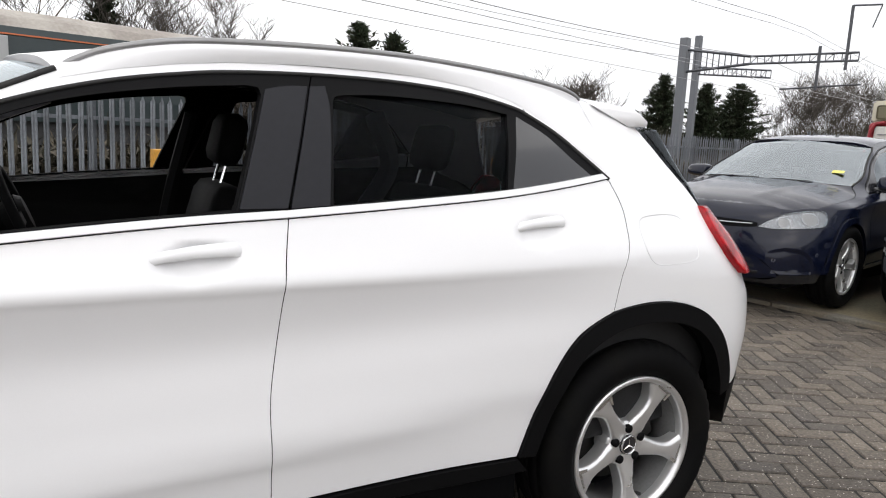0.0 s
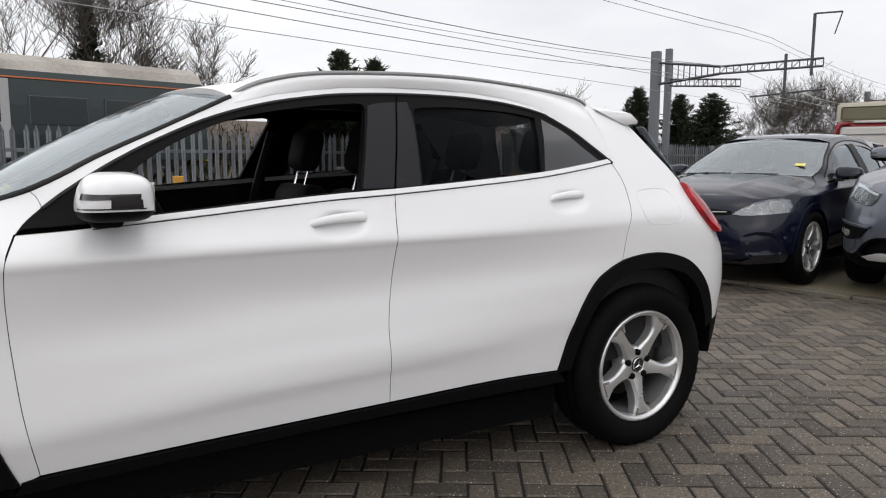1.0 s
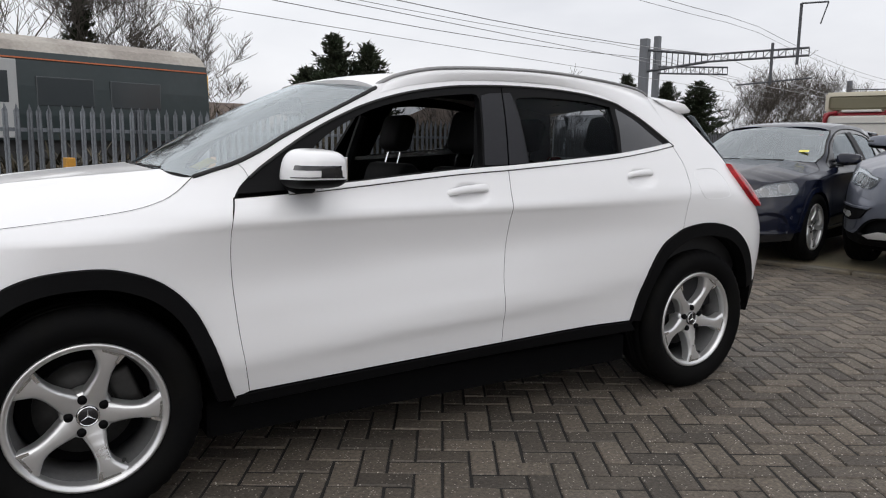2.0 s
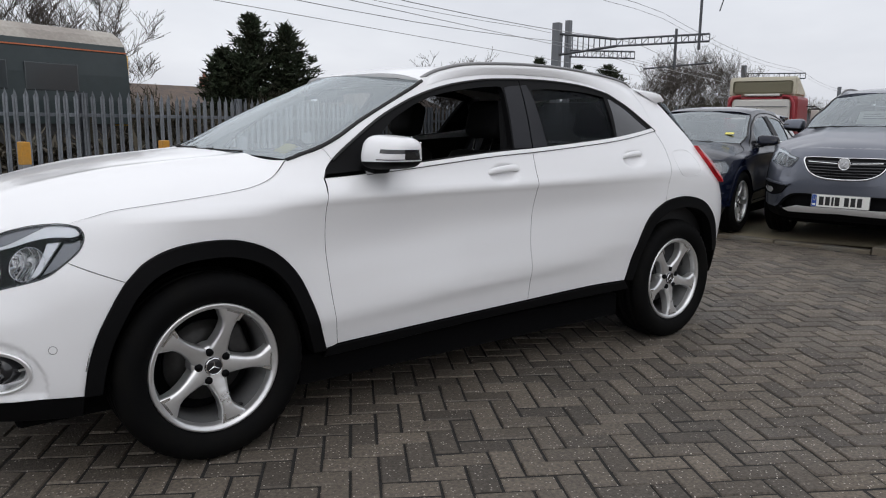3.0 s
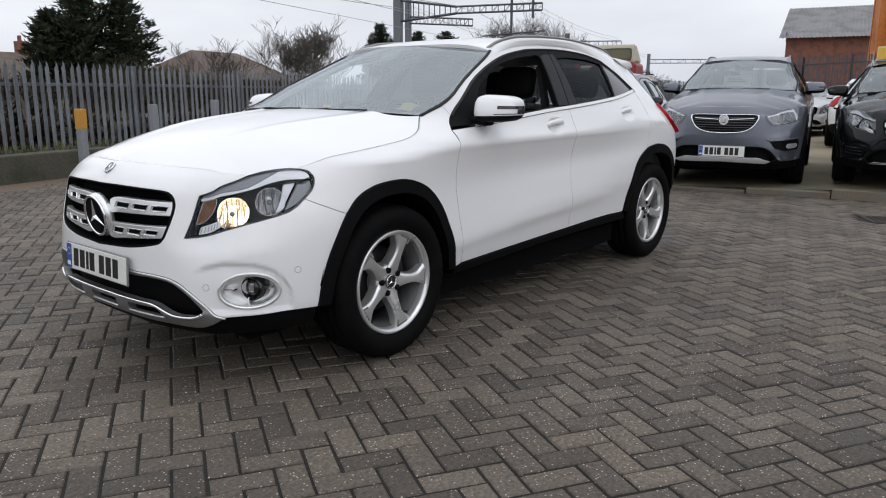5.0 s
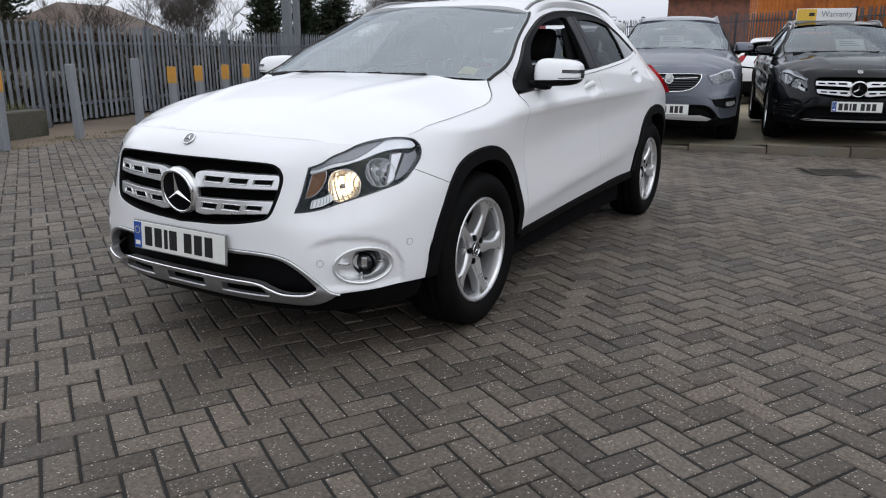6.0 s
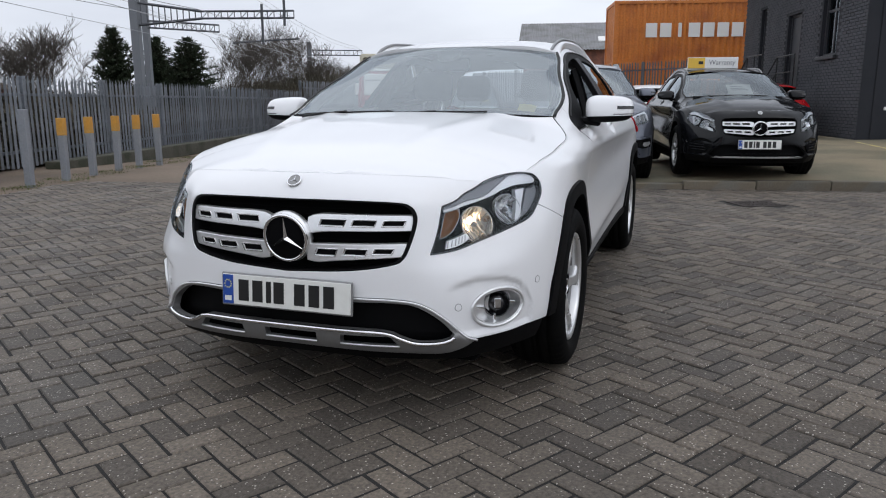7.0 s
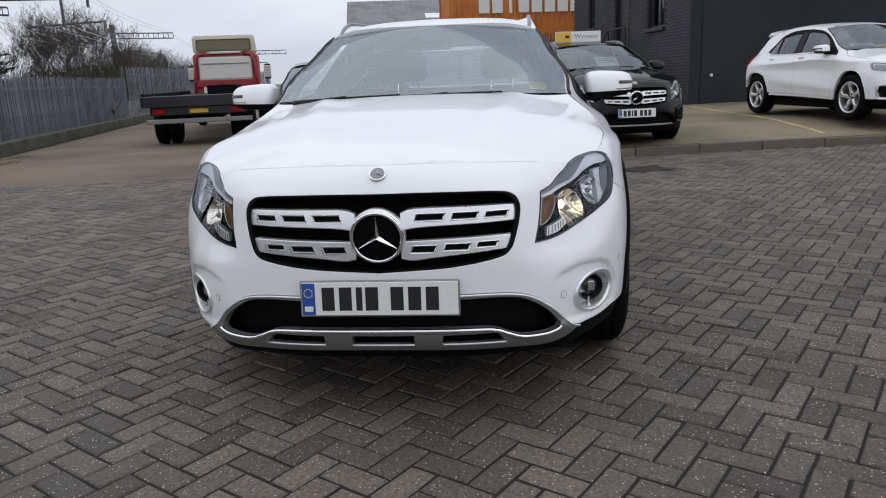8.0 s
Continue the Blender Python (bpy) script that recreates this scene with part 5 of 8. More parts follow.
def wheel(parent, x, y, side, R=0.345, rim=0.2286, width=0.225, style="five", deg=0.0, star=True, prefix=""):
    """A road wheel, its outer face towards side (-1: towards -y). Parts: tyre, rim, spokes, hub."""
    o = pose(x, y, R, 0, 0, 0) @ Matrix.Diagonal((1, -side, 1, 1))      # local -y is the outer face
    w = new("wheel")
    w.parent = parent
    w.matrix_local = o
    face = -width * 0.5

    def add(nm, bm, m, label="", smooth=True):
        bmesh.ops.recalc_face_normals(bm, faces=bm.faces)
        ob = part(nm, bm, m, w, label, smooth)
        return ob

    bm = bmesh.new()
    h = width / 2
    prof = [(rim + 0.004, h * 0.80), (rim + 0.012, h * 0.93), (rim + 0.035, h * 1.05), ((R + rim) / 2 + 0.008, h * 1.10), (R - 0.030, h * 1.02), (R - 0.010, h * 0.90), (R - 0.002, h * 0.72)]
    tread = []
    for k, yy in enumerate((0.55, 0.50, 0.46, 0.12, 0.08, 0.04)):
        tread.append((R if k not in (1, 4) else R - 0.009, h * yy))
    half = prof + tread
    full = half + [(r, -q) for r, q in half[::-1]]
    rings = lathe(bm, full, 144)
    for r_, (rad, yy) in zip(rings, full):
        if R - 0.012 < rad < R - 0.001 and abs(yy) > h * 0.68:
            for k_, v_ in enumerate(r_):
                if k_ % 3 == 0:
                    v_.co.x *= (rad - 0.004) / rad
                    v_.co.z *= (rad - 0.004) / rad
    add("tyre", bm, M_tyre, "black tyre with raised tread blocks")
    bm = bmesh.new()
    lathe(bm, [(rim + 0.006, -h * 0.80), (rim + 0.008, -h * 0.88), (rim + 0.004, -h * 0.94), (rim - 0.002, -h * 0.94), (rim - 0.012, -h * 0.88), (rim - 0.015, -h * 0.80), (rim - 0.018, -h * 0.60)], 64)
    add("rim", bm, M_alloy, "silver alloy rim")
    bm = bmesh.new()
    lathe(bm, [(rim - 0.018, -h * 0.60), (rim - 0.030, -h * 0.2), (rim - 0.028, h * 0.75), (rim + 0.004, h * 0.80)], 64)
    add("rim_barrel", bm, M_barrel)
    bm = bmesh.new()
    lathe(bm, [(0.055, 0.02), (0.150, 0.02), (0.150, 0.041), (0.055, 0.041)], 40)
    add("brake_disc", bm, M_iron_disc)
    bm = bmesh.new()
    box(bm, 0.085, 0.165, -0.005, 0.06, -0.075, 0.075, Matrix.Rotation(radians(-20), 4, "Y"), bevel=0.015)
    add("caliper", bm, M_iron_disc)
    bm = bmesh.new()
    lathe(bm, [(0.0, 0.055), (rim - 0.04, 0.055), (rim - 0.03, 0.07)], 40)
    add("back_plate", bm, M_dark)
    n = 5
    for k in range(n):
        bm = bmesh.new()
        if style == "five":
            left = [(-.042, .030), (-.034, .070), (-.026, .105), (-.0225, .138), (-.027, .165), (-.046, .191), (-.066, .215)]
            right = [(.042, .030), (.034, .070), (.026, .105), (.0225, .140), (.026, .170), (.035, .196), (.044, .220)]
        else:
            left = [(-.030, .03), (-.026, .08), (-.036, .15), (-.050, .219)]
            right = [(.030, .03), (.026, .08), (.036, .15), (.050, .219)]
        sc = rim / 0.2286
        lf, rt = catmull(left, 5) * sc, catmull(right, 5) * sc
        kk = 24
        lf = lf[np.linspace(0, len(lf) - 1, kk).round().astype(int)]
        rt = rt[np.linspace(0, len(rt) - 1, kk).round().astype(int)]
        rows = []
        for i in range(kk):
            f = i / (kk - 1)
            yo = -h * (0.62 + 0.20 * math.sin(min(f * 1.15, 1) * math.pi / 2))        # face rises to the rim
            a, b = lf[i], rt[i]
            tw = -0.006 * f * f * sc
            pts = []
            for u, dy in ((0.0, 0.060), (0.0, 0.016), (0.02, 0.010), (0.15, 0.001), (0.22, 0.0), (0.50, -0.001), (0.78, 0.0), (0.85, 0.001), (0.98, 0.010), (1.0, 0.016), (1.0, 0.060)):
                q = a + (b - a) * u
                pts.append(bm.verts.new((q[0] + tw, yo + dy * (1 - 0.35 * f * f), q[1])))
            rows.append(pts)
        for p, q in zip(rows, rows[1:]):
            for j in range(len(p) - 1):
                bm.faces.new((p[j], q[j], q[j + 1], p[j + 1]))
        bmesh.ops.rotate(bm, verts=bm.verts, cent=(0, 0, 0), matrix=Matrix.Rotation(radians(deg + 360 / n * k), 3, "Y"))
        add("spoke", bm, M_alloy)
        if style == "five":
            bm = bmesh.new()
            v = [bm.verts.new(p) for p in ((-.034 * sc, -h * .853, .213 * sc), (.036 * sc, -h * .853, .213 * sc), (.024 * sc, -h * .843, .180 * sc), (.015 * sc, -h * .843, .182 * sc), (.020 * sc, -h * .851, .204 * sc), (-.032 * sc, -h * .851, .206 * sc))]
            bm.faces.new(v)
            bmesh.ops.solidify(bm, geom=bm.faces[:], thickness=0.002)
            bmesh.ops.rotate(bm, verts=bm.verts, cent=(0, 0, 0), matrix=Matrix.Rotation(radians(deg + 360 / n * k), 3, "Y"))
            add("spoke_tip", bm, M_alloy_bright, "machined bright spoke tip", smooth=False)
    bm = bmesh.new()
    lathe(bm, [(0.0, -h * 0.64), (0.033, -h * 0.64), (0.036, -h * 0.60), (0.072, -h * 0.56), (0.078, -h * 0.46), (0.078, 0.0)], 40)
    add("hub", bm, M_alloy)
    bm = bmesh.new()
    lathe(bm, [(0.0, -h * 0.70), (0.028, -h * 0.695), (0.0335, -h * 0.67), (0.0335, -h * 0.62)], 32)
    cap = add("hub_cap", bm, M_gloss_black)
    if star:
        bm = bmesh.new()
        three_point(bm, 0.024, -h * 0.70 - 0.001, 0.003)
        ring(bm, 0.0295, 0.0028, -h * 0.695)
        bmesh.ops.recalc_face_normals(bm, faces=bm.faces)
        part("emblem", bm, M_chrome, cap)
    for k in range(n):
        a = radians(deg + 36 + 72 * k)
        bm = bmesh.new()
        lathe(bm, [(0.0, -0.004), (0.006, -0.004), (0.0080, -0.001), (0.0135, -0.002), (0.0140, 0.01)], 14, pose(0.054 * math.sin(a), -h * 0.675, 0.054 * math.cos(a)))
        add("wheel_bolt", bm, M_clad)
    a = radians(deg + 128)
    bm = bmesh.new()
    tube(bm, [(0.195 * math.sin(a), -h * 0.5, 0.195 * math.cos(a)), (0.185 * math.sin(a), -h * 0.75, 0.185 * math.cos(a))], 0.006, 8)
    add("valve", bm, M_rubber)
    return w


def ring(bm, R, r, y, n=40):
    tube(bm, [(R * math.cos(t), y, R * math.sin(t)) for t in (2 * math.pi * i / n for i in range(n))], r, 8, closed=True)


def three_point(bm, R, y, t):
    """A raised three-armed badge shape facing -y."""
    c = bm.verts.new((0, y - t, 0))
    rim_ = []
    for k in range(6):
        a = math.pi / 2 + k * math.pi / 3
        r = R if k % 2 == 0 else R * 0.13
        rim_.append(bm.verts.new((r * math.cos(a), y, r * math.sin(a))))
    for k in range(6):
        bm.faces.new((c, rim_[k], rim_[(k + 1) % 6]))


def plate(parent, m, blue=True, bars=True, yellow=False):
    """A number plate on m (local x to the right as read, y up, z out); the characters are plain bars."""
    g = new("number_plate")
    g.parent = parent
    g.matrix_local = m
    bm = bmesh.new()
    box(bm, -0.266, 0.266, -0.061, 0.061, -0.010, -0.001, bevel=0.004)
    part("plate_holder", bm, M_satin_dark, g)
    bm = bmesh.new()
    box(bm, -0.26, 0.26, -0.0555, 0.0555, -0.002, 0.003, bevel=0.002)
    part("plate_board", bm, M_plate, g, "white number plate board")
    if blue:
        bm = bmesh.new()
        box(bm, -0.258, -0.214, -0.0535, 0.0535, 0.003, 0.0042)
        band = part("blue_band", bm, M_plate_blue, g, "blue band")
        bm = bmesh.new(); box(bm, -0.250, -0.222, -0.042, -0.024, 0.0042, 0.005); part("band_mark", bm, M_plate, band)
        for k in range(10):
            bm = bmesh.new(); a_ = k * math.pi / 5; box(bm, -.238 + .014 * math.cos(a_), -.234 + .014 * math.cos(a_), .018 + .014 * math.sin(a_), .022 + .014 * math.sin(a_), .0042, .005); part("band_dot", bm, M_card, band)
    xs = (-0.170, -0.112, -0.066, -0.024, 0.060, 0.118, 0.176)
    for i, x in enumerate(xs):
        bm = bmesh.new()
        w = 0.010 if i == 2 else 0.021
        box(bm, x - w, x + w, -0.039, 0.039, 0.003, 0.0045)
        part("character_bar", bm, M_plate_black, g)
    return g


# ---------------------------------------------------------------- the white crossover (also used, in black, for its neighbour)
SKIN = Wrap(PLAN, STATIONS)
E_DOOR_F = [(1.971, .998), (1.946, .93), (1.940, .846), (1.943, .743), (1.951, .64), (1.964, .518), (1.993, .345)]
E_B = [(3.041, .378), (3.034, .523), (3.031, .652), (3.049, .798), (3.058, .905), (3.064, .967), (3.085, 1.085)]
E_BELT_F = [(3.085, 1.085), (2.862, 1.072), (2.64, 1.054), (2.38, 1.030), (2.131, 1.008), (1.971, .998)]
E_BELT_R = [(3.085, 1.085), (3.372, 1.106), (3.671, 1.131), (3.872, 1.155), (4.116, 1.189)]
E_RDOOR_R = [(4.116, 1.189), (4.131, 1.109), (4.122, 1.047), (4.101, .985), (4.072, .915), (4.049, .805)]
E_RARCH = [(3.751, .39), (3.793, .527), (3.85, .645), (3.929, .742), (4.049, .805), (4.18, .824), (4.31, .815), (4.429, .776), (4.525, .694), (4.596, .576), (4.627, .487)]
E_FARCH = [(1.064, .326), (1.083, .426), (1.116, .528), (1.17, .632), (1.208, .692), (1.275, .753), (1.371, .792), (1.497, .805), (1.606, .794), (1.724, .745), (1.813, .657), (1.87, .540), (1.915, .405), (1.945, .324)]
E_HOOD_SIDE = [(1.037, .877), (1.124, .899), (1.22, .918), (1.473, .943), (1.637, .964), (1.736, .988), (1.801, 1.018), (1.868, 1.068)]
E_HOOD_FRONT = [(0, .888), (.292, .885), (.513, .877), (.66, .868), (.821, .855)]
E_LAMP_TOP = [(.821, .855), (.902, .871), (.987, .879), (1.037, .877)]
E_LAMP_OUT = [(1.037, .877), (1.075, .867), (1.091, .838), (1.075, .797), (1.036, .762)]
E_LAMP_LOW = [(1.036, .762), (.984, .724), (.925, .702), (.787, .669), (.68, .641), (.60, .625), (.528, .618)]
E_LAMP_IN = [(.528, .618), (.553, .69), (.574, .781)]
E_LAMP_UP = [(.574, .781), (.69, .812), (.821, .855)]
E_WS = [(1.868, 1.068), (1.93, 1.090), (2.005, 1.116), (2.10, 1.162), (2.19, 1.211), (2.36, 1.290), (2.48, 1.347), (2.60, 1.405)]
E_ROOF = [(2.60, 1.405), (2.78, 1.448), (3.0, 1.472), (3.25, 1.484), (3.5, 1.484), (3.8, 1.472), (4.1, 1.442), (4.38, 1.394)]
E_DLO = [(2.040, 1.066), (2.101, 1.113), (2.195, 1.174), (2.297, 1.231), (2.401, 1.281), (2.509, 1.327), (2.624, 1.364), (2.743, 1.393), (2.866, 1.414), (2.995, 1.430), (3.207, 1.441), (3.405, 1.442),
         (3.545, 1.436), (3.687, 1.422), (3.829, 1.392), (3.884, 1.368), (3.96, 1.322), (4.026, 1.266), (4.07, 1.228), (4.116, 1.189)]
E_SEAM_A = [(2.005, 1.116), (2.027, 1.095), (2.040, 1.066)]
E_SAIL = [(2.040, 1.066), (2.000, 1.032), (1.971, .998)]
E_TRIM_TOP = [(.70, .314), (.651, .335), (.569, .408), (.493, .452), (.401, .467), (.262, .469), (0, .470)]
E_LOW = [(1.064, .326), (.953, .325), (.839, .318), (.70, .314)]
GRILLE_HALF = [(0, .802), (.207, .802), (.402, .797), (.459, .785), (.482, .754), (.480, .714), (.460, .652), (.436, .606), (.391, .584), (.234, .560), (0, .546)]
LAMP = chain(E_LAMP_TOP, E_LAMP_OUT, E_LAMP_LOW, E_LAMP_IN, E_LAMP_UP)

e3 = lambda r: SKIN.at(*np.array(r, float).T)
_edge = np.concatenate([e3(run(E_HOOD_FRONT)), e3(run(E_LAMP_TOP))[1:], e3(run(E_HOOD_SIDE))[1:]])
_edge = _edge[np.argsort(_edge[:, 0])]
_hood_c = pchip((-2.12, -2.094, -2.0, -1.9, -1.777, -1.5, -1.2, -1.0, -.9), (.870, .888, .932, .962, .992, 1.042, 1.077, 1.094, 1.099))


def _hood(x, y):
    ye, ze = np.interp(x, _edge[:, 0], _edge[:, 1]), np.interp(x, _edge[:, 0], _edge[:, 2])
    r = np.clip(np.abs(y) / np.maximum(ye, 0.02), 0, 1.15)
    zc = _hood_c(x)
    z = zc + (ze - zc) * r ** 2.7
    ridge = 0.30 + 0.16 * np.clip((x + 2.0) / 1.0, 0, 1)
    z = z + 0.012 * np.exp(-((np.abs(y) - ridge) / 0.060) ** 2) * np.clip(1 - r ** 3, 0, 1) * np.clip((x + 2.05) / 0.5, 0, 1)
    return np.stack([x, y, z], -1)


HOOD = Patch(_hood)
_roof = e3(run(E_ROOF))
_roof_c = pchip((-.40, -.2, 0, .3, .7, 1.1, 1.4, 1.62), (1.437, 1.478, 1.500, 1.518, 1.520, 1.500, 1.468, 1.428))


def _roof_f(x, y):
    ye, ze = np.interp(x, _roof[:, 0], _roof[:, 1]), np.interp(x, _roof[:, 0], _roof[:, 2])
    zc = _roof_c(x)
    r = np.clip(np.abs(y) / ye, 0, 1.1)
    return np.stack([x, y, zc + (ze - zc) * (0.45 * r ** 2 + 0.55 * r ** 5)], -1)


ROOF = Patch(_roof_f)


_pillar = e3(run(E_WS))


def _screen(u, v):
    b = np.stack([-1.062 + .085 * u ** 2, .705 * u, 1.082 - .006 * u ** 2], -1)
    t = np.stack([-.372 + .128 * u ** 2, .545 * u, 1.440 - .034 * u ** 2], -1)
    p = b * (1 - v)[..., None] + t * v[..., None]
    p[..., 2] += 0.020 * 4 * v * (1 - v)
    # the glass curves out to meet the pillars
    xe, ye, ze = -.977 + .733 * v, .705 - .160 * v, 1.076 + .330 * v + .08 * v * (1 - v)
    ty, tz = np.interp(xe, _pillar[:, 0], _pillar[:, 1]), np.interp(xe, _pillar[:, 0], _pillar[:, 2])
    k = np.abs(u) ** 4
    p[..., 1] += np.sign(u) * k * (ty - .002 - ye)
    p[..., 2] += k * (tz - .002 - ze)
    return p


SCREEN = Patch(_screen)
NOSE = Matrix(((0, 0, -1, 0), (-1, 0, 0, 0), (0, 1, 0, 0), (0, 0, 0, 1)))      # local x: as read from the front, y: up, z: forward


def offset_to(loop, c, f):
    l = np.array(loop, float)
    return c + (l - c) * f


def seat(parent, x, y, name="front_seat"):
    g = new(name)
    g.parent = parent
    g.matrix_local = pose(x, y, 0)
    bm = bmesh.new()
    box(bm, -0.28, 0.22, -0.25, 0.25, 0.38, 0.58, bevel=0.06)
    part("cushion", bm, M_seat, g, smooth=True)
    bm = bmesh.new()
    box(bm, -0.06, 0.07, -0.25, 0.25, 0.0, 0.60, pose(0.20, 0, 0.50, 0, 16, 0), bevel=0.055)
    part("backrest", bm, M_seat, g, smooth=True)
    bm = bmesh.new()
    box(bm, -0.05, 0.05, -0.135, 0.135, 0.66, 0.86, pose(0.20, 0, 0.50, 0, 14, 0), bevel=0.045)
    part("headrest", bm, M_seat, g, smooth=True)
    for o in (-0.07, 0.07):
        bm = bmesh.new()
        tube(bm, [(0.345, o, 1.06), (0.385, o, 1.20)], 0.006, 8)
        part("headrest_post", bm, M_chrome, g)
    return g


def crossover(m, label, body, lit=True, stickers=True):
    """The crossover with its nose towards local -x, standing on local z = 0."""
    car = tagged(empty("car", m), label, "car")

    def p(*a, **k):
        return skin(*a, **k)

    # ---- painted panels
    for side in (-1, 1):
        p("front_wing", SKIN, chain(E_HOOD_SIDE, E_WS[:3], E_SEAM_A, E_SAIL, E_DOOR_F, [(1.993, .345), (1.945, .324)], E_FARCH[::-1][:10], [(1.208, .692), (1.036, .762)], E_LAMP_OUT[::-1]), body, car, side)
        door = p("front_door", SKIN, chain(E_DOOR_F, [(1.993, .345), (2.405, .359), (3.041, .378)], E_B, E_BELT_F), body, car, side, grid=0.016)
        rdoor = p("rear_door", SKIN, chain([(3.751, .39), (3.479, .392), (3.041, .378)], E_B, E_BELT_R, E_RDOOR_R, E_RARCH[:5][::-1]), body, car, side, grid=0.016)
        p("body_side", SKIN, chain(E_DLO, E_RDOOR_R, E_RARCH[4:], [(4.627, .487), (4.68, .495), (4.74, .508), (4.80, .522)], [(4.80, .522), (4.79, .7), (4.74, .865)], [(4.74, .865), (4.615, .900)],
                                   [(4.615, .900), (4.575, .945), (4.548, 1.024), (4.566, 1.097)], [(4.566, 1.097), (4.50, 1.20), (4.43, 1.31), (4.38, 1.394)], E_ROOF[::-1], E_WS[2:][::-1], E_SEAM_A), body, car, side)
        p("rear_bumper", SKIN, chain([(4.80, .522), (5.2, .53), (5.62, .53)], [(5.62, .53), (5.62, .80)], [(5.62, .80), (5.2, .80), (4.76, .83)], [(4.76, .83), (4.80, .65), (4.80, .522)]), body, car, side)
        p("tailgate", SKIN, chain([(4.75, .87), (5.2, .83), (5.655, .82)], [(5.655, .82), (5.655, 1.08)], [(5.655, 1.08), (5.2, 1.08), (4.74, 1.09)], [(4.74, 1.09), (4.75, .87)]), body, car, side)
        p("rear_glass", SKIN, chain([(4.58, 1.105), (5.1, 1.095), (5.655, 1.09)], [(5.655, 1.09), (5.655, 1.37)], [(5.655, 1.37), (5.0, 1.37), (4.45, 1.345)], [(4.45, 1.345), (4.52, 1.22), (4.58, 1.105)]), M_tint, car, side, depth=0.006)
        p("tail_lamp", SKIN, chain([(4.610, .895), (4.560, .945), (4.532, 1.024), (4.555, 1.097)], [(4.555, 1.097), (4.66, 1.095), (4.74, 1.08)], [(4.74, 1.08), (4.79, .99), (4.74, .885)], [(4.74, .885), (4.610, .895)]), M_red_lens, car, side, out=0.030, depth=0.05, label="glossy red tail lamp", round_=0.006)
        # ---- black plastic
        fa = run(E_FARCH)
        c = np.array((1.494, .345))
        p("front_arch_trim", SKIN, np.concatenate([fa, offset_to(fa, c, 0.87)[::-1]]), M_clad, car, side, out=0.012, depth=0.05, grid=0.04)
        ra = run(E_RARCH)
        c = np.array((4.196, .345))
        p("rear_arch_trim", SKIN, np.concatenate([ra, offset_to(ra, c, 0.87)[::-1]]), M_clad, car, side, out=0.012, depth=0.05, grid=0.04)
        p("sill", SKIN, chain([(1.945, .324), (1.993, .340), (2.405, .354), (3.041, .373), (3.479, .387), (3.751, .385)], [(3.751, .385), (3.79, .340)], [(3.79, .340), (2.8, .328), (1.93, .298)], [(1.93, .298), (1.945, .324)]), M_clad, car, side, out=0.010, depth=0.10, grid=0.05)
        p("rear_valance", SKIN, chain([(4.632, .482), (4.70, .497), (4.80, .520), (5.2, .528), (5.62, .528)], [(5.62, .528), (5.62, .25)], [(5.62, .25), (5.1, .27), (4.76, .315)], [(4.76, .315), (4.66, .39), (4.632, .482)]), M_clad, car, side, out=0.003, depth=0.06, grid=0.05)
        p("front_valance", SKIN, chain(E_LOW, [(.70, .314), (.639, .278), (.559, .259), (.422, .262), (.227, .266), (0, .268)], [(0, .268), (0, .225)], [(0, .225), (.6, .225), (1.05, .245)], [(1.05, .245), (1.064, .326)]), M_clad, car, side, out=-0.012, depth=0.12, grid=0.05)
        # ---- window surround, openings, strip
        w_f = chain([(2.165, 1.030), (2.205, 1.085), (2.27, 1.158), (2.355, 1.220), (2.461, 1.276), (2.562, 1.317), (2.69, 1.350), (2.869, 1.379), (3.035, 1.396)], [(3.035, 1.396), (3.060, 1.391), (3.064, 1.372)], [(3.064, 1.372), (2.962, 1.098)], [(2.962, 1.098), (2.642, 1.073), (2.382, 1.047), (2.165, 1.030)])
        w_r = chain([(3.200, 1.110), (3.249, 1.352)], [(3.249, 1.352), (3.262, 1.380), (3.29, 1.388)], [(3.29, 1.388), (3.428, 1.395), (3.657, 1.386), (3.800, 1.366)], [(3.800, 1.366), (3.718, 1.149)], [(3.718, 1.149), (3.375, 1.124), (3.200, 1.110)])
        w_q = chain([(3.832, 1.362), (3.917, 1.312), (3.987, 1.245), (4.048, 1.194)], [(4.048, 1.194), (3.877, 1.171), (3.738, 1.152)], [(3.738, 1.152), (3.832, 1.362)])
        dlo = np.array(E_DLO)
        top_f, top_r = E_DLO[:11] + [(3.210, 1.441)], [(3.214, 1.441)] + E_DLO[11:]
        lift = lambda r, d: [(a, b + d) for a, b in r]
        p("front_window_frame", SKIN, chain(E_SAIL[::-1], top_f, [(3.210, 1.441), (3.088, 1.100)], lift(E_BELT_F, .014)), M_clad, car, side, holes=(w_f,), out=0.004, depth=0.035, grid=0.03, gap=0.001)
        p("rear_window_frame", SKIN, chain(top_r, lift(E_BELT_R, .014)[::-1], [(3.092, 1.100), (3.214, 1.441)]), M_clad, car, side, holes=(w_r, w_q), out=0.004, depth=0.035, grid=0.03, gap=0.001)
        p("pillar_cover", SKIN, chain([(2.972, 1.104), (3.078, 1.388)], [(3.078, 1.388), (3.13, 1.400), (3.190, 1.404)], [(3.190, 1.404), (3.084, 1.106)], [(3.084, 1.106), (2.972, 1.104)]), M_pillar, car, side, out=0.008, depth=0.006, grid=0.04, gap=0.0, label="dark grey pillar cover")
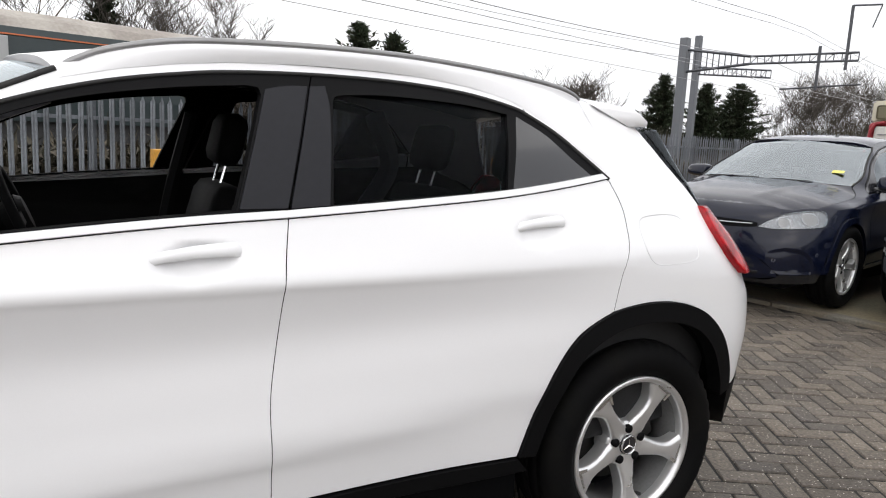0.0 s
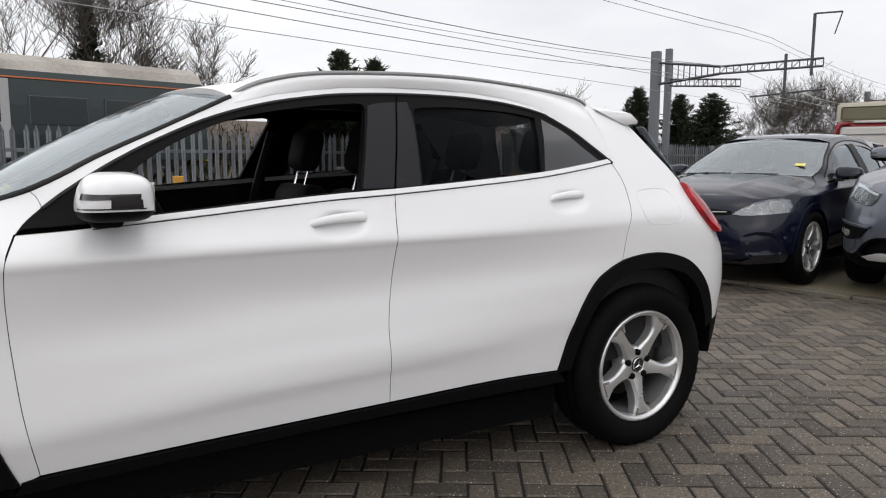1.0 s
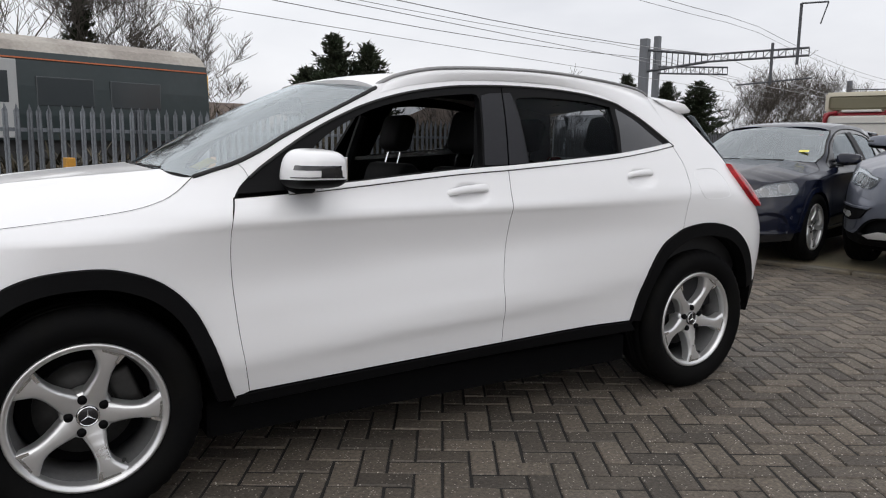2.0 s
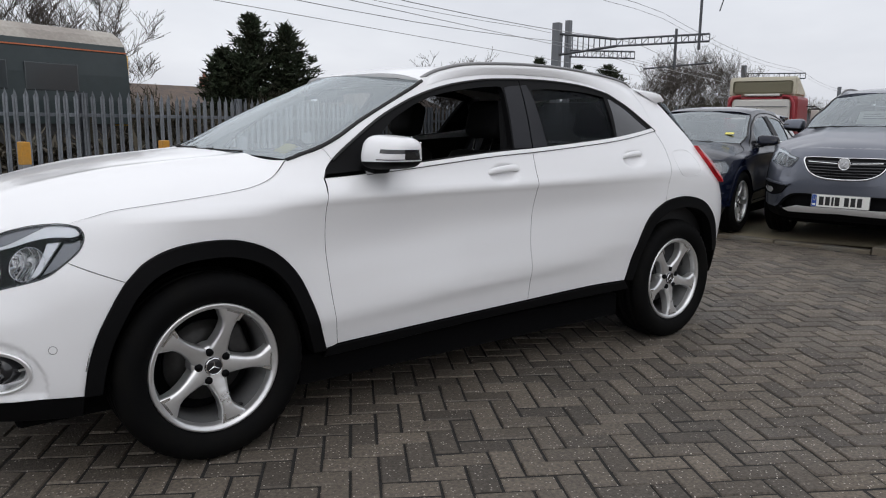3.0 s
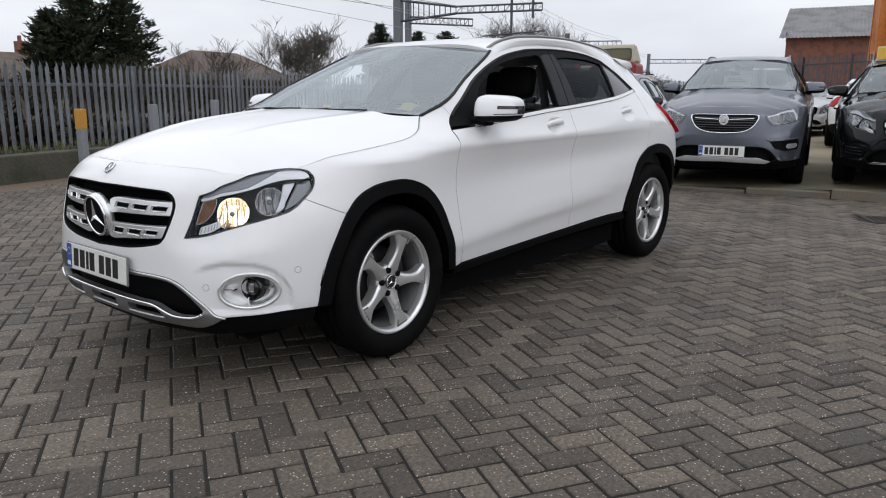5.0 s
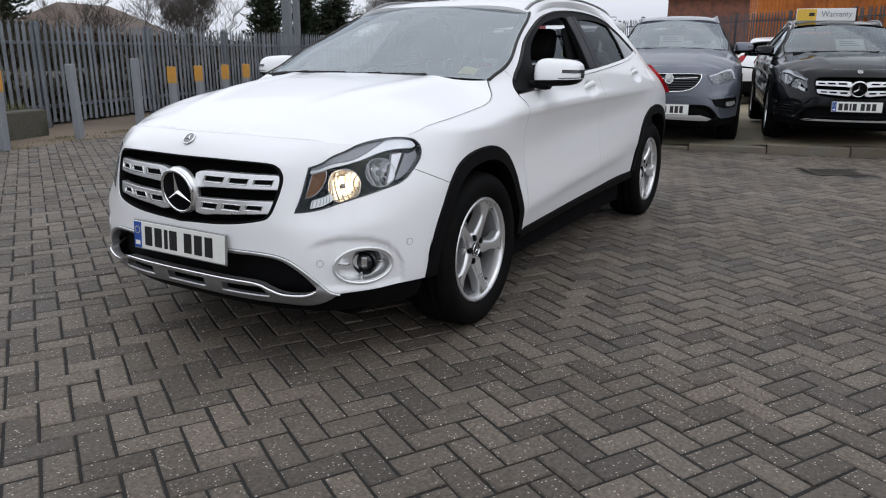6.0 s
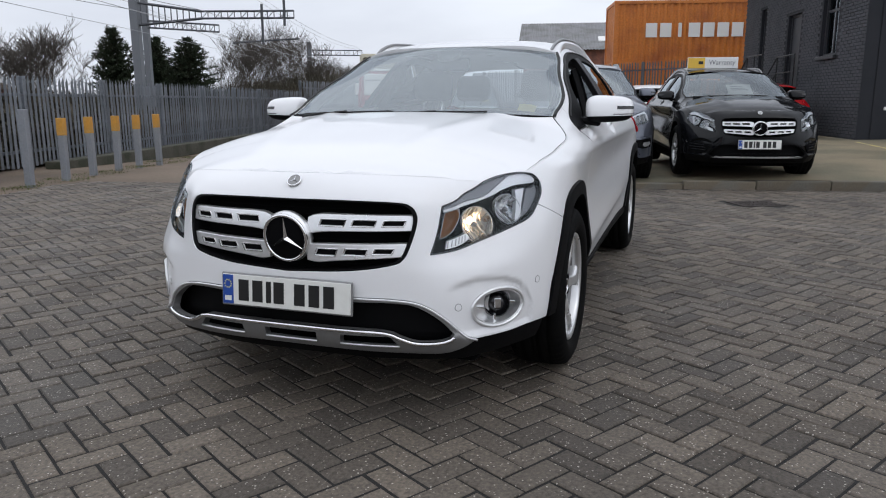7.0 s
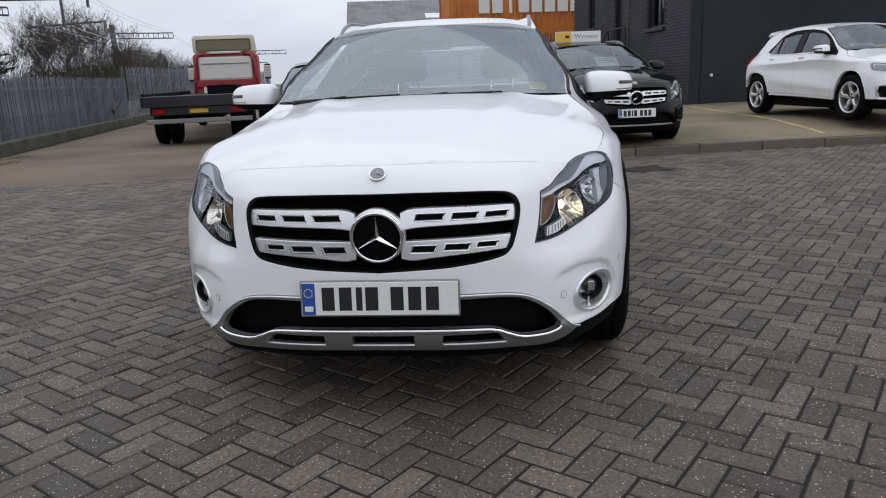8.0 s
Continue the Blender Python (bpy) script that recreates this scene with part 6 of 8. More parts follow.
        p("pillar_cover", SKIN, chain([(3.094, 1.106), (3.200, 1.404)], [(3.200, 1.404), (3.240, 1.408)], [(3.240, 1.408), (3.236, 1.33), (3.190, 1.112)], [(3.190, 1.112), (3.094, 1.106)]), M_pillar, car, side, out=0.008, depth=0.006, grid=0.04, gap=0.0, label="dark grey pillar cover")
        p("rear_window", SKIN, w_r, M_tint, car, side, out=-0.006, gap=-0.003, depth=0.0, label="dark tinted rear window")
        p("quarter_window", SKIN, w_q, M_gloss_black, car, side, out=0.003, gap=-0.001, depth=0.0, label="dark fixed quarter glass")
        for nm, q in (("seal", run(E_DLO)), ):
            bm = bmesh.new()
            pts = SKIN.at(q[:, 0], q[:, 1] - 0.004, 0.004) * (1, side, 1)
            tube(bm, pts, 0.0065, 6)
            part("window_seal", bm, M_rubber, car, smooth=True)
        for nm, q, sh in (("chrome_strip", E_BELT_F, 0.0), ("chrome_strip", E_BELT_R, 0.0)):
            q = run(q)
            if nm == "chrome_strip" and q[-1][0] < 2:
                q = q[q[:, 0] > 2.14]
            p(nm, SKIN, np.concatenate([q + (0, .001), (q + (0, .015))[::-1]]), M_strip, car, side, out=0.009, depth=0.008, gap=0.0, grid=0.05, label="bright belt strip")
            # shaded seam under the strip, drawn as a thin near-black line
            bm = bmesh.new(); tube(bm, SKIN.at(q[:, 0], q[:, 1] - .0035, .0012) * (1, side, 1), .0013, 4); part("strip_gap", bm, M_dark, car)
        # ---- door handles
        for d, (sa, za, sb, zb) in ((door, (2.750, .984, 2.988, 1.004)), (rdoor, (3.700, 1.034, 3.912, 1.053))):
            bm = bmesh.new()
            k = 17
            rows = []
            for i in range(k):
                f = i / (k - 1)
                s, z = sa + (sb - sa) * f, za + (zb - za) * f + 0.006 * math.sin(f * math.pi)
                arch = math.sin(min(1, min(f, 1 - f) * 5.0) * math.pi / 2)
                outp, hh = 0.002 + 0.026 * arch, (0.0135 + 0.008 * f) * (0.55 + 0.45 * min(1, min(f, 1 - f) * 10))
                c, nrm = SKIN.at(s, z + .062, 0.0) - (0, 0, .062), SKIN.normal(np.array(s), np.array(z + .062))
                up = np.array((0, 0, 1.0)) - nrm * nrm[2]
                rows.append([bm.verts.new((c + nrm * (outp + 0.010 * math.cos(t)) + up * hh * math.sin(t)) * (1, side, 1)) for t in (2 * math.pi * j / 12 for j in range(12))])
            for a, b in zip(rows, rows[1:]):
                for j in range(12):
                    bm.faces.new((a[j], a[(j + 1) % 12], b[(j + 1) % 12], b[j]))
            bm.faces.new(rows[0]); bm.faces.new(rows[-1][::-1])
            bmesh.ops.recalc_face_normals(bm, faces=bm.faces)
            part("door_handle", bm, body, d, "body-coloured pull handle", smooth=True)
        # ---- lamps
        lamp = p("headlamp", SKIN, LAMP, M_clear, car, side, out=0.003, depth=0.01, gap=0.003, label="clear headlamp with chrome reflectors" + (", lit" if lit else ""))
        lamp.visible_shadow = False
        p("lamp_housing", SKIN, LAMP, M_dark, lamp, side, out=-0.085, depth=0.0, gap=-0.002)
        ld = dense(LAMP, .01)
        rim_in = ld + (np.array((0.0, 0.0)) - outward(ld if area(ld) > 0 else ld[::-1])[::(1 if area(ld) > 0 else -1)]) * 0.004
        p("lamp_rim", SKIN, LAMP, M_gloss_black, lamp, side, holes=(rim_in,), out=-0.001, depth=0.075, gap=0.0)

        def dish(nm, loop, depth, material, parent, rim_=-.010, label="", rings_=8, off=(0, 0)):
            """A hollow reflector whose mouth follows an outline behind the lens."""
            l = dense(np.array(loop, float), .02)
            c0 = l.mean(0)
            bm = bmesh.new()
            rows = []
            for i in range(rings_):
                f = 1 - i / rings_
                q = c0 + np.array(off) * (1 - f) + (l - c0) * f
                v = SKIN.at(q[:, 0], q[:, 1], rim_ - depth * (1 - f ** 2.0)) * (1, side, 1)
                rows.append([bm.verts.new(w) for w in v])
            for a, b in zip(rows, rows[1:]):
                for j in range(len(l)):
                    bm.faces.new((a[j], a[(j + 1) % len(l)], b[(j + 1) % len(l)], b[j]))
            bm.faces.new(rows[-1])
            bmesh.ops.recalc_face_normals(bm, faces=bm.faces)
            o = part(nm, bm, material, parent, label, smooth=False)
            bm = bmesh.new(); tube(bm, SKIN.at(l[:, 0], l[:, 1], rim_) * (1, side, 1), .0016, 5, closed=True); part("reflector_ring", bm, M_chrome, o, smooth=True)
            return o

        brow = chain([(.584, .774), (.69, .806), (.82, .848), (.89, .862), (.945, .868)], [(.945, .868), (.90, .846), (.86, .827), (.80, .806), (.726, .795), (.582, .769)], [(.582, .769), (.584, .774)])
        p("lamp_brow", SKIN, brow, M_lamp_grey, lamp, side, out=-0.010, depth=0.02, gap=0.0, label="grey upper lamp panel")
        drl = chain([(.582, .766), (.726, .791), (.80, .802), (.86, .823), (.90, .842), (.955, .868)], [(.955, .868), (1.01, .872), (1.062, .862)], [(1.062, .862), (1.072, .846), (1.05, .838)], [(1.05, .838), (.97, .836), (.90, .822), (.84, .804), (.726, .782), (.582, .759)], [(.582, .759), (.582, .766)])
        p("running_light", SKIN, drl, M_lamp_white, lamp, side, out=-0.009, depth=0.02, gap=0.0, label="bright running light band")
        slash = chain([(.962, .815), (1.005, .820)], [(1.005, .820), (.975, .775), (.945, .727)], [(.945, .727), (.918, .712)], [(.918, .712), (.945, .765), (.962, .815)])
        p("lamp_side_reflector", SKIN, slash, M_lamp_white, lamp, side, out=-0.016, depth=0.015, gap=0.0, label="bright slanting side reflector")
        tip = chain([(1.020, .815), (1.050, .817), (1.074, .826)], [(1.074, .826), (1.072, .798), (1.04, .768)], [(1.04, .768), (.985, .735), (.955, .722)], [(.955, .722), (.985, .765), (1.020, .815)])
        p("lamp_tip", SKIN, tip, M_lamp_grey, lamp, side, out=-0.020, depth=0.015, gap=0.0)
        # a lit lamp's reflector carries the bulb's warmth in its colour
        hot = M_warm_reflector if lit else M_chrome
        # inner dish: warm lamp glow painted as amber, grey when unlit
        amber = chain([(.586, .754), (.63, .763), (.672, .767)], [(.672, .767), (.668, .745), (.648, .720), (.615, .690)], [(.615, .690), (.59, .676), (.563, .668)], [(.563, .668), (.574, .71), (.586, .754)])
        dish("indicator", amber, .020, M_amber if lit else M_satin_dark, lamp, -.016, "amber-tinted inner reflector" if lit else "")
        for nm, c, rs, rz, mm_, txt in (("reflector", (.745, .7125), .070, .057, hot, "bright main reflector"), ("outer_reflector", (.900, .7535), .060, .050, M_chrome, "round chrome reflector")):
            l = ellipse(c, rs, rz, 30, .35)
            o = dish(nm, l, .062, mm_, lamp, -.014, txt, 5, (.004, .004))
            for k in range(7):
                a_ = (k - 3) * .26
                u_ = np.array([(c[0] + rs * a_ * w_, c[1] + rz * h_ * math.sqrt(1 - a_ * a_)) for h_, w_ in ((-.94, 1), (-.5, .9), (0, .85), (.5, .9), (.94, 1))])
                dep = [-.016 - .060 * (1 - ((a_ * w_) ** 2 + (h_ * h_) * (1 - a_ * a_))) for h_, w_ in ((-.94, 1), (-.5, .9), (0, .85), (.5, .9), (.94, 1))]
                bm = bmesh.new(); tube(bm, [SKIN.at(q_[0], q_[1], d_ + .004) * (1, side, 1) for q_, d_ in zip(u_, dep)], .0022, 4); part("reflector_rib", bm, M_satin if k % 2 else M_satin_dark, o)
            on = lit and nm == "reflector"
            bc = SKIN.at(c[0], c[1] + .006, -.050) * (1, side, 1)
            bm = bmesh.new(); bmesh.ops.create_uvsphere(bm, u_segments=14, v_segments=10, radius=.013, matrix=Matrix.Translation(bc)); part("bulb", bm, M_bulb if on else M_satin, o, smooth=True)
            bm = bmesh.new(); bmesh.ops.create_uvsphere(bm, u_segments=12, v_segments=8, radius=.011, matrix=Matrix.Translation(SKIN.at(c[0], c[1] - .004, -.030) * (1, side, 1))); part("bulb_shield", bm, M_satin_dark, o, smooth=True)
        comb = chain([(.592, .660), (.64, .672), (.690, .684)], [(.690, .684), (.700, .672), (.690, .661)], [(.690, .661), (.64, .644), (.585, .634)], [(.585, .634), (.588, .645), (.592, .660)])
        cm = p("lower_reflector", SKIN, comb, M_satin, lamp, side, out=-0.009, depth=0.015, gap=0.0, label="ribbed lower reflector")
        for k in range(6):
            bm = bmesh.new(); a_ = SKIN.at(np.array((.598 + k * .017, .592 + k * .017)), np.array((.660 + k * .004, .637 + k * .004)), -.008) * (1, side, 1); tube(bm, a_, .0018, 4); part("reflector_rib", bm, M_satin_dark, cm)
        # ---- fog lamp
        fc = (.797, .417)
        bowl = p("fog_lamp", SKIN, ellipse(fc, .112, .066), M_satin, car, side, out=-0.045, depth=0.0, gap=0, label="round fog lamp in a satin silver bowl")
        p("bowl_wall", SKIN, ellipse(fc, .117, .070), M_satin, bowl, side, holes=(ellipse(fc, .104, .060),), out=0.004, depth=0.055, gap=0.0)
        for rs, rz, r_, mm in ((.116, .069, .0065, M_satin),):
            l = ellipse(fc, rs, rz, 48)
            bm = bmesh.new(); tube(bm, SKIN.at(l[:, 0], l[:, 1], 0.004) * (1, side, 1), r_, 6, closed=True); part("fog_ring", bm, mm, bowl, smooth=True)
        c = SKIN.at(fc[0] + .012, fc[1] + .004, -0.03)
        q = Vector((0.95, 0.30 * side * -1, 0)).to_track_quat("Y", "Z").to_matrix().to_4x4()
        mm = Matrix.Translation((c[0], c[1] * side, c[2])) @ q
        bm = bmesh.new(); lathe(bm, [(.046, -.012), (.050, -.006), (.050, .05), (.040, .05), (.038, .0), (.044, -.012)], 32, mm); part("fog_bezel", bm, M_gloss_black, bowl, smooth=True)
        bm = bmesh.new(); lathe(bm, [(0.0, -.010), (.02, -.008), (.038, .002), (.038, .02)], 32, mm); part("fog_lens", bm, M_gloss_black, bowl, smooth=True)
        bm = bmesh.new(); box(bm, -.012, .012, -.014, -.008, -.018, .018, mm @ pose(.004, 0, .004), bevel=.003); part("fog_bulb_shield", bm, M_chrome, bowl)
        for dx, dz, rot in ((-.075, .004, 0), (.066, .006, 0), (-.002, -.052, 90)):
            bm = bmesh.new(); a = SKIN.at(fc[0] + dx, fc[1] + dz, -0.02)
            box(bm, -.022, .022, -.006, .02, -.004, .004, Matrix.Translation((a[0], a[1] * side, a[2])) @ q @ pose(0, 0, 0, 0, rot, 0), bevel=.002); part("bowl_fin", bm, M_chrome, bowl)
        for ss, zz in ((.628, .434), (.985, .490)):
            p("parking_sensor", SKIN, ellipse((ss, zz), .0115, .0115, 18), body, car, side, out=0.001, depth=0.004, gap=0, edge=0.004)
            l = ellipse((ss, zz), .0125, .0125, 20)
            bm = bmesh.new(); tube(bm, SKIN.at(l[:, 0], l[:, 1], 0.0) * (1, side, 1), .0014, 5, closed=True); part("sensor_ring", bm, M_satin_dark, car)
        # ---- inner skins and wells
        p("inner_side", SKIN, chain([(1.95, .30), (3.0, .30), (4.55, .40)], [(4.55, .40), (4.55, .95), (4.2, 1.14)], [(4.2, 1.14), (3.7, 1.115), (3.08, 1.08), (2.64, 1.048), (2.05, 1.01)], [(2.05, 1.01), (1.95, .98), (1.95, .30)]), M_dash, car, side, out=-0.075, depth=0.03, grid=0.06)
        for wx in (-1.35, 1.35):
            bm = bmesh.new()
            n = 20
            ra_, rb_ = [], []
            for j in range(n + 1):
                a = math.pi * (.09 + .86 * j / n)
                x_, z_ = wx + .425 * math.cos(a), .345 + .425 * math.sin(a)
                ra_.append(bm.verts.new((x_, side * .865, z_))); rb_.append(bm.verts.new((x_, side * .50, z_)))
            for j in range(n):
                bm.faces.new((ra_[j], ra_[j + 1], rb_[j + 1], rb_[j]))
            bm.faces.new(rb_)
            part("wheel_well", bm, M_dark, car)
        # ---- mirror
        mir = new("door_mirror")
        mir.parent = car
        mir.matrix_local = pose(-.640, side * .925, 1.098, 0, 0, side * -6)

        def shell(lo, hi, grow, k=30, l0=-math.pi, l1=math.pi, zs=0.0):
            bm = bmesh.new()
            rows = []
            for i in range(13):
                ph = lo + (hi - lo) * i / 12
                row = []
                for j in range(k + 1):
                    th = l0 + (l1 - l0) * j / k
                    e = lambda v, q: math.copysign(abs(v) ** q, v)
                    cx, sy = e(math.cos(ph), .5) * e(math.cos(th), .55), e(math.cos(ph), .5) * e(math.sin(th), .55)
                    z_ = e(math.sin(ph), .62)
                    x_ = .088 * cx * (1.0 - .12 * z_)
                    y_ = .118 * sy
                    if z_ > 0:
                        x_ += .010 * z_
                    row.append(bm.verts.new((x_ * grow, side * y_ * grow, (.066 * z_ * (1 - .10 * sy)) * grow + zs)))
                rows.append(row)
            for a, b in zip(rows, rows[1:]):
                for j in range(k):
                    bm.faces.new((a[j], a[j + 1], b[j + 1], b[j]))
            bmesh.ops.remove_doubles(bm, verts=bm.verts, dist=1e-5)
            bmesh.ops.recalc_face_normals(bm, faces=bm.faces)
            return bm

        part("mirror_cap", shell(-.34, math.pi / 2, 1.0), body, mir, "body-coloured mirror cap", smooth=True)
        part("mirror_base", shell(-math.pi / 2, -.36, .985), M_clad, mir, "black lower mirror shell", smooth=True)
        for z0, z1, a0, a1 in ((.00, .10, 1.30, 3.02), (-.24, -.19, 1.15, 3.10)):
            part("mirror_indicator", shell(z0, z1, 1.012, 16, a0, a1), M_gloss_black, mir, "dark indicator slot")
        part("indicator_lens", shell(-.19, .00, 1.008, 8, 1.25, 1.70), M_gloss_black, mir)
        bm = bmesh.new()
        box(bm, -.040, .045, -.085, .07, -.088, -.055, pose(-.010, side * -.115, .012, side * -8, 0, 0), bevel=.014)
        part("mirror_arm", bm, M_clad, mir, smooth=True)
        bm = bmesh.new(); box(bm, .080, .085, -.085, .085, -.035, .042, bevel=.002); part("mirror_glass", bm, M_chrome, mir)
        # ---- wheels
        wheel(car, -1.35, side * .775, side, deg=22 if side < 0 else 10)
        wheel(car, 1.35, side * .775, side, deg=33 if side < 0 else 22)
        # ---- roof rail
        bm = bmesh.new()
        rail = catmull([(-.235, .560, 1.405), (-.20, .563, 1.428), (-.13, .565, 1.458), (.0, .567, 1.488), (.15, .567, 1.503), (.42, .565, 1.514), (.70, .562, 1.512), (1.0, .555, 1.492), (1.19, .548, 1.470), (1.27, .545, 1.450), (1.30, .543, 1.432)], 4)
        rail = rail - (0, .024, 0)
        tube(bm, rail * (1, side, 1), 0.0095, 8)
        part("roof_rail", bm, M_satin_dark, car, "satin silver roof rail", smooth=True)
        bm = bmesh.new()
        rows = []
        for x_, y_, z_ in rail:
            s_ = float(SKIN.s_of(x_))
            zl = float(np.interp(s_, dlo[:, 0], dlo[:, 1])) + .022
            zl = min(zl, z_ - .004)
            foot = SKIN.at(s_, zl, .0015)
            top = np.array((x_, y_ + .010, z_ - .007))
            mid_ = (foot * (1, 1, 1) + top) / 2 + np.array((0, .008, .006)) * min(1, (z_ - zl) / .05)
            mid_[0] = x_
            rows.append([bm.verts.new((x_, side * q[1], q[2])) for q in (foot, mid_, top, np.array((x_, y_ - .010, z_ - .007)), np.array((x_, y_ - .07, z_ - .022 - .02 * (x_ > 1.1))))])
        for a, b in zip(rows, rows[1:]):
            for j in range(4):
                bm.faces.new((a[j], b[j], b[j + 1], a[j + 1]))
        bmesh.ops.recalc_face_normals(bm, faces=bm.faces)
        part("rail_base", bm, body, car, smooth=True)
        # ---- near-black beads that paint the shade into the gaps between the panels
        for line in (E_B, E_DOOR_F, E_RDOOR_R, E_HOOD_SIDE, [(1.036, .762), (1.10, .735), (1.208, .692)]):
            q = run(line) if len(line) > 2 else np.array(line)
            bm = bmesh.new(); tube(bm, SKIN.at(q[:, 0], q[:, 1], -.0045 if line is not E_HOOD_SIDE else -.006) * (1, side, 1), .0042 if line is not E_HOOD_SIDE else .003, 5); part("panel_gap", bm, M_dark, car)
        q = np.array([(4.19, .950), (4.17, 1.00), (4.185, 1.062), (4.24, 1.078), (4.35, 1.078), (4.40, 1.06), (4.415, 1.01), (4.40, .955), (4.35, .940), (4.24, .937)])
        q = catmull(q, 5, True)
        if side < 0:
            bm = bmesh.new(); tube(bm, SKIN.at(q[:, 0], q[:, 1], .0) * (1, side, 1), .0012, 4, closed=True); part("flap_gap", bm, M_satin, car)
    # ---- panels across the car
    g_loop = both(run(GRILLE_HALF))
    half = chain(E_HOOD_FRONT, E_LAMP_UP[::-1], E_LAMP_IN[::-1], E_LAMP_LOW[::-1], [(1.036, .762), (1.208, .692)], E_FARCH[:5][::-1], E_LOW, E_TRIM_TOP)
    half = np.vstack([half, [(0, .470)]])
    fogs = tuple(ellipse((q * .797, .417), .119, .072) for q in (1, -1))
    bump = p("front_bumper", SKIN, both(half), body, car, 1, holes=(g_loop, *fogs), grid=0.014)
    intake = both(run([(0, .452), (.262, .452), (.364, .454), (.456, .447), (.512, .425), (.569, .385), (.612, .338)], 6)[:].tolist() + run([(.600, .322), (.553, .312), (.477, .312), (.42, .331), (.383, .345), (.308, .351), (0, .352)], 6).tolist())
    slots = [chain([(q * .203, .328), (q * .385, .330)], [(q * .385, .330), (q * .418, .294)], [(q * .418, .294), (q * .20, .295)], [(q * .20, .295), (q * .203, .328)]) for q in (1, -1)] + [chain([(-.105, .328), (.105, .328)], [(.105, .328), (.105, .294)], [(.105, .294), (-.105, .294)], [(-.105, .294), (-.105, .328)])]
    bot = run([(.70, .314), (.639, .280), (.559, .261), (.422, .264), (.227, .268), (0, .270)])
    trim_half = np.vstack([run(E_TRIM_TOP)[::-1][:-1], bot])
    p("skid_trim", SKIN, both(trim_half), M_satin_dark, car, 1, holes=(intake, *slots), out=0.004, depth=0.03, label="satin grey lower bumper trim")
    lip = run([(.612, .330), (.596, .318), (.553, .307), (.477, .307), (.42, .326), (.383, .340), (.308, .346), (0, .347)])
    lip = np.vstack([lip, lip[::-1][:-1] * (-1, 1)])
    bm = bmesh.new(); tube(bm, SKIN.at(lip[:, 0], lip[:, 1], 0.008) * (1, 1, 1), 0.0075, 6); part("skid_chrome_edge", bm, M_chrome, car, "bright silver edge of the skid trim", smooth=True)
    for q in slots:
        bm = bmesh.new()
        k = len(q)
        q2 = dense(q, .02)
        low = q2[q2[:, 1] < .302]
        low = low[np.argsort(low[:, 0])]
        tube(bm, SKIN.at(low[:, 0], low[:, 1], 0.006), 0.004, 6); part("slot_edge", bm, M_satin, car, smooth=True)
    up = run(E_TRIM_TOP); up = np.vstack([up, up[::-1][1:] * (-1, 1)])
    bm = bmesh.new(); tube(bm, SKIN.at(up[:, 0], up[:, 1] - .004, 0.004), 0.004, 6); part("trim_upper_edge", bm, M_satin, car, smooth=True)
    p("intake_mesh", SKIN, both(np.array([(0, .47), (.5, .47), (.66, .40), (.68, .27), (0, .26)])), M_clad, car, 1, out=-0.06, depth=0.0, gap=0)
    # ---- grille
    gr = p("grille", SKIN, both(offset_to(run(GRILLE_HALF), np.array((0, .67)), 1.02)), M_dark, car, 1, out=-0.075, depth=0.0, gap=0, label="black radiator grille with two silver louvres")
    p("grille_surround", SKIN, g_loop, M_clad, gr, 1, holes=(both(offset_to(run(GRILLE_HALF), np.array((0, .674)), .972)),), out=-0.003, depth=0.07, gap=0.0)
    for k in range(12):
        z_ = .556 + k * .021
        w_ = float(np.interp(z_, (.55, .58, .61, .66, .72, .79), (.22, .37, .43, .455, .47, .42)))
        if z_ < .80:
            ss = np.linspace(-w_, w_, 40)
            bm = bmesh.new(); tube(bm, SKIN.at(ss, np.full(40, z_), -0.055), .0022, 4, cap=False); part("grille_wire", bm, M_dark, gr)
    for q in (1, -1):
        upper = chain([(q * .078, .738), (q * .11, .748), (q * .18, .751), (q * .466, .750)], [(q * .466, .750), (q * .474, .725), (q * .468, .703)], [(q * .468, .703), (q * .2, .698), (q * .11, .692), (q * .078, .685)], [(q * .078, .685), (q * .078, .738)])
        lower = chain([(q * .078, .646), (q * .11, .646), (q * .450, .655)], [(q * .450, .655), (q * .444, .63), (q * .430, .614)], [(q * .430, .614), (q * .2, .596), (q * .12, .587), (q * .078, .592)], [(q * .078, .592), (q * .078, .646)])
        for nm, l, hs in (("upper_louvre", upper, ((.118, .226, .737, .712), (.240, .340, .737, .713), (.354, .446, .736, .714))), ("lower_louvre", lower, ((.104, .196, .634, .608), (.213, .309, .637, .613), (.322, .404, .640, .619)))):
            holes = [chain([(q * (a + .010), t_), (q * b, t_)], [(q * b, t_), (q * (b - .012), b_)], [(q * (b - .012), b_), (q * a, b_)], [(q * a, b_), (q * (a + .010), t_)]) for a, b, t_, b_ in hs]
            lv = p(nm, SKIN, l, M_satin, gr, 1, holes=holes, out=-0.012, depth=0.022, gap=0.0, edge=0.01, label="satin silver louvre with three slots", round_=0.004)
            for h_ in holes:
                bm = bmesh.new(); hd = dense(h_, .02); tube(bm, SKIN.at(hd[:, 0], hd[:, 1], -0.011), .0016, 5, closed=True); part("slot_rim", bm, M_chrome, lv)
                # near-black sheet in each slot, its depth shade put into colour
                p("slot_back", SKIN, h_, M_dark, lv, 1, out=-0.017, depth=0.0, gap=-0.001)
    st = new("grille_emblem"); st.parent = gr; st.matrix_local = pose(-2.238, 0, .667, 0, 0, -90) @ pose(0, 0, 0, 8, 0, 0)
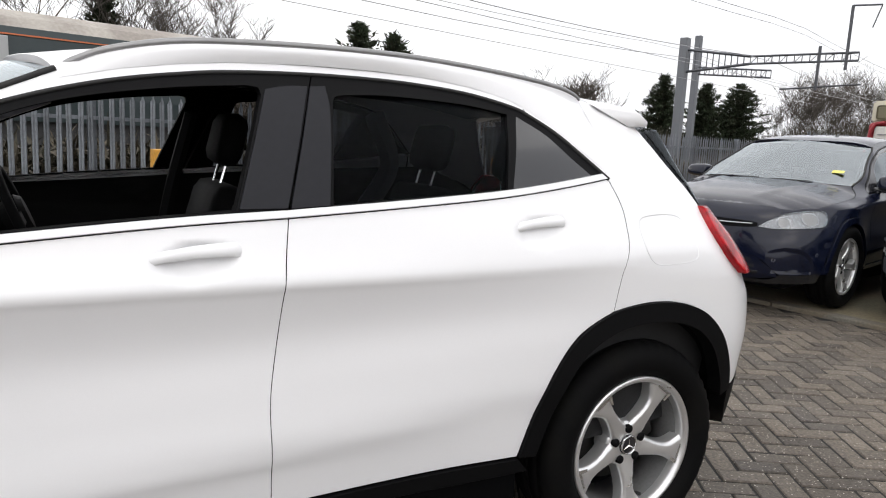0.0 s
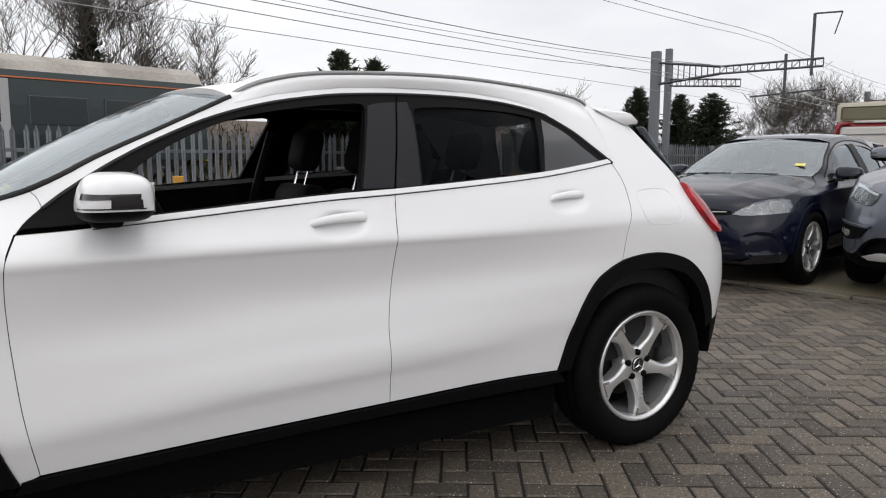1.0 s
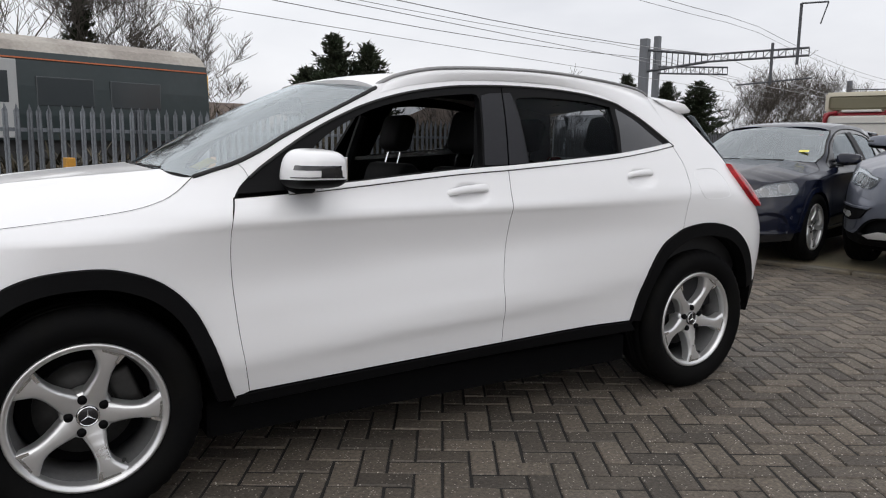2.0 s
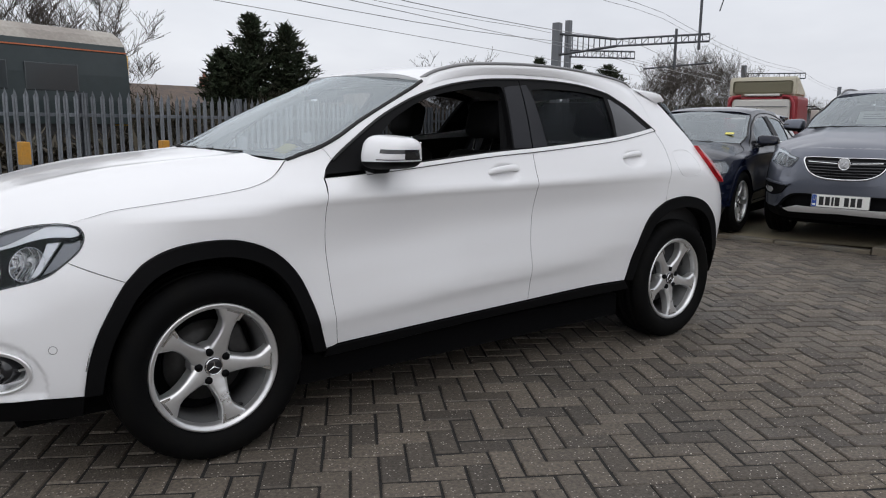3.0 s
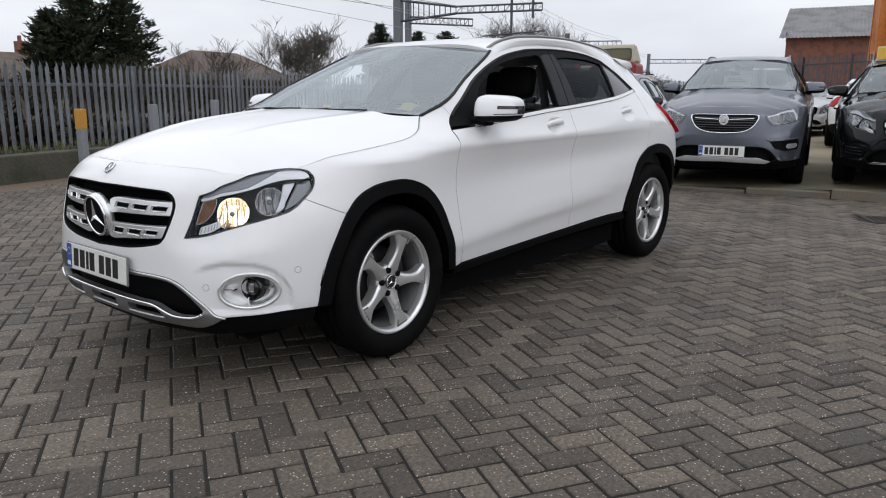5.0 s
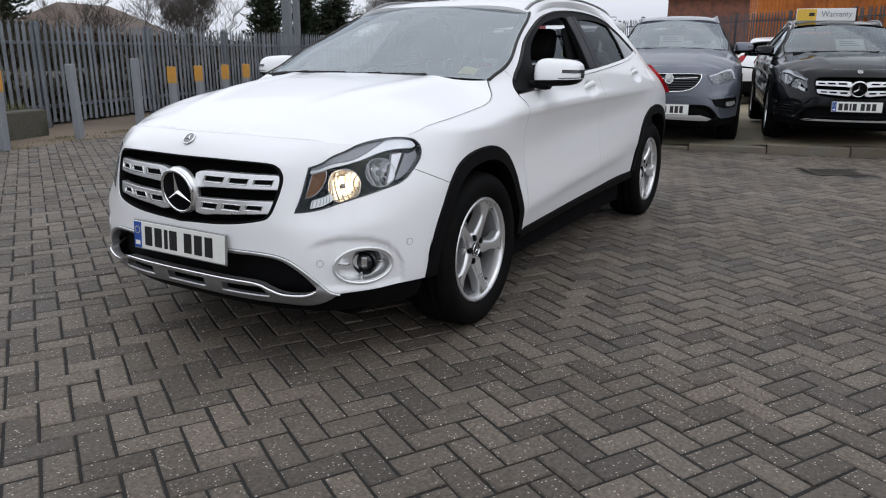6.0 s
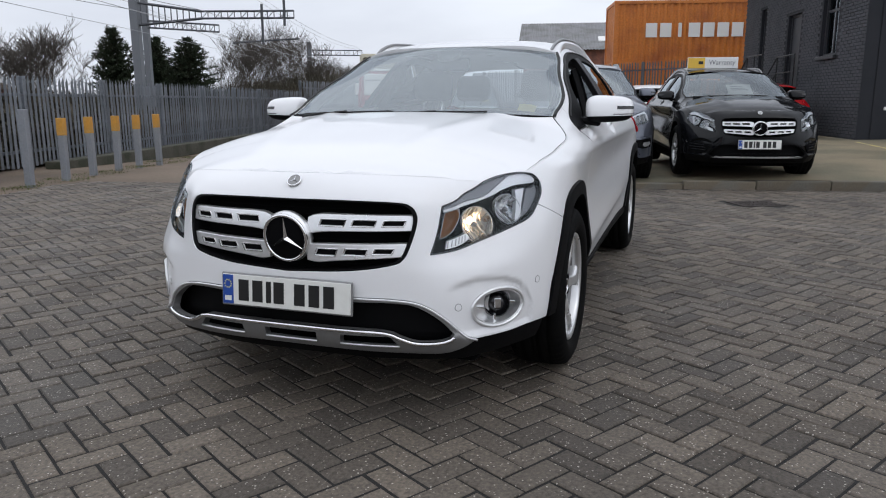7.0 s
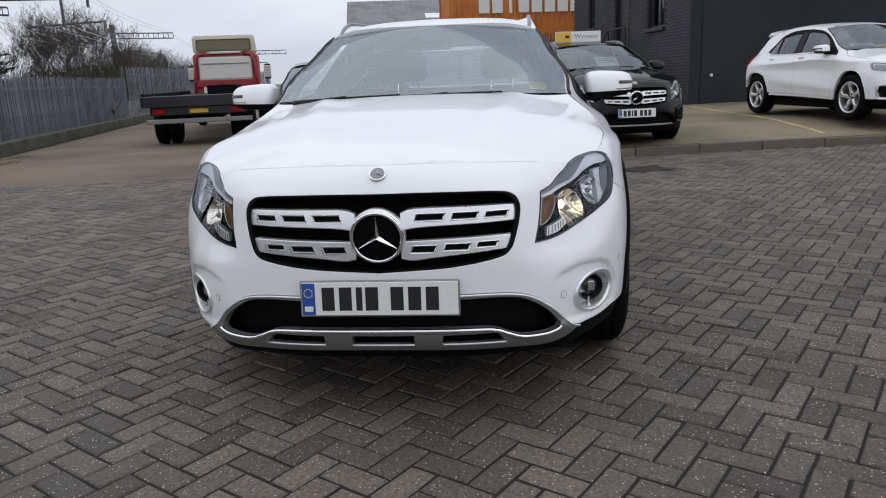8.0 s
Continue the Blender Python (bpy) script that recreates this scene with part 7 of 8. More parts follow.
    bm = bmesh.new(); lathe(bm, [(0.0, -.006), (.075, -.006), (.082, .0), (.082, .03)], 48); bmesh.ops.recalc_face_normals(bm, faces=bm.faces); part("emblem_disc", bm, M_dark, st, smooth=True)
    bm = bmesh.new(); ring(bm, .083, .0065, -.006, 56); part("emblem_ring", bm, M_chrome, st, "chrome ring", smooth=True)
    bm = bmesh.new(); lathe(bm, [(.0865, -.001), (.089, .001), (.094, .012), (.092, .03), (.086, .03)], 56); bmesh.ops.recalc_face_normals(bm, faces=bm.faces); part("emblem_collar", bm, M_satin, st, smooth=True)
    bm = bmesh.new(); three_point(bm, .078, -.008, .012); bmesh.ops.recalc_face_normals(bm, faces=bm.faces); part("emblem_figure", bm, M_chrome, st, "chrome three-armed emblem")
    bd = new("hood_badge"); bd.parent = bump; c = SKIN.at(0.0, .862, .001); bd.matrix_local = pose(c[0], 0, c[2], 0, 0, -90) @ pose(0, 0, 0, -48, 0, 0)
    bm = bmesh.new(); lathe(bm, [(0, -.004), (.0255, -.003), (.027, .004)], 32); bmesh.ops.recalc_face_normals(bm, faces=bm.faces); part("badge_disc", bm, M_satin_dark, bd)
    bm = bmesh.new(); ring(bm, .026, .0030, -.003, 32); part("badge_ring", bm, M_chrome, bd, smooth=True)
    bm = bmesh.new(); three_point(bm, .0235, -.0045, .003); bmesh.ops.recalc_face_normals(bm, faces=bm.faces); part("badge_figure", bm, M_chrome, bd)
    plate(car, pose(-2.264, 0, .467) @ NOSE @ pose(0, 0, 0, -4, 0, 0))
    # ---- bonnet, roof, screen
    front = np.concatenate([e3(run(E_HOOD_FRONT)), e3(run(E_LAMP_TOP))[1:], e3(run(E_HOOD_SIDE))[1:]])
    rear = np.array([(-1.00, .64), (-1.035, .48), (-1.068, .25), (-1.08, 0)])
    hl = np.concatenate([front[:, :2], rear])
    hl = np.concatenate([hl, (hl[::-1] * (1, -1))[1:-1]])
    p("bonnet", HOOD, hl, body, car, 1, grid=0.03, gap=0.0025)
    ce = _roof[:, :2]
    fr = np.array([(-.372 + .128 * u ** 2, .545 * u) for u in np.linspace(0, 0.98, 8)])
    rl = np.concatenate([fr[:-1], ce, [(1.60, .38), (1.625, .2), (1.63, 0)]])
    rl = np.concatenate([rl, (rl[::-1] * (1, -1))[1:-1]])
    p("roof", ROOF, rl, body, car, 1, grid=0.04, gap=0.001, depth=0.02)
    p("headlining", ROOF, rl * (.96, .96), M_lamp_grey, car, 1, grid=0.08, out=-0.045, depth=0.0)
    bm = bmesh.new()
    rows = []
    for i in range(25):
        v = -1 + 2 * i / 24
        y_ = .575 * v
        x0, z0 = 1.545 - .02 * v * v, float(_roof_f(np.array(1.50), np.array(y_ * .88))[2]) + .004
        xe, ze = 1.665 - .10 * v ** 4, z0 - .030
        rows.append([bm.verts.new(q) for q in ((1.36, y_ * .92, float(_roof_f(np.array(1.36), np.array(y_ * .92))[2]) + .001), (x0, y_, z0 - .002), (xe, y_, ze), (xe - .005, y_, ze - .014), (1.50, y_ * .97, z0 - .05))])
    for a, b in zip(rows, rows[1:]):
        for j in range(4):
            bm.faces.new((a[j], b[j], b[j + 1], a[j + 1]))
    bm.faces.new(rows[0]); bm.faces.new(rows[-1][::-1])
    bmesh.ops.recalc_face_normals(bm, faces=bm.faces)
    part("roof_spoiler", bm, body, car, smooth=True)
    sl = np.array([(-1, 0), (-.5, 0), (0, 0), (.5, 0), (1, 0), (1, .5), (1, 1), (.5, 1), (0, 1), (-.5, 1), (-1, 1), (-1, .5)], float)
    ws = p("windscreen", SCREEN, sl, M_screen, car, 1, grid=0.06, edge=0.05, depth=0.0, gap=0.0)
    ws.visible_shadow = False
    inner_loop = np.array([(-.94, .055), (-.5, .04), (0, .04), (.5, .04), (.94, .055), (.95, .5), (.93, .95), (.5, .955), (0, .955), (-.5, .955), (-.93, .95), (-.95, .5)])
    p("screen_border", SCREEN, sl * (1, 1), M_gloss_black, ws, 1, holes=(dense(inner_loop, .05),), out=-0.004, edge=0.05, grid=0.06, depth=0.0, gap=0.0)
    for q in (1, -1):
        vs = np.linspace(-.01, 1.0, 24)
        bm = bmesh.new(); tube(bm, SCREEN.at(np.full(24, q * 1.005), vs, .000), .009, 6); part("screen_seal", bm, M_rubber, car, smooth=True)
    vs = np.linspace(-1, 1, 30)
    bm = bmesh.new()
    a = SCREEN.at(vs, np.full(30, -.006) + .02 * np.clip(vs, 0, 1), .002); b = HOOD.at(np.array([-1.065 + .06 * v * v for v in vs]), vs * .69, -.022); c = SCREEN.at(vs, np.full(30, -.04), -.03)
    va, vb, vc = ([bm.verts.new(q) for q in l] for l in (a, c, b))
    for i in range(29):
        bm.faces.new((va[i], va[i + 1], vb[i + 1], vb[i])); bm.faces.new((vb[i], vb[i + 1], vc[i + 1], vc[i]))
    part("cowl", bm, M_clad, car)
    for u0, u1 in ((.86, .12), (.16, -.56)):
        us = np.linspace(u0, u1, 16)
        bm = bmesh.new(); tube(bm, SCREEN.at(us, np.full(16, -.004) + .014 * np.linspace(0, 1, 16), .006), .0045, 6); part("wiper", bm, M_rubber, car, smooth=True)
        bm = bmesh.new(); tube(bm, [SCREEN.at(np.array(u0), np.array(-.05), .0), SCREEN.at(np.array(u0 - .1 * np.sign(u0 - u1)), np.array(-.02), .008), SCREEN.at(np.array((u0 + u1) / 2), np.array(.004), .010)], .0055, 6); part("wiper_arm", bm, M_rubber, car, smooth=True)
    if stickers:
        p("ticket", SCREEN, ellipse((-.815, .125), .055, .055, 4, math.pi / 4) * (1, 1), M_card, ws, 1, out=-.008, grid=.03, edge=.03, depth=0, gap=0, label="small yellow card inside the screen")
        p("parking_card", SCREEN, np.array([(-.87, .075), (-.755, .075), (-.755, .165), (-.87, .165)]), M_card, ws, 1, out=-.012, grid=.03, edge=.03, depth=0, gap=0, label="yellow card inside the screen")
    p("sensor_cover", SCREEN, chain([(-.11, .97), (.11, .97)], [(.11, .97), (.10, .86), (.05, .80), (0, .79), (-.05, .80), (-.10, .86), (-.11, .97)]), M_lamp_grey, ws, 1, out=-.01, grid=.03, edge=.02, depth=.02, gap=0)
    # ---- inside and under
    # floor pan; the wide low near-black block adds the shade under the sills
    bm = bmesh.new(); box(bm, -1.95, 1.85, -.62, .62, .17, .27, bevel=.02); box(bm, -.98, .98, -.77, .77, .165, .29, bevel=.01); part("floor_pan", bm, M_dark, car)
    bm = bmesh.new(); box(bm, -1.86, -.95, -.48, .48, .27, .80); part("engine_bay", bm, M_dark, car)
    bm = bmesh.new()
    rows = []
    for v in np.linspace(-.66, .66, 24):
        rows.append([bm.verts.new(q) for q in ((-1.04, v, .99), (-.90, v, 1.045 - .03 * v * v), (-.62, v, 1.040 - .02 * v * v), (-.50, v, .99), (-.46, v, .85), (-.52, v, .62), (-1.0, v, .6))])
    for a, b in zip(rows, rows[1:]):
        for j in range(6):
            bm.faces.new((a[j], b[j], b[j + 1], a[j + 1]))
    bmesh.ops.recalc_face_normals(bm, faces=bm.faces)
    part("dashboard", bm, M_dash, car, smooth=True)
    sw = new("steering_wheel"); sw.parent = car; sw.matrix_local = pose(-.36, .36, .95, 0, 0, 90) @ pose(0, 0, 0, -22, 0, 0)
    bm = bmesh.new(); ring(bm, .175, .016, 0, 40); part("wheel_rim", bm, M_seat, sw, smooth=True)
    bm = bmesh.new(); lathe(bm, [(0, -.03), (.06, -.028), (.075, -.01), (.06, .05)], 24); box(bm, -.17, .17, -.015, .01, -.02, .02); box(bm, -.02, .02, -.015, .01, -.17, 0); bmesh.ops.recalc_face_normals(bm, faces=bm.faces); part("wheel_boss", bm, M_dash, sw)
    for yy in (-.37, .37):
        seat(car, -.05, yy)
        seat(car, .82, yy * .95, "rear_seat")
    bm = bmesh.new(); box(bm, 1.08, 1.5, -.66, .66, .85, .95, bevel=.03); part("parcel_shelf", bm, M_dash, car)
    bm = bmesh.new(); box(bm, -.02, .02, -.11, .11, -.035, .035, pose(-.40, 0, 1.345, 0, -12, 0), bevel=.012); part("cabin_mirror", bm, M_gloss_black, car)
    for sgn in (1, -1):
        bm = bmesh.new(); q = catmull([(.10, sgn * .70, .62), (.17, sgn * .70, 1.0), (.24, sgn * .60, 1.33)], 6); tube(bm, q, .028, 6); part("centre_pillar", bm, M_dash, car)
        bm = bmesh.new(); q = catmull([(1.02, sgn * .70, .9), (1.14, sgn * .66, 1.14), (1.02, sgn * .56, 1.36)], 6); tube(bm, q, .05, 6); part("rear_pillar", bm, M_lamp_grey, car)
        bm = bmesh.new(); q = SKIN.at(*np.array([(1.99, 1.075), (2.15, 1.165), (2.36, 1.265), (2.58, 1.36)]).T, -.05) * (1, sgn, 1); tube(bm, q, .028, 6); part("front_pillar", bm, M_lamp_grey, car)
    return car


white_car = crossover(pose(0, 0, 0), "clean white compact crossover car with black plastic arches and silver alloys", M_white_car)


# ---------------------------------------------------------------- neighbours on the forecourt
def variant(source, m, label, paint_, scale=(1, 1, 1), drop=(), unlit=True, swap=None, group=""):
    """Another car of the same build: its own paint and size, without the named parts."""
    kx, ky, kz = scale
    car = copy_thing(source, m @ Matrix.Diagonal((kx, ky, kz, 1)))
    car.scale = scale
    tagged(car, label, "car", group)
    swap = dict(swap or {})
    swap[M_white_car] = paint_
    if unlit:
        swap[M_bulb] = M_chrome
        swap[M_warm_reflector] = M_chrome
        swap[M_amber] = M_satin_dark
    dead = []
    for o in car.children_recursive:
        base = o.name.split(".")[0]
        if base in drop or (o.parent is not None and o.parent in dead):
            dead.append(o)
            continue
        if o.type == "MESH" and o.data.materials and o.data.materials[0] in swap:
            o.material_slots[0].link = "OBJECT"
            o.material_slots[0].material = swap[o.data.materials[0]]
        if base == "wheel":
            o.matrix_local = Matrix.Translation((o.location.x, o.location.y, .345 / kz)) @ Matrix.Diagonal((1 / kx, o.scale.y / ky, 1 / kz, 1))
        if "label" in o.keys() and ("lit" in o["label"] or "white" in o["label"]):
            o["label"] = o["label"].replace(", lit", "")
    for o in dead[::-1]:
        bpy.data.objects.remove(o)
    return car


def roof_board(m):
    sg = tagged(empty("roof_sign", m), "yellow and white advertising board standing on a car roof", "sign")
    bm = bmesh.new(); box(bm, -.44, .44, -.01, .01, .0, .19, bevel=.006); box(bm, -.44, .44, .01, .28, -.02, .02); part("board", bm, M_sign_white, sg)
    bm = bmesh.new(); box(bm, -.43, -.14, -.014, -.0105, .008, .182); part("yellow_field", bm, M_sign_yellow, sg, "yellow field")
    bm = bmesh.new(); box(bm, -.25, -.17, -.0165, -.0142, .075, .125); part("logo_mark", bm, M_sign_black, sg)
    text_mesh("wording", "Warranty", .115, M_lamp_grey, sg, pose(.16, -.0125, .10, 90, 0, 0), .0015)


def notice(car_m, y, z=1.18, w=.17, h=.13):
    g = tagged(empty("windscreen_notice", car_m @ pose(-.70, y, z, 0, 0, -90) @ pose(0, 0, 0, -58, 0, 0)), "white printed price notice behind a windscreen", "notice")
    bm = bmesh.new(); box(bm, -w, w, -.002, .002, -h, h); part("sheet", bm, M_paper, g)
    for k in range(3):
        bm = bmesh.new(); box(bm, -w * .7, w * (.3 + .2 * k), -.004, -.0022, h * (.45 - .35 * k), h * (.6 - .35 * k)); part("print_bar", bm, M_lamp_grey, g)


def nose_grille(car, half, back, surround, bars, emblem_z, emblem_r, x):
    """A different grille in the nose of a car copy: outline half in s, z."""
    loop = both(run(half, 6))
    skin("grille", SKIN, loop, back, car, 1, out=0.006, depth=0.02, gap=0, grid=.06, edge=.03, label="black grille")
    l = dense(loop, .03)
    if surround is not None:
        l = l[l[:, 1] < l[:, 1].max() - .008]
        bm = bmesh.new(); tube(bm, SKIN.at(l[:, 0], l[:, 1], .008), .009, 6); part("grille_surround", bm, surround, car, "bright grille surround", smooth=True)
    for z, s0, s1, r in bars:
        for q in (1, -1):
            ss = np.linspace(q * s0, q * s1, 14)
            bm = bmesh.new(); tube(bm, SKIN.at(ss, z + .012 * np.linspace(0, 1, 14), .014), r, 6); part("grille_bar", bm, surround or M_satin, car, smooth=True)
    e = new("nose_emblem"); e.parent = car; c = SKIN.at(0.0, emblem_z, .012); e.matrix_local = pose(c[0], 0, c[2], 0, 0, -90)
    bm = bmesh.new(); lathe(bm, [(0, -.008), (emblem_r * .9, -.006), (emblem_r, .004), (emblem_r, .02)], 28); bmesh.ops.recalc_face_normals(bm, faces=bm.faces); part("emblem_disc", bm, M_satin, e)
    bm = bmesh.new(); ring(bm, emblem_r, emblem_r * .12, -.004, 32); box(bm, -emblem_r * .5, emblem_r * .5, -.014, -.006, -emblem_r * .15, emblem_r * .15, pose(0, 0, 0, 0, -35, 0)); part("emblem_ring", bm, M_chrome, e)


AX = 12.0


def reshape_car(car, f):
    """Gives a car copy its own body line: f maps points (n, 3) of the car's space."""
    ident = Matrix.Identity(4)
    for o in car.children_recursive:
        m, q = Matrix.Identity(4), o
        while q is not car:
            m = q.matrix_local @ m
            q = q.parent
        plain = max(abs(m[i][j] - ident[i][j]) for i in range(4) for j in range(4)) < 1e-5
        if o.type == "MESH" and plain:
            o.data = o.data.copy()
            co = np.empty(len(o.data.vertices) * 3, np.float32)
            o.data.vertices.foreach_get("co", co)
            o.data.vertices.foreach_set("co", f(co.reshape(-1, 3).astype(float)).astype(np.float32).ravel())
            o.data.update()
        elif o.type == "EMPTY" and o.parent is car and not o.name.startswith("wheel"):
            o.location = Vector(f(np.array([o.location]))[0])


def body_line(xs_, belt, belt_to, roof_, roof_to):
    """A mapping of heights: the belt and roof lines (at lengths xs_) go to new ones, with all between in proportion."""
    def f(p):
        x, z = p[:, 0], p[:, 2]
        b0, b1, r0, r1 = (np.interp(x, xs_, k) for k in (belt, belt_to, roof_, roof_to))
        low = .62 + (z - .62) * (b1 - .62) / (b0 - .62)
        high = b1 + (z - b0) * (r1 - b1) / (r0 - b0)
        q = p.copy()
        q[:, 2] = np.where(z < .62, z, np.where(z < b0, low, high))
        return q
    return f


def plain_lamps(car, loop, cups, body, strip=None):
    """New headlamps for a car copy: housing, reflectors and lens inside loop (s, z); the old opening is closed with bodywork."""
    for side in (-1, 1):
        skin("lamp_surround", SKIN, LAMP, body, car, side, out=.0015, depth=.02, gap=-.003, grid=.03, edge=.02)
        h_ = skin("headlamp", SKIN, loop, M_lamp_inside, car, side, out=.005, depth=.02, gap=0, grid=.03, edge=.015, label="clear headlamp with chrome reflectors, unlit")
        for c, rs, rz in cups:
            skin("reflector", SKIN, ellipse(c, rs, rz, 28), M_satin_dark, h_, side, out=.008, depth=.004, gap=0, grid=.02, edge=.01)
            l_ = ellipse(c, rs, rz, 28)
            bm = bmesh.new(); tube(bm, SKIN.at(l_[:, 0], l_[:, 1], .010) * (1, side, 1), .0025, 5, closed=True); part("reflector_ring", bm, M_chrome, h_, smooth=True)
        if strip is not None:
            skin("lamp_strip", SKIN, strip, M_lamp_white, h_, side, out=.012, depth=.004, gap=0, grid=.03, edge=.015, label="bright running light strip")
        ln_ = skin("lamp_lens", SKIN, loop, M_clear, h_, side, out=.020, depth=.014, gap=0, grid=.03, edge=.015)
        ln_.visible_shadow = False


FRONT_PANE = chain([(2.165, 1.030), (2.205, 1.085), (2.27, 1.158), (2.355, 1.220), (2.461, 1.276), (2.562, 1.317), (2.69, 1.350), (2.869, 1.379), (3.035, 1.396)], [(3.035, 1.396), (3.064, 1.372)], [(3.064, 1.372), (2.962, 1.098)], [(2.962, 1.098), (2.642, 1.073), (2.382, 1.047), (2.165, 1.030)])


def close_windows(car):
    for side in (-1, 1):
        skin("front_window", SKIN, FRONT_PANE, M_side_glass, car, side, out=-.006, gap=-.003, depth=0, label="closed front side window").visible_shadow = False
    swap_part(car, ("rear_window",), M_side_glass)


def close_nose(car, grille_half, body):
    """Bodywork round a smaller grille in the old grille opening."""
    skin("nose_panel", SKIN, both(offset_to(run(GRILLE_HALF), np.array((0, .674)), 1.01)), body, car, 1, holes=(both(run(grille_half, 6)),), out=.002, depth=.02, gap=0, grid=.03, edge=.02)



def swap_part(car, names, material):
    for o in car.children_recursive:
        if o.name.split(".")[0] in names:
            o.material_slots[0].link = "OBJECT"
            o.material_slots[0].material = material


def black_intakes(car):
    """Dark side intakes with fins in place of the fog lamps."""
    for q in (1, -1):
        loop = chain([(q * .60, .44), (q * .70, .475), (q * .90, .50)], [(q * .90, .50), (q * .93, .43), (q * .92, .355)], [(q * .92, .355), (q * .78, .345), (q * .66, .36)], [(q * .66, .36), (q * .60, .44)])
        b_ = skin("side_intake", SKIN, loop, M_dark, car, 1, out=.010, depth=.03, grid=.05, edge=.03, label="black side intake")
        for k in range(3):
            z = .385 + k * .034
            skin("intake_fin", SKIN, np.array([(q * (.66 + .01 * k), z), (q * .91, z + .012), (q * .91, z + .022), (q * (.65 + .01 * k), z + .010)]), M_gloss_black, b_, 1, out=.016, depth=.01, grid=.05, edge=.03)

GRILLE_PARTS = ("grille", "grille_emblem", "hood_badge")


def nose_at(px, py, z, deg, back=2.25):
    """The pose of a car whose number plate stands at px, py."""
    return pose(px + back * math.cos(radians(deg)), py + back * math.sin(radians(deg)), z, 0, 0, deg)


m_black = nose_at(5.70, -2.09, .118, AX)
black_car = variant(white_car, m_black, "black compact crossover car with silver grille louvres on the forecourt", M_black_car, drop=("ticket", "parking_card", "fog_lamp"), group="cars on the forecourt")
swap_part(black_car, ("skid_trim", "skid_chrome_edge", "trim_upper_edge", "slot_edge"), M_clad)
swap_part(black_car, ("windscreen",), M_screen_clear)
skin("lower_strip", SKIN, both(np.array([(0, .312), (.52, .316), (.58, .300), (.52, .292), (0, .290)])), M_satin, black_car, 1, out=.014, depth=.02, grid=.06, edge=.03, label="silver lower strip")
black_intakes(black_car)
close_windows(black_car)
roof_board(m_black @ pose(.05, .13, 1.505, 0, 0, -90) @ Matrix.Diagonal((.86, 1, .90, 1)))
notice(m_black, -.10)

m_grey = nose_at(5.29, -.02, .045, AX, 2.25 * .985)
grey_car = variant(white_car, m_grey, "blue-grey metallic crossover car with a chrome-edged grille on the forecourt", M_grey_car, (.985, .99, 1.10), GRILLE_PARTS + ("ticket", "parking_card", "fog_lamp", "headlamp"), group="cars on the forecourt")
GREY_GRILLE = [(0, .803), (.25, .806), (.365, .801), (.392, .786), (.378, .738), (.31, .662), (.19, .618), (0, .607)]
close_windows(grey_car)
close_nose(grey_car, GREY_GRILLE, M_grey_car)
nose_grille(grey_car, GREY_GRILLE, M_clad, M_chrome, ((.752, .06, .34, .006),), .750, .052, -2.24)
l_ = both(run(GREY_GRILLE, 6)); l_ = dense(l_, .03); l_ = l_[l_[:, 1] > .79]; l_ = l_[np.argsort(l_[:, 0])]
bm = bmesh.new(); tube(bm, SKIN.at(l_[:, 0], l_[:, 1], .008), .005, 6); part("grille_top_edge", bm, M_chrome, grey_car, smooth=True)
for k_ in range(6):
    w_ = float(np.interp(.775 - k_ * .026, (.607, .63, .66, .74, .79), (.05, .20, .29, .36, .37)))
    skin("grille_slat", SKIN, both(np.array([(0, .775 - k_ * .026), (w_, .779 - k_ * .026), (w_, .768 - k_ * .026), (0, .764 - k_ * .026)])), M_gloss_black, grey_car, 1, out=.012, depth=.006, grid=.06, edge=.03)
plain_lamps(grey_car, chain([(.47, .792), (.62, .818), (.80, .848), (.98, .870)], [(.98, .870), (1.01, .80), (.99, .748)], [(.99, .748), (.80, .716), (.62, .700), (.565, .702)], [(.565, .702), (.51, .745), (.47, .792)]),
            (((.70, .765), .055, .040), ((.84, .785), .060, .046)), M_grey_car, chain([(.50, .790), (.80, .840), (.965, .862)], [(.965, .862), (.985, .80), (.975, .755)], [(.975, .755), (.955, .76), (.95, .835)], [(.95, .835), (.80, .825), (.50, .778)], [(.50, .778), (.50, .790)]))
swap_part(grey_car, ("skid_trim",), M_clad)
swap_part(grey_car, ("slot_edge", "trim_upper_edge", "skid_chrome_edge"), M_clad)
skin("lower_bar", SKIN, both(np.array([(0, .350), (.42, .350), (.56, .312), (.50, .286), (0, .300)])), M_satin, grey_car, 1, out=.030, depth=.04, grid=.06, edge=.03, label="silver lower bar")
swap_part(grey_car, ("front_arch_trim", "rear_arch_trim"), M_clad)
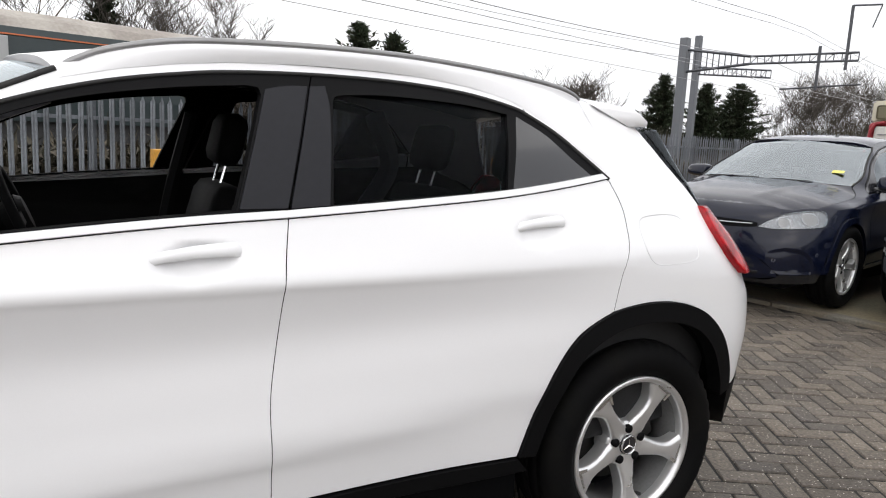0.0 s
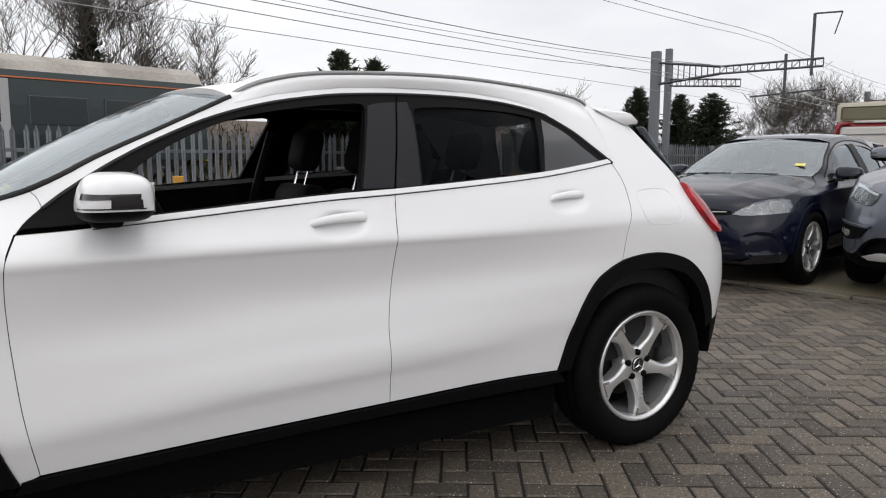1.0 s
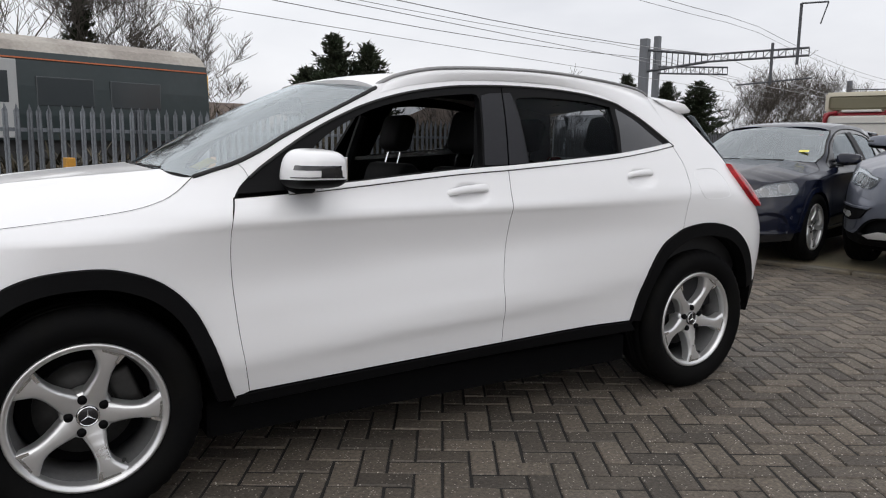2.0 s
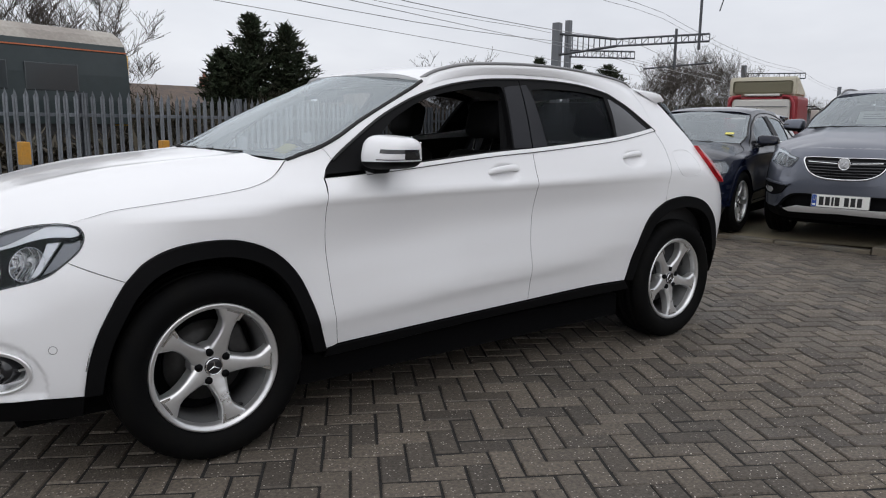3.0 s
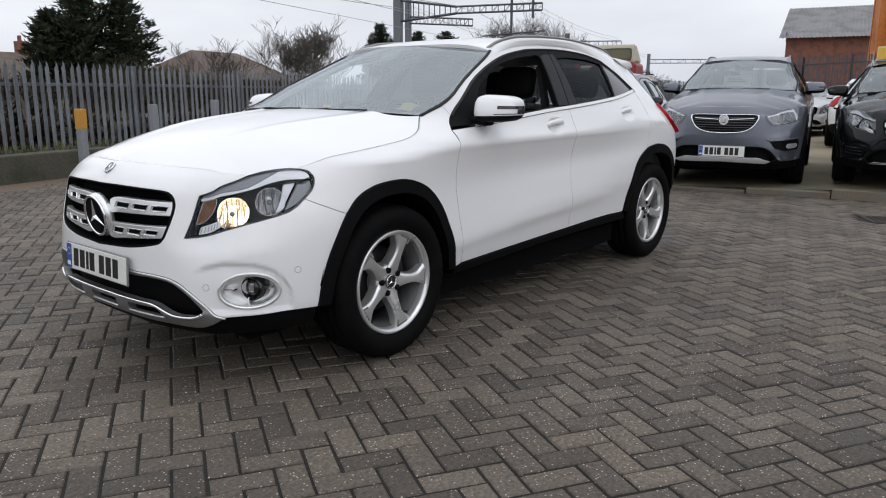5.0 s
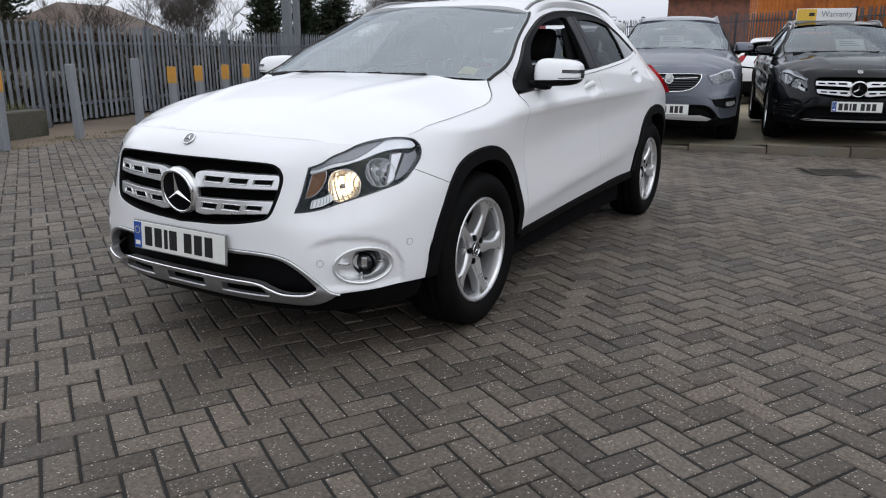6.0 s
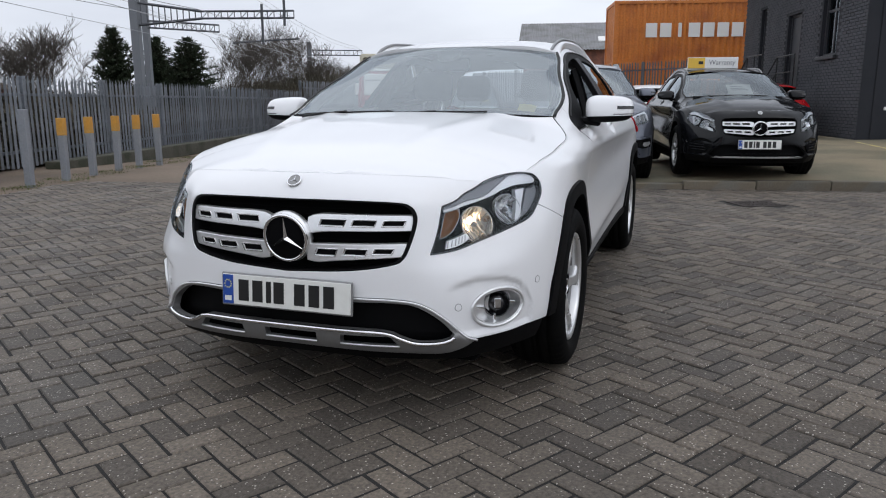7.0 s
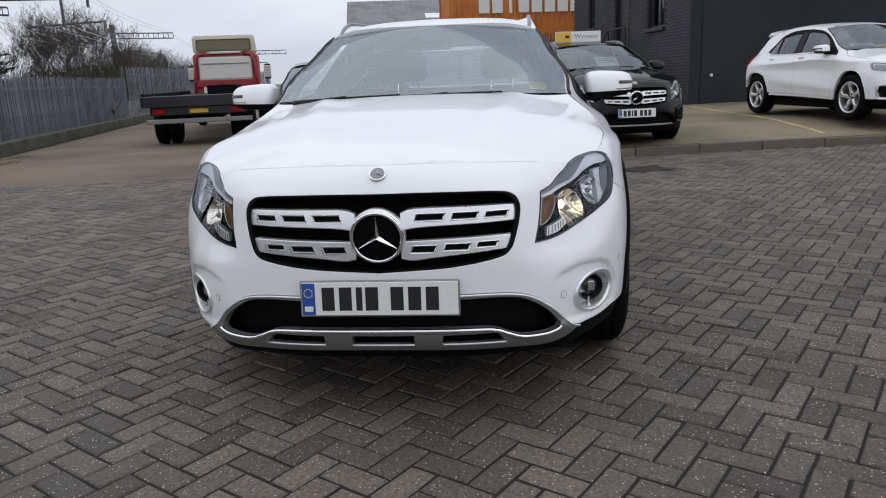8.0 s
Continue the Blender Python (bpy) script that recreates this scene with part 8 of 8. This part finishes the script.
for q in (1, -1):
    skin("bumper_corner", SKIN, ellipse((q * .797, .417), .135, .085), M_grey_car, grey_car, 1, out=.006, depth=.03, grid=.05, edge=.03)
    fp_ = skin("fog_panel", SKIN, chain([(q * .54, .525), (q * .70, .535), (q * .94, .552)], [(q * .94, .552), (q * .96, .50), (q * .94, .44)], [(q * .94, .44), (q * .74, .428), (q * .60, .455)], [(q * .60, .455), (q * .54, .525)]), M_clad, grey_car, 1, out=.018, depth=.03, grid=.05, edge=.03)
    skin("fog_lens", SKIN, chain([(q * .76, .500), (q * .90, .508)], [(q * .90, .508), (q * .92, .48), (q * .90, .455)], [(q * .90, .455), (q * .78, .448)], [(q * .78, .448), (q * .745, .47), (q * .76, .500)]), M_satin, fp_, 1, out=.024, depth=.01, grid=.05, edge=.02, label="clear fog lamp")
    skin("fog_brow", SKIN, chain([(q * .50, .545), (q * .70, .556), (q * .97, .572)], [(q * .97, .572), (q * .96, .555)], [(q * .96, .555), (q * .70, .538), (q * .53, .528)], [(q * .53, .528), (q * .50, .545)]), M_grey_car, grey_car, 1, out=.026, depth=.03, grid=.05, edge=.03)
for o in grey_car.children:
    if o.name.startswith("number_plate"):
        o.matrix_local = pose(0, 0, -.055) @ o.matrix_local
notice(m_grey @ Matrix.Diagonal((1, 1, 1.10, 1)), .05)

swap_part(grey_car, ("windscreen",), M_screen_mid)
m_navy = nose_at(4.42, 1.78, .045, AX + 1, 2.25 * .96)
navy_car = variant(white_car, m_navy, "dark navy blue family hatchback on the forecourt", M_navy_car, (.96, .99, .95), GRILLE_PARTS + ("ticket", "parking_card", "roof_rail", "rail_base", "fog_lamp", "headlamp", "skid_trim", "skid_chrome_edge", "slot_edge", "trim_upper_edge"),
                   swap={M_clad: M_gloss_black}, group="cars on the forecourt")
NAVY_GRILLE = [(0, .752), (.3, .748), (.46, .738), (.476, .72), (.46, .700), (.3, .686), (0, .682)]
close_windows(navy_car)
close_nose(navy_car, NAVY_GRILLE, M_navy_car)
plain_lamps(navy_car, chain([(.485, .702), (.58, .772), (.74, .826), (.94, .858)], [(.94, .858), (1.04, .864), (1.085, .846)], [(1.085, .846), (1.08, .79), (1.03, .726)], [(1.03, .726), (.80, .704), (.62, .694), (.485, .702)]),
            (((.70, .752), .062, .044), ((.93, .785), .066, .054)), M_navy_car)
nose_grille(navy_car, NAVY_GRILLE, M_clad, None, ((.715, .06, .44, .004),), .717, .055, -2.24)
for o in [o for o in navy_car.children_recursive if o.name.split(".")[0] in ("front_arch_trim", "rear_arch_trim", "sill", "rear_valance")]:
    o.material_slots[0].link = "OBJECT"; o.material_slots[0].material = M_navy_car
skin("lower_bumper", SKIN, both(np.array([(0, .47), (.40, .467), (.50, .45), (.62, .36), (.68, .30), (.5, .262), (0, .268)])), M_navy_car, navy_car, 1, out=-.002, depth=.02, grid=.06, edge=.03)
for k in range(3):
    skin("bumper_slat", SKIN, both(np.array([(0, .44 - k * .05), (.46 + .03 * k, .437 - k * .05), (.47 + .03 * k, .412 - k * .05), (0, .414 - k * .05)])), M_gloss_black, navy_car, 1, out=.002, depth=.01, grid=.06, edge=.03)
for q in (1, -1):
    skin("fog_panel", SKIN, ellipse((q * .80, .417), .125, .078), M_navy_car, navy_car, 1, out=.004, depth=.01, grid=.05, edge=.03)

reshape_car(navy_car, body_line((-1.06, -.37, .1, 1.15, 1.7, 2.13), (1.09, 1.05, 1.085, 1.19, 1.12, 1.09), (1.06, 1.03, 1.05, 1.08, 1.05, 1.05), (1.45, 1.45, 1.51, 1.50, 1.41, 1.30), (1.43, 1.45, 1.51, 1.49, 1.42, 1.32)))
swap_part(navy_car, ("windscreen",), M_screen_mid)
bm = bmesh.new(); box(bm, -.05, .05, -.001, .001, -.02, .02); tagged(ob_from("windscreen_card", bm, M_card), "small yellow card behind a windscreen", "card").matrix_world = m_navy @ pose(-.80, -.52, 1.10, 0, 0, -90) @ pose(0, 0, 0, -58, 0, 0)
m_suv = pose(8.75, -6.05, .275, 0, 0, 13)
suv_car = variant(white_car, m_suv, "clean white small crossover car parked by the dark building", M_white_car, (.95, .99, 1.005), GRILLE_PARTS + ("ticket", "parking_card", "headlamp", "roof_rail", "rail_base", "skid_trim", "skid_chrome_edge", "slot_edge", "trim_upper_edge"), swap={M_satin: M_satin_dark}, group="cars on the forecourt")
for o in [o for o in suv_car.children_recursive if o.name.split(".")[0] in ("front_arch_trim", "rear_arch_trim", "sill")]:
    o.material_slots[0].link = "OBJECT"; o.material_slots[0].material = M_white_car
nose_grille(suv_car, [(0, .79), (.3, .79), (.40, .74), (.42, .60), (.33, .50), (0, .48)], M_clad, M_satin_dark, ((.69, .0, .4, .004), (.60, .0, .4, .004)), .70, .06, -2.24)
skin("lower_bumper", SKIN, both(np.array([(0, .47), (.40, .467), (.50, .45), (.62, .36), (.68, .30), (.5, .262), (0, .268)])), M_white_car, suv_car, 1, out=-.002, depth=.02, grid=.06, edge=.03)
notice(m_suv, .30, 1.13, .2, .04)
bm = bmesh.new(); box(bm, -.20, .20, -.01, .01, -.035, .035, bevel=.006); tagged(ob_from("dashboard_card", bm, M_sign_yellow), "gold printed card on a dashboard behind the windscreen", "card").matrix_world = m_suv @ pose(-.80, -.05, 1.10, 0, 0, -90) @ pose(0, 0, 0, -50, 0, 0)
plain_lamps(suv_car, chain([(.60, .775), (.78, .822), (1.0, .852), (1.10, .858)], [(1.10, .858), (1.12, .84), (1.09, .785), (1.04, .742)], [(1.04, .742), (.84, .722), (.62, .712)], [(.62, .712), (.60, .775)]),
            (((.76, .765), .05, .036), ((.94, .79), .055, .042)), M_white_car, chain([(.62, .775), (.80, .815), (1.06, .842)], [(1.06, .842), (1.075, .80)], [(1.075, .80), (1.05, .80), (1.03, .826)], [(1.03, .826), (.80, .802), (.62, .764)], [(.62, .764), (.62, .775)]))
for q in (1, -1):
    skin("side_intake", SKIN, chain([(q * .64, .50), (q * .93, .52)], [(q * .93, .52), (q * .95, .44), (q * .92, .345)], [(q * .92, .345), (q * .68, .34)], [(q * .68, .34), (q * .64, .50)]), M_clad, suv_car, 1, out=.010, depth=.03, grid=.05, edge=.03, label="black side intake with a pale frame")
    skin("intake_frame", SKIN, chain([(q * .62, .515), (q * .95, .535)], [(q * .95, .535), (q * .97, .44), (q * .94, .33)], [(q * .94, .33), (q * .66, .325)], [(q * .66, .325), (q * .62, .515)]), M_satin, suv_car, 1, holes=(chain([(q * .655, .492), (q * .915, .512)], [(q * .915, .512), (q * .935, .44), (q * .905, .355)], [(q * .905, .355), (q * .69, .35)], [(q * .69, .35), (q * .655, .492)]),), out=.016, depth=.03, grid=.05, edge=.03)
close_windows(suv_car)
reshape_car(suv_car, body_line((-1.06, -.37, .1, 1.15, 1.7, 2.13), (1.09, 1.05, 1.085, 1.19, 1.12, 1.09), (1.06, 1.03, 1.03, 1.05, 1.06, 1.06), (1.45, 1.45, 1.51, 1.50, 1.41, 1.30), (1.43, 1.46, 1.50, 1.49, 1.45, 1.38)))

swap_part(suv_car, ("windscreen",), M_screen_clear)
far_white = variant(white_car, pose(14.8, -.05, .10, 0, 0, 190), "white car parked further back beside the fence", M_white_car, (.93, .97, .93), GRILLE_PARTS + ("ticket", "parking_card", "roof_rail", "rail_base"), group="cars further back")
far_red = variant(white_car, pose(16.4, -2.62, .10, 0, 0, 192), "bright red car parked further back by the steps", M_red_car, (.92, .97, .96), GRILLE_PARTS + ("ticket", "parking_card", "roof_rail", "rail_base"), group="cars further back")
far_silver = variant(white_car, pose(19.5, 2.6, .08, 0, 0, 12), "silver car parked further back by the fence", M_silver_car, (.95, .97, .95), GRILLE_PARTS + ("ticket", "parking_card", "roof_rail", "rail_base"), group="cars further back")

# ---------------------------------------------------------------- recovery truck
M_truck_red = mat("truck_red", (0.27, 0.014, 0.022), 0.4, var=0.08, scale=2)
M_truck_cream = mat("truck_cream", (0.62, 0.58, 0.47), 0.5, var=0.06, scale=2)
M_truck_olive = mat("deflector_inside", (0.17, 0.155, 0.10), 0.6, var=0.1)
M_truck_panel = mat("truck_panel_white", (0.62, 0.60, 0.56), 0.5, var=0.06, scale=3)
TR = 16.8
truck = tagged(empty("recovery_truck", pose(12.50, 7.02, -.20, 0, 0, TR) @ Matrix.Diagonal((1.10, 1.05, 1.07, 1))), "red and cream flatbed recovery truck parked by the fence", "truck")


def tb(nm, q, m, bevel=.015, label="", mm=None, parent=None):
    bm = bmesh.new(); box(bm, *q, mm, bevel=bevel); return part(nm, bm, m, parent or truck, label)


tb("bed", (-.2, 7.2, -1.2, 1.2, .92, 1.06), M_clad)
for yy in (-1.19, 1.13):
    tb("bed_rail", (-.2, 7.2, yy, yy + .06, 1.06, 1.16), M_clad)
tb("tail_board", (-.26, -.2, -1.2, 1.2, .86, 1.10), M_gloss_black)
tb("chassis", (.1, 9.2, -.42, .42, .55, .9), M_clad)
tb("underrun_bar", (-.1, 0.0, -1.15, 1.15, .50, .60), M_satin_dark, label="grey underrun bar")
tb("light_board", (-.14, -.08, -1.05, 1.05, .68, .86), M_gloss_black)
for yy in (-.95, .72):
    tb("tail_lamp", (-.165, -.13, yy, yy + .26, .71, .82), M_red_lens, label="red truck tail lamp")
tb("number_plate", (-.16, -.13, -.20, .20, .715, .805), M_sign_yellow, label="yellow rear plate")
tb("deck_gear", (3.6, 5.4, -.6, .2, 1.06, 1.30), M_clad)
for xx in (1.1, 8.6):
    for sgn in (-1, 1):
        for off in ((0.0, .30) if xx < 2 else (0.0,)):
            w_ = new("truck_wheel"); w_.parent = truck; w_.matrix_local = pose(xx, sgn * (1.02 - off), .42)
            bm = bmesh.new(); lathe(bm, [(.22, -.11), (.26, -.13), (.36, -.135), (.41, -.11), (.42, -.05), (.42, .05), (.41, .11), (.36, .135), (.26, .13), (.22, .11)], 36); part("tyre", bm, M_tyre, w_)
            bm = bmesh.new(); lathe(bm, [(0, -.05), (.1, -.07), (.2, -.04), (.225, -.11)], 28); lathe(bm, [(0, .05), (.1, .07), (.2, .04), (.225, .11)], 28); part("rim", bm, M_satin_dark, w_)
cab = tb("cab", (7.6, 9.4, -1.02, 1.02, .72, 2.28), M_truck_red, .10, "red truck cab")
tb("cab_back_panel", (7.55, 7.61, -.84, .84, 1.46, 2.18), M_truck_panel, .05, "pale panel on the cab back", parent=cab)
tb("cab_rib", (7.53, 7.56, -.75, .75, 1.95, 1.98), M_satin_dark, .004, parent=cab)
tb("cab_low_panel", (7.54, 7.60, -.75, .75, 1.02, 1.28), M_truck_panel, .02, parent=cab)
for sgn in (-1, 1):
    bm = bmesh.new(); tube(bm, [(7.52, sgn * 1.0, 1.02), (7.52, sgn * .98, 1.5), (7.54, sgn * .92, 2.05), (7.56, sgn * .82, 2.24), (7.56, sgn * .6, 2.27)], .05, 8); part("cab_post", bm, M_truck_red, cab, smooth=True)
    tb("mirror_shell", (9.05, 9.12, sgn * 1.28 - .12, sgn * 1.28 + .12, 1.5, 1.9), M_truck_panel, .03)
tb("cab_band", (7.53, 7.60, -.98, .98, 1.24, 1.45), M_truck_red, .02, parent=cab)
tb("winch_box", (7.1, 7.5, -.5, .25, 1.06, 1.26), M_gloss_black, .02)
bm = bmesh.new(); tube(bm, catmull([(7.45, .2, 1.06), (7.45, .3, 1.26), (7.45, .12, 1.32), (7.45, -.05, 1.25)], 6), .018, 6); part("hose", bm, M_rubber, truck, smooth=True)
bm = bmesh.new()
pr = [(7.65, 2.28), (9.1, 2.28), (8.9, 2.45), (7.85, 2.84), (7.65, 2.84)]
a = [bm.verts.new((x, -.98, z)) for x, z in pr]; b = [bm.verts.new((x, .98, z)) for x, z in pr]
bm.faces.new(a); bm.faces.new(b[::-1])
for i in range(5):
    bm.faces.new((a[i], b[i], b[(i + 1) % 5], a[(i + 1) % 5]))
bmesh.ops.bevel(bm, geom=bm.edges[:], offset=.05, segments=2, affect="EDGES")
defl = part("roof_deflector", bm, M_truck_cream, truck, "cream roof deflector")
tb("deflector_hollow", (7.62, 7.66, -.86, .86, 2.34, 2.72), M_truck_olive, .06, "dark hollow back of the deflector", parent=defl)
for sgn in (-1, 1):
    bm = bmesh.new(); tube(bm, [(9.1, sgn * 1.0, 2.0), (9.2, sgn * 1.28, 2.0), (9.2, sgn * 1.28, 1.5)], .02, 6); part("mirror_arm", bm, M_clad, truck)
    tb("mirror_head", (9.12, 9.22, sgn * 1.28 - .11, sgn * 1.28 + .11, 1.45, 1.95), M_clad, .03)
tb("lamp_bar", (7.55, 7.64, -.52, .5, 2.27, 2.34), M_truck_panel, .02)


# ---------------------------------------------------------------- herringbone paving blocks
def paver_material(name, single):
    m = bpy.data.materials.new(name)
    m.use_nodes = True
    nt, ln = m.node_tree.nodes, m.node_tree.links
    b = nt["Principled BSDF"]
    co = nt.new("ShaderNodeTexCoord")
    geo = nt.new("ShaderNodeNewGeometry")

    def noise_(scale, detail, src):
        n = nt.new("ShaderNodeTexNoise")
        n.inputs["Scale"].default_value, n.inputs["Detail"].default_value = scale, detail
        ln.new(src, n.inputs["Vector"])
        return n.outputs["Fac"]

    def rng(src, a, b_, c, d):
        r = nt.new("ShaderNodeMapRange")
        for i, v in enumerate((a, b_, c, d)):
            r.inputs[1 + i].default_value = v
        ln.new(src, r.inputs[0])
        return r.outputs[0]

    def mix_(fac, a, c, mode="MIX"):
        x = nt.new("ShaderNodeMix")
        x.data_type, x.blend_type = "RGBA", mode
        for sock, v in ((0, fac), (6, a), (7, c)):
            if isinstance(v, (int, float)):
                x.inputs[sock].default_value = v
            elif isinstance(v, tuple):
                x.inputs[sock].default_value = v
            else:
                ln.new(v, x.inputs[sock])
        return x.outputs[2]

    pos = geo.outputs["Position"]
    rand = nt.new("ShaderNodeObjectInfo").outputs["Random"] if single else geo.outputs["Random Per Island"]
    base = mix_(rng(rand, 0, 1, 0, 1), (0.062, 0.052, 0.042, 1), (0.138, 0.114, 0.089, 1))
    broad = rng(noise_(0.9, 4, pos), 0.35, 0.68, 0.86, 1.12)
    base = mix_(1.0, base, broad, "MULTIPLY")
    fine = rng(noise_(70, 3, pos), 0.3, 0.7, 0.62, 1.38)
    base = mix_(1.0, base, fine, "MULTIPLY")
    speck = nt.new("ShaderNodeTexVoronoi")
    speck.inputs["Scale"].default_value = 92
    ln.new(pos, speck.inputs["Vector"])
    where = rng(speck.outputs["Distance"], 0.20, 0.34, 1.0, 0.0)
    pick = nt.new("ShaderNodeSeparateColor")
    ln.new(speck.outputs["Color"], pick.inputs[0])
    some = rng(pick.outputs[0], 0.70, 0.95, 0.0, 0.95)
    both_ = nt.new("ShaderNodeMath"); both_.operation = "MULTIPLY"
    ln.new(where, both_.inputs[0]); ln.new(some, both_.inputs[1])
    base = mix_(both_.outputs[0], base, (0.52, 0.475, 0.42, 1))
    stain = rng(noise_(0.35, 5, pos), 0.60, 0.74, 0.0, 0.22)
    base = mix_(stain, base, (0.045, 0.046, 0.041, 1))
    ln.new(base, b.inputs["Base Color"])
    ln.new(rng(noise_(1.6, 3, pos), 0.3, 0.7, 0.58, 0.88), b.inputs["Roughness"])
    bp = nt.new("ShaderNodeBump"); bp.inputs["Strength"].default_value = 0.55; bp.inputs["Distance"].default_value = 0.006
    ln.new(noise_(130, 4, pos), bp.inputs["Height"]); ln.new(bp.outputs["Normal"], b.inputs["Normal"])
    return m


M_block, M_block_one = paver_material("paving_block", False), paver_material("paving_block_single", True)
PV = 0.2045                              # block length with its joint
C0 = Vector((-2.49, -0.713))             # a block corner
SD = Vector((math.cos(radians(-30.5)), math.sin(radians(-30.5))))
LD = Vector((math.cos(radians(-120.5)), math.sin(radians(-120.5))))
JOINT, CH = 0.0095, 0.0050


def block_verts(w, l):
    """Corners of one block, w by l, its top at 0, with a chamfer."""
    hw, hl = w / 2 - JOINT / 2, l / 2 - JOINT / 2
    out = []
    for dz, ins in ((-0.03, 0.0), (-CH, 0.0), (0.0, CH)):
        out += [(-hw + ins, -hl + ins, dz), (hw - ins, -hl + ins, dz), (hw - ins, hl - ins, dz), (-hw + ins, hl - ins, dz)]
    return np.array(out)


BLOCK_FACES = [(0, 1, 5, 4), (1, 2, 6, 5), (2, 3, 7, 6), (3, 0, 4, 7), (4, 5, 9, 8), (5, 6, 10, 9), (6, 7, 11, 10), (7, 4, 8, 11), (8, 9, 10, 11)]
base_block = block_verts(PV / 2, PV)
rnd = random.Random(12)
spots = []
for i in range(-90, 91):
    for j in range(-60, 61):
        o = C0 + SD * (PV * (-.5 * i + j)) + LD * (PV * (.5 * i + j))
        for dx, dl, turn in ((-.5, .25, 90), (.25, .5, 0)):
            c = o + SD * (PV * dx) + LD * (PV * dl)
            by_drain = DRAIN_INV @ Vector((c.x, c.y, 0))
            if abs(by_drain.x) < .25 and abs(by_drain.y) < .29:
                continue
            if -8.5 < c.x < KX(c.y) - 0.02 and -9.2 < c.y < 6.6 + 0.16 * c.x:
                spots.append((c.x, c.y, turn, rnd.uniform(-.003, .003), rnd.gauss(0, .55), rnd.gauss(0, .55), rnd.gauss(0, .6)))
spots.sort(key=lambda s: (s[0] + 2.9) ** 2 + (s[1] + 1.5) ** 2)
me_block = bpy.data.meshes.new("paving_block")
me_block.from_pydata(base_block.tolist(), [], BLOCK_FACES)
me_block.materials.append(M_block_one)
yaw0 = math.degrees(math.atan2(SD.y, SD.x))
vv, ff = [], []
for k, (x, y, turn, dz, rx, ry, rz) in enumerate(spots):
    m = pose(x, y, dz, rx, ry, yaw0 + turn + rz)
    if k < 300:
        share("paving_block", me_block, pavement, m)
    else:
        a = np.array(m)
        b0 = len(vv) * 12
        vv.append(base_block @ a[:3, :3].T + a[:3, 3])
        ff.extend([tuple(b0 + q for q in f) for f in BLOCK_FACES])
me_rest = bpy.data.meshes.new("paving")
me_rest.from_pydata(np.concatenate(vv).tolist(), [], ff)
me_rest.materials.append(M_block)
rest_ob = new("paving", me_rest)
rest_ob.parent = pavement
tagged(rest_ob, kind="stuff")
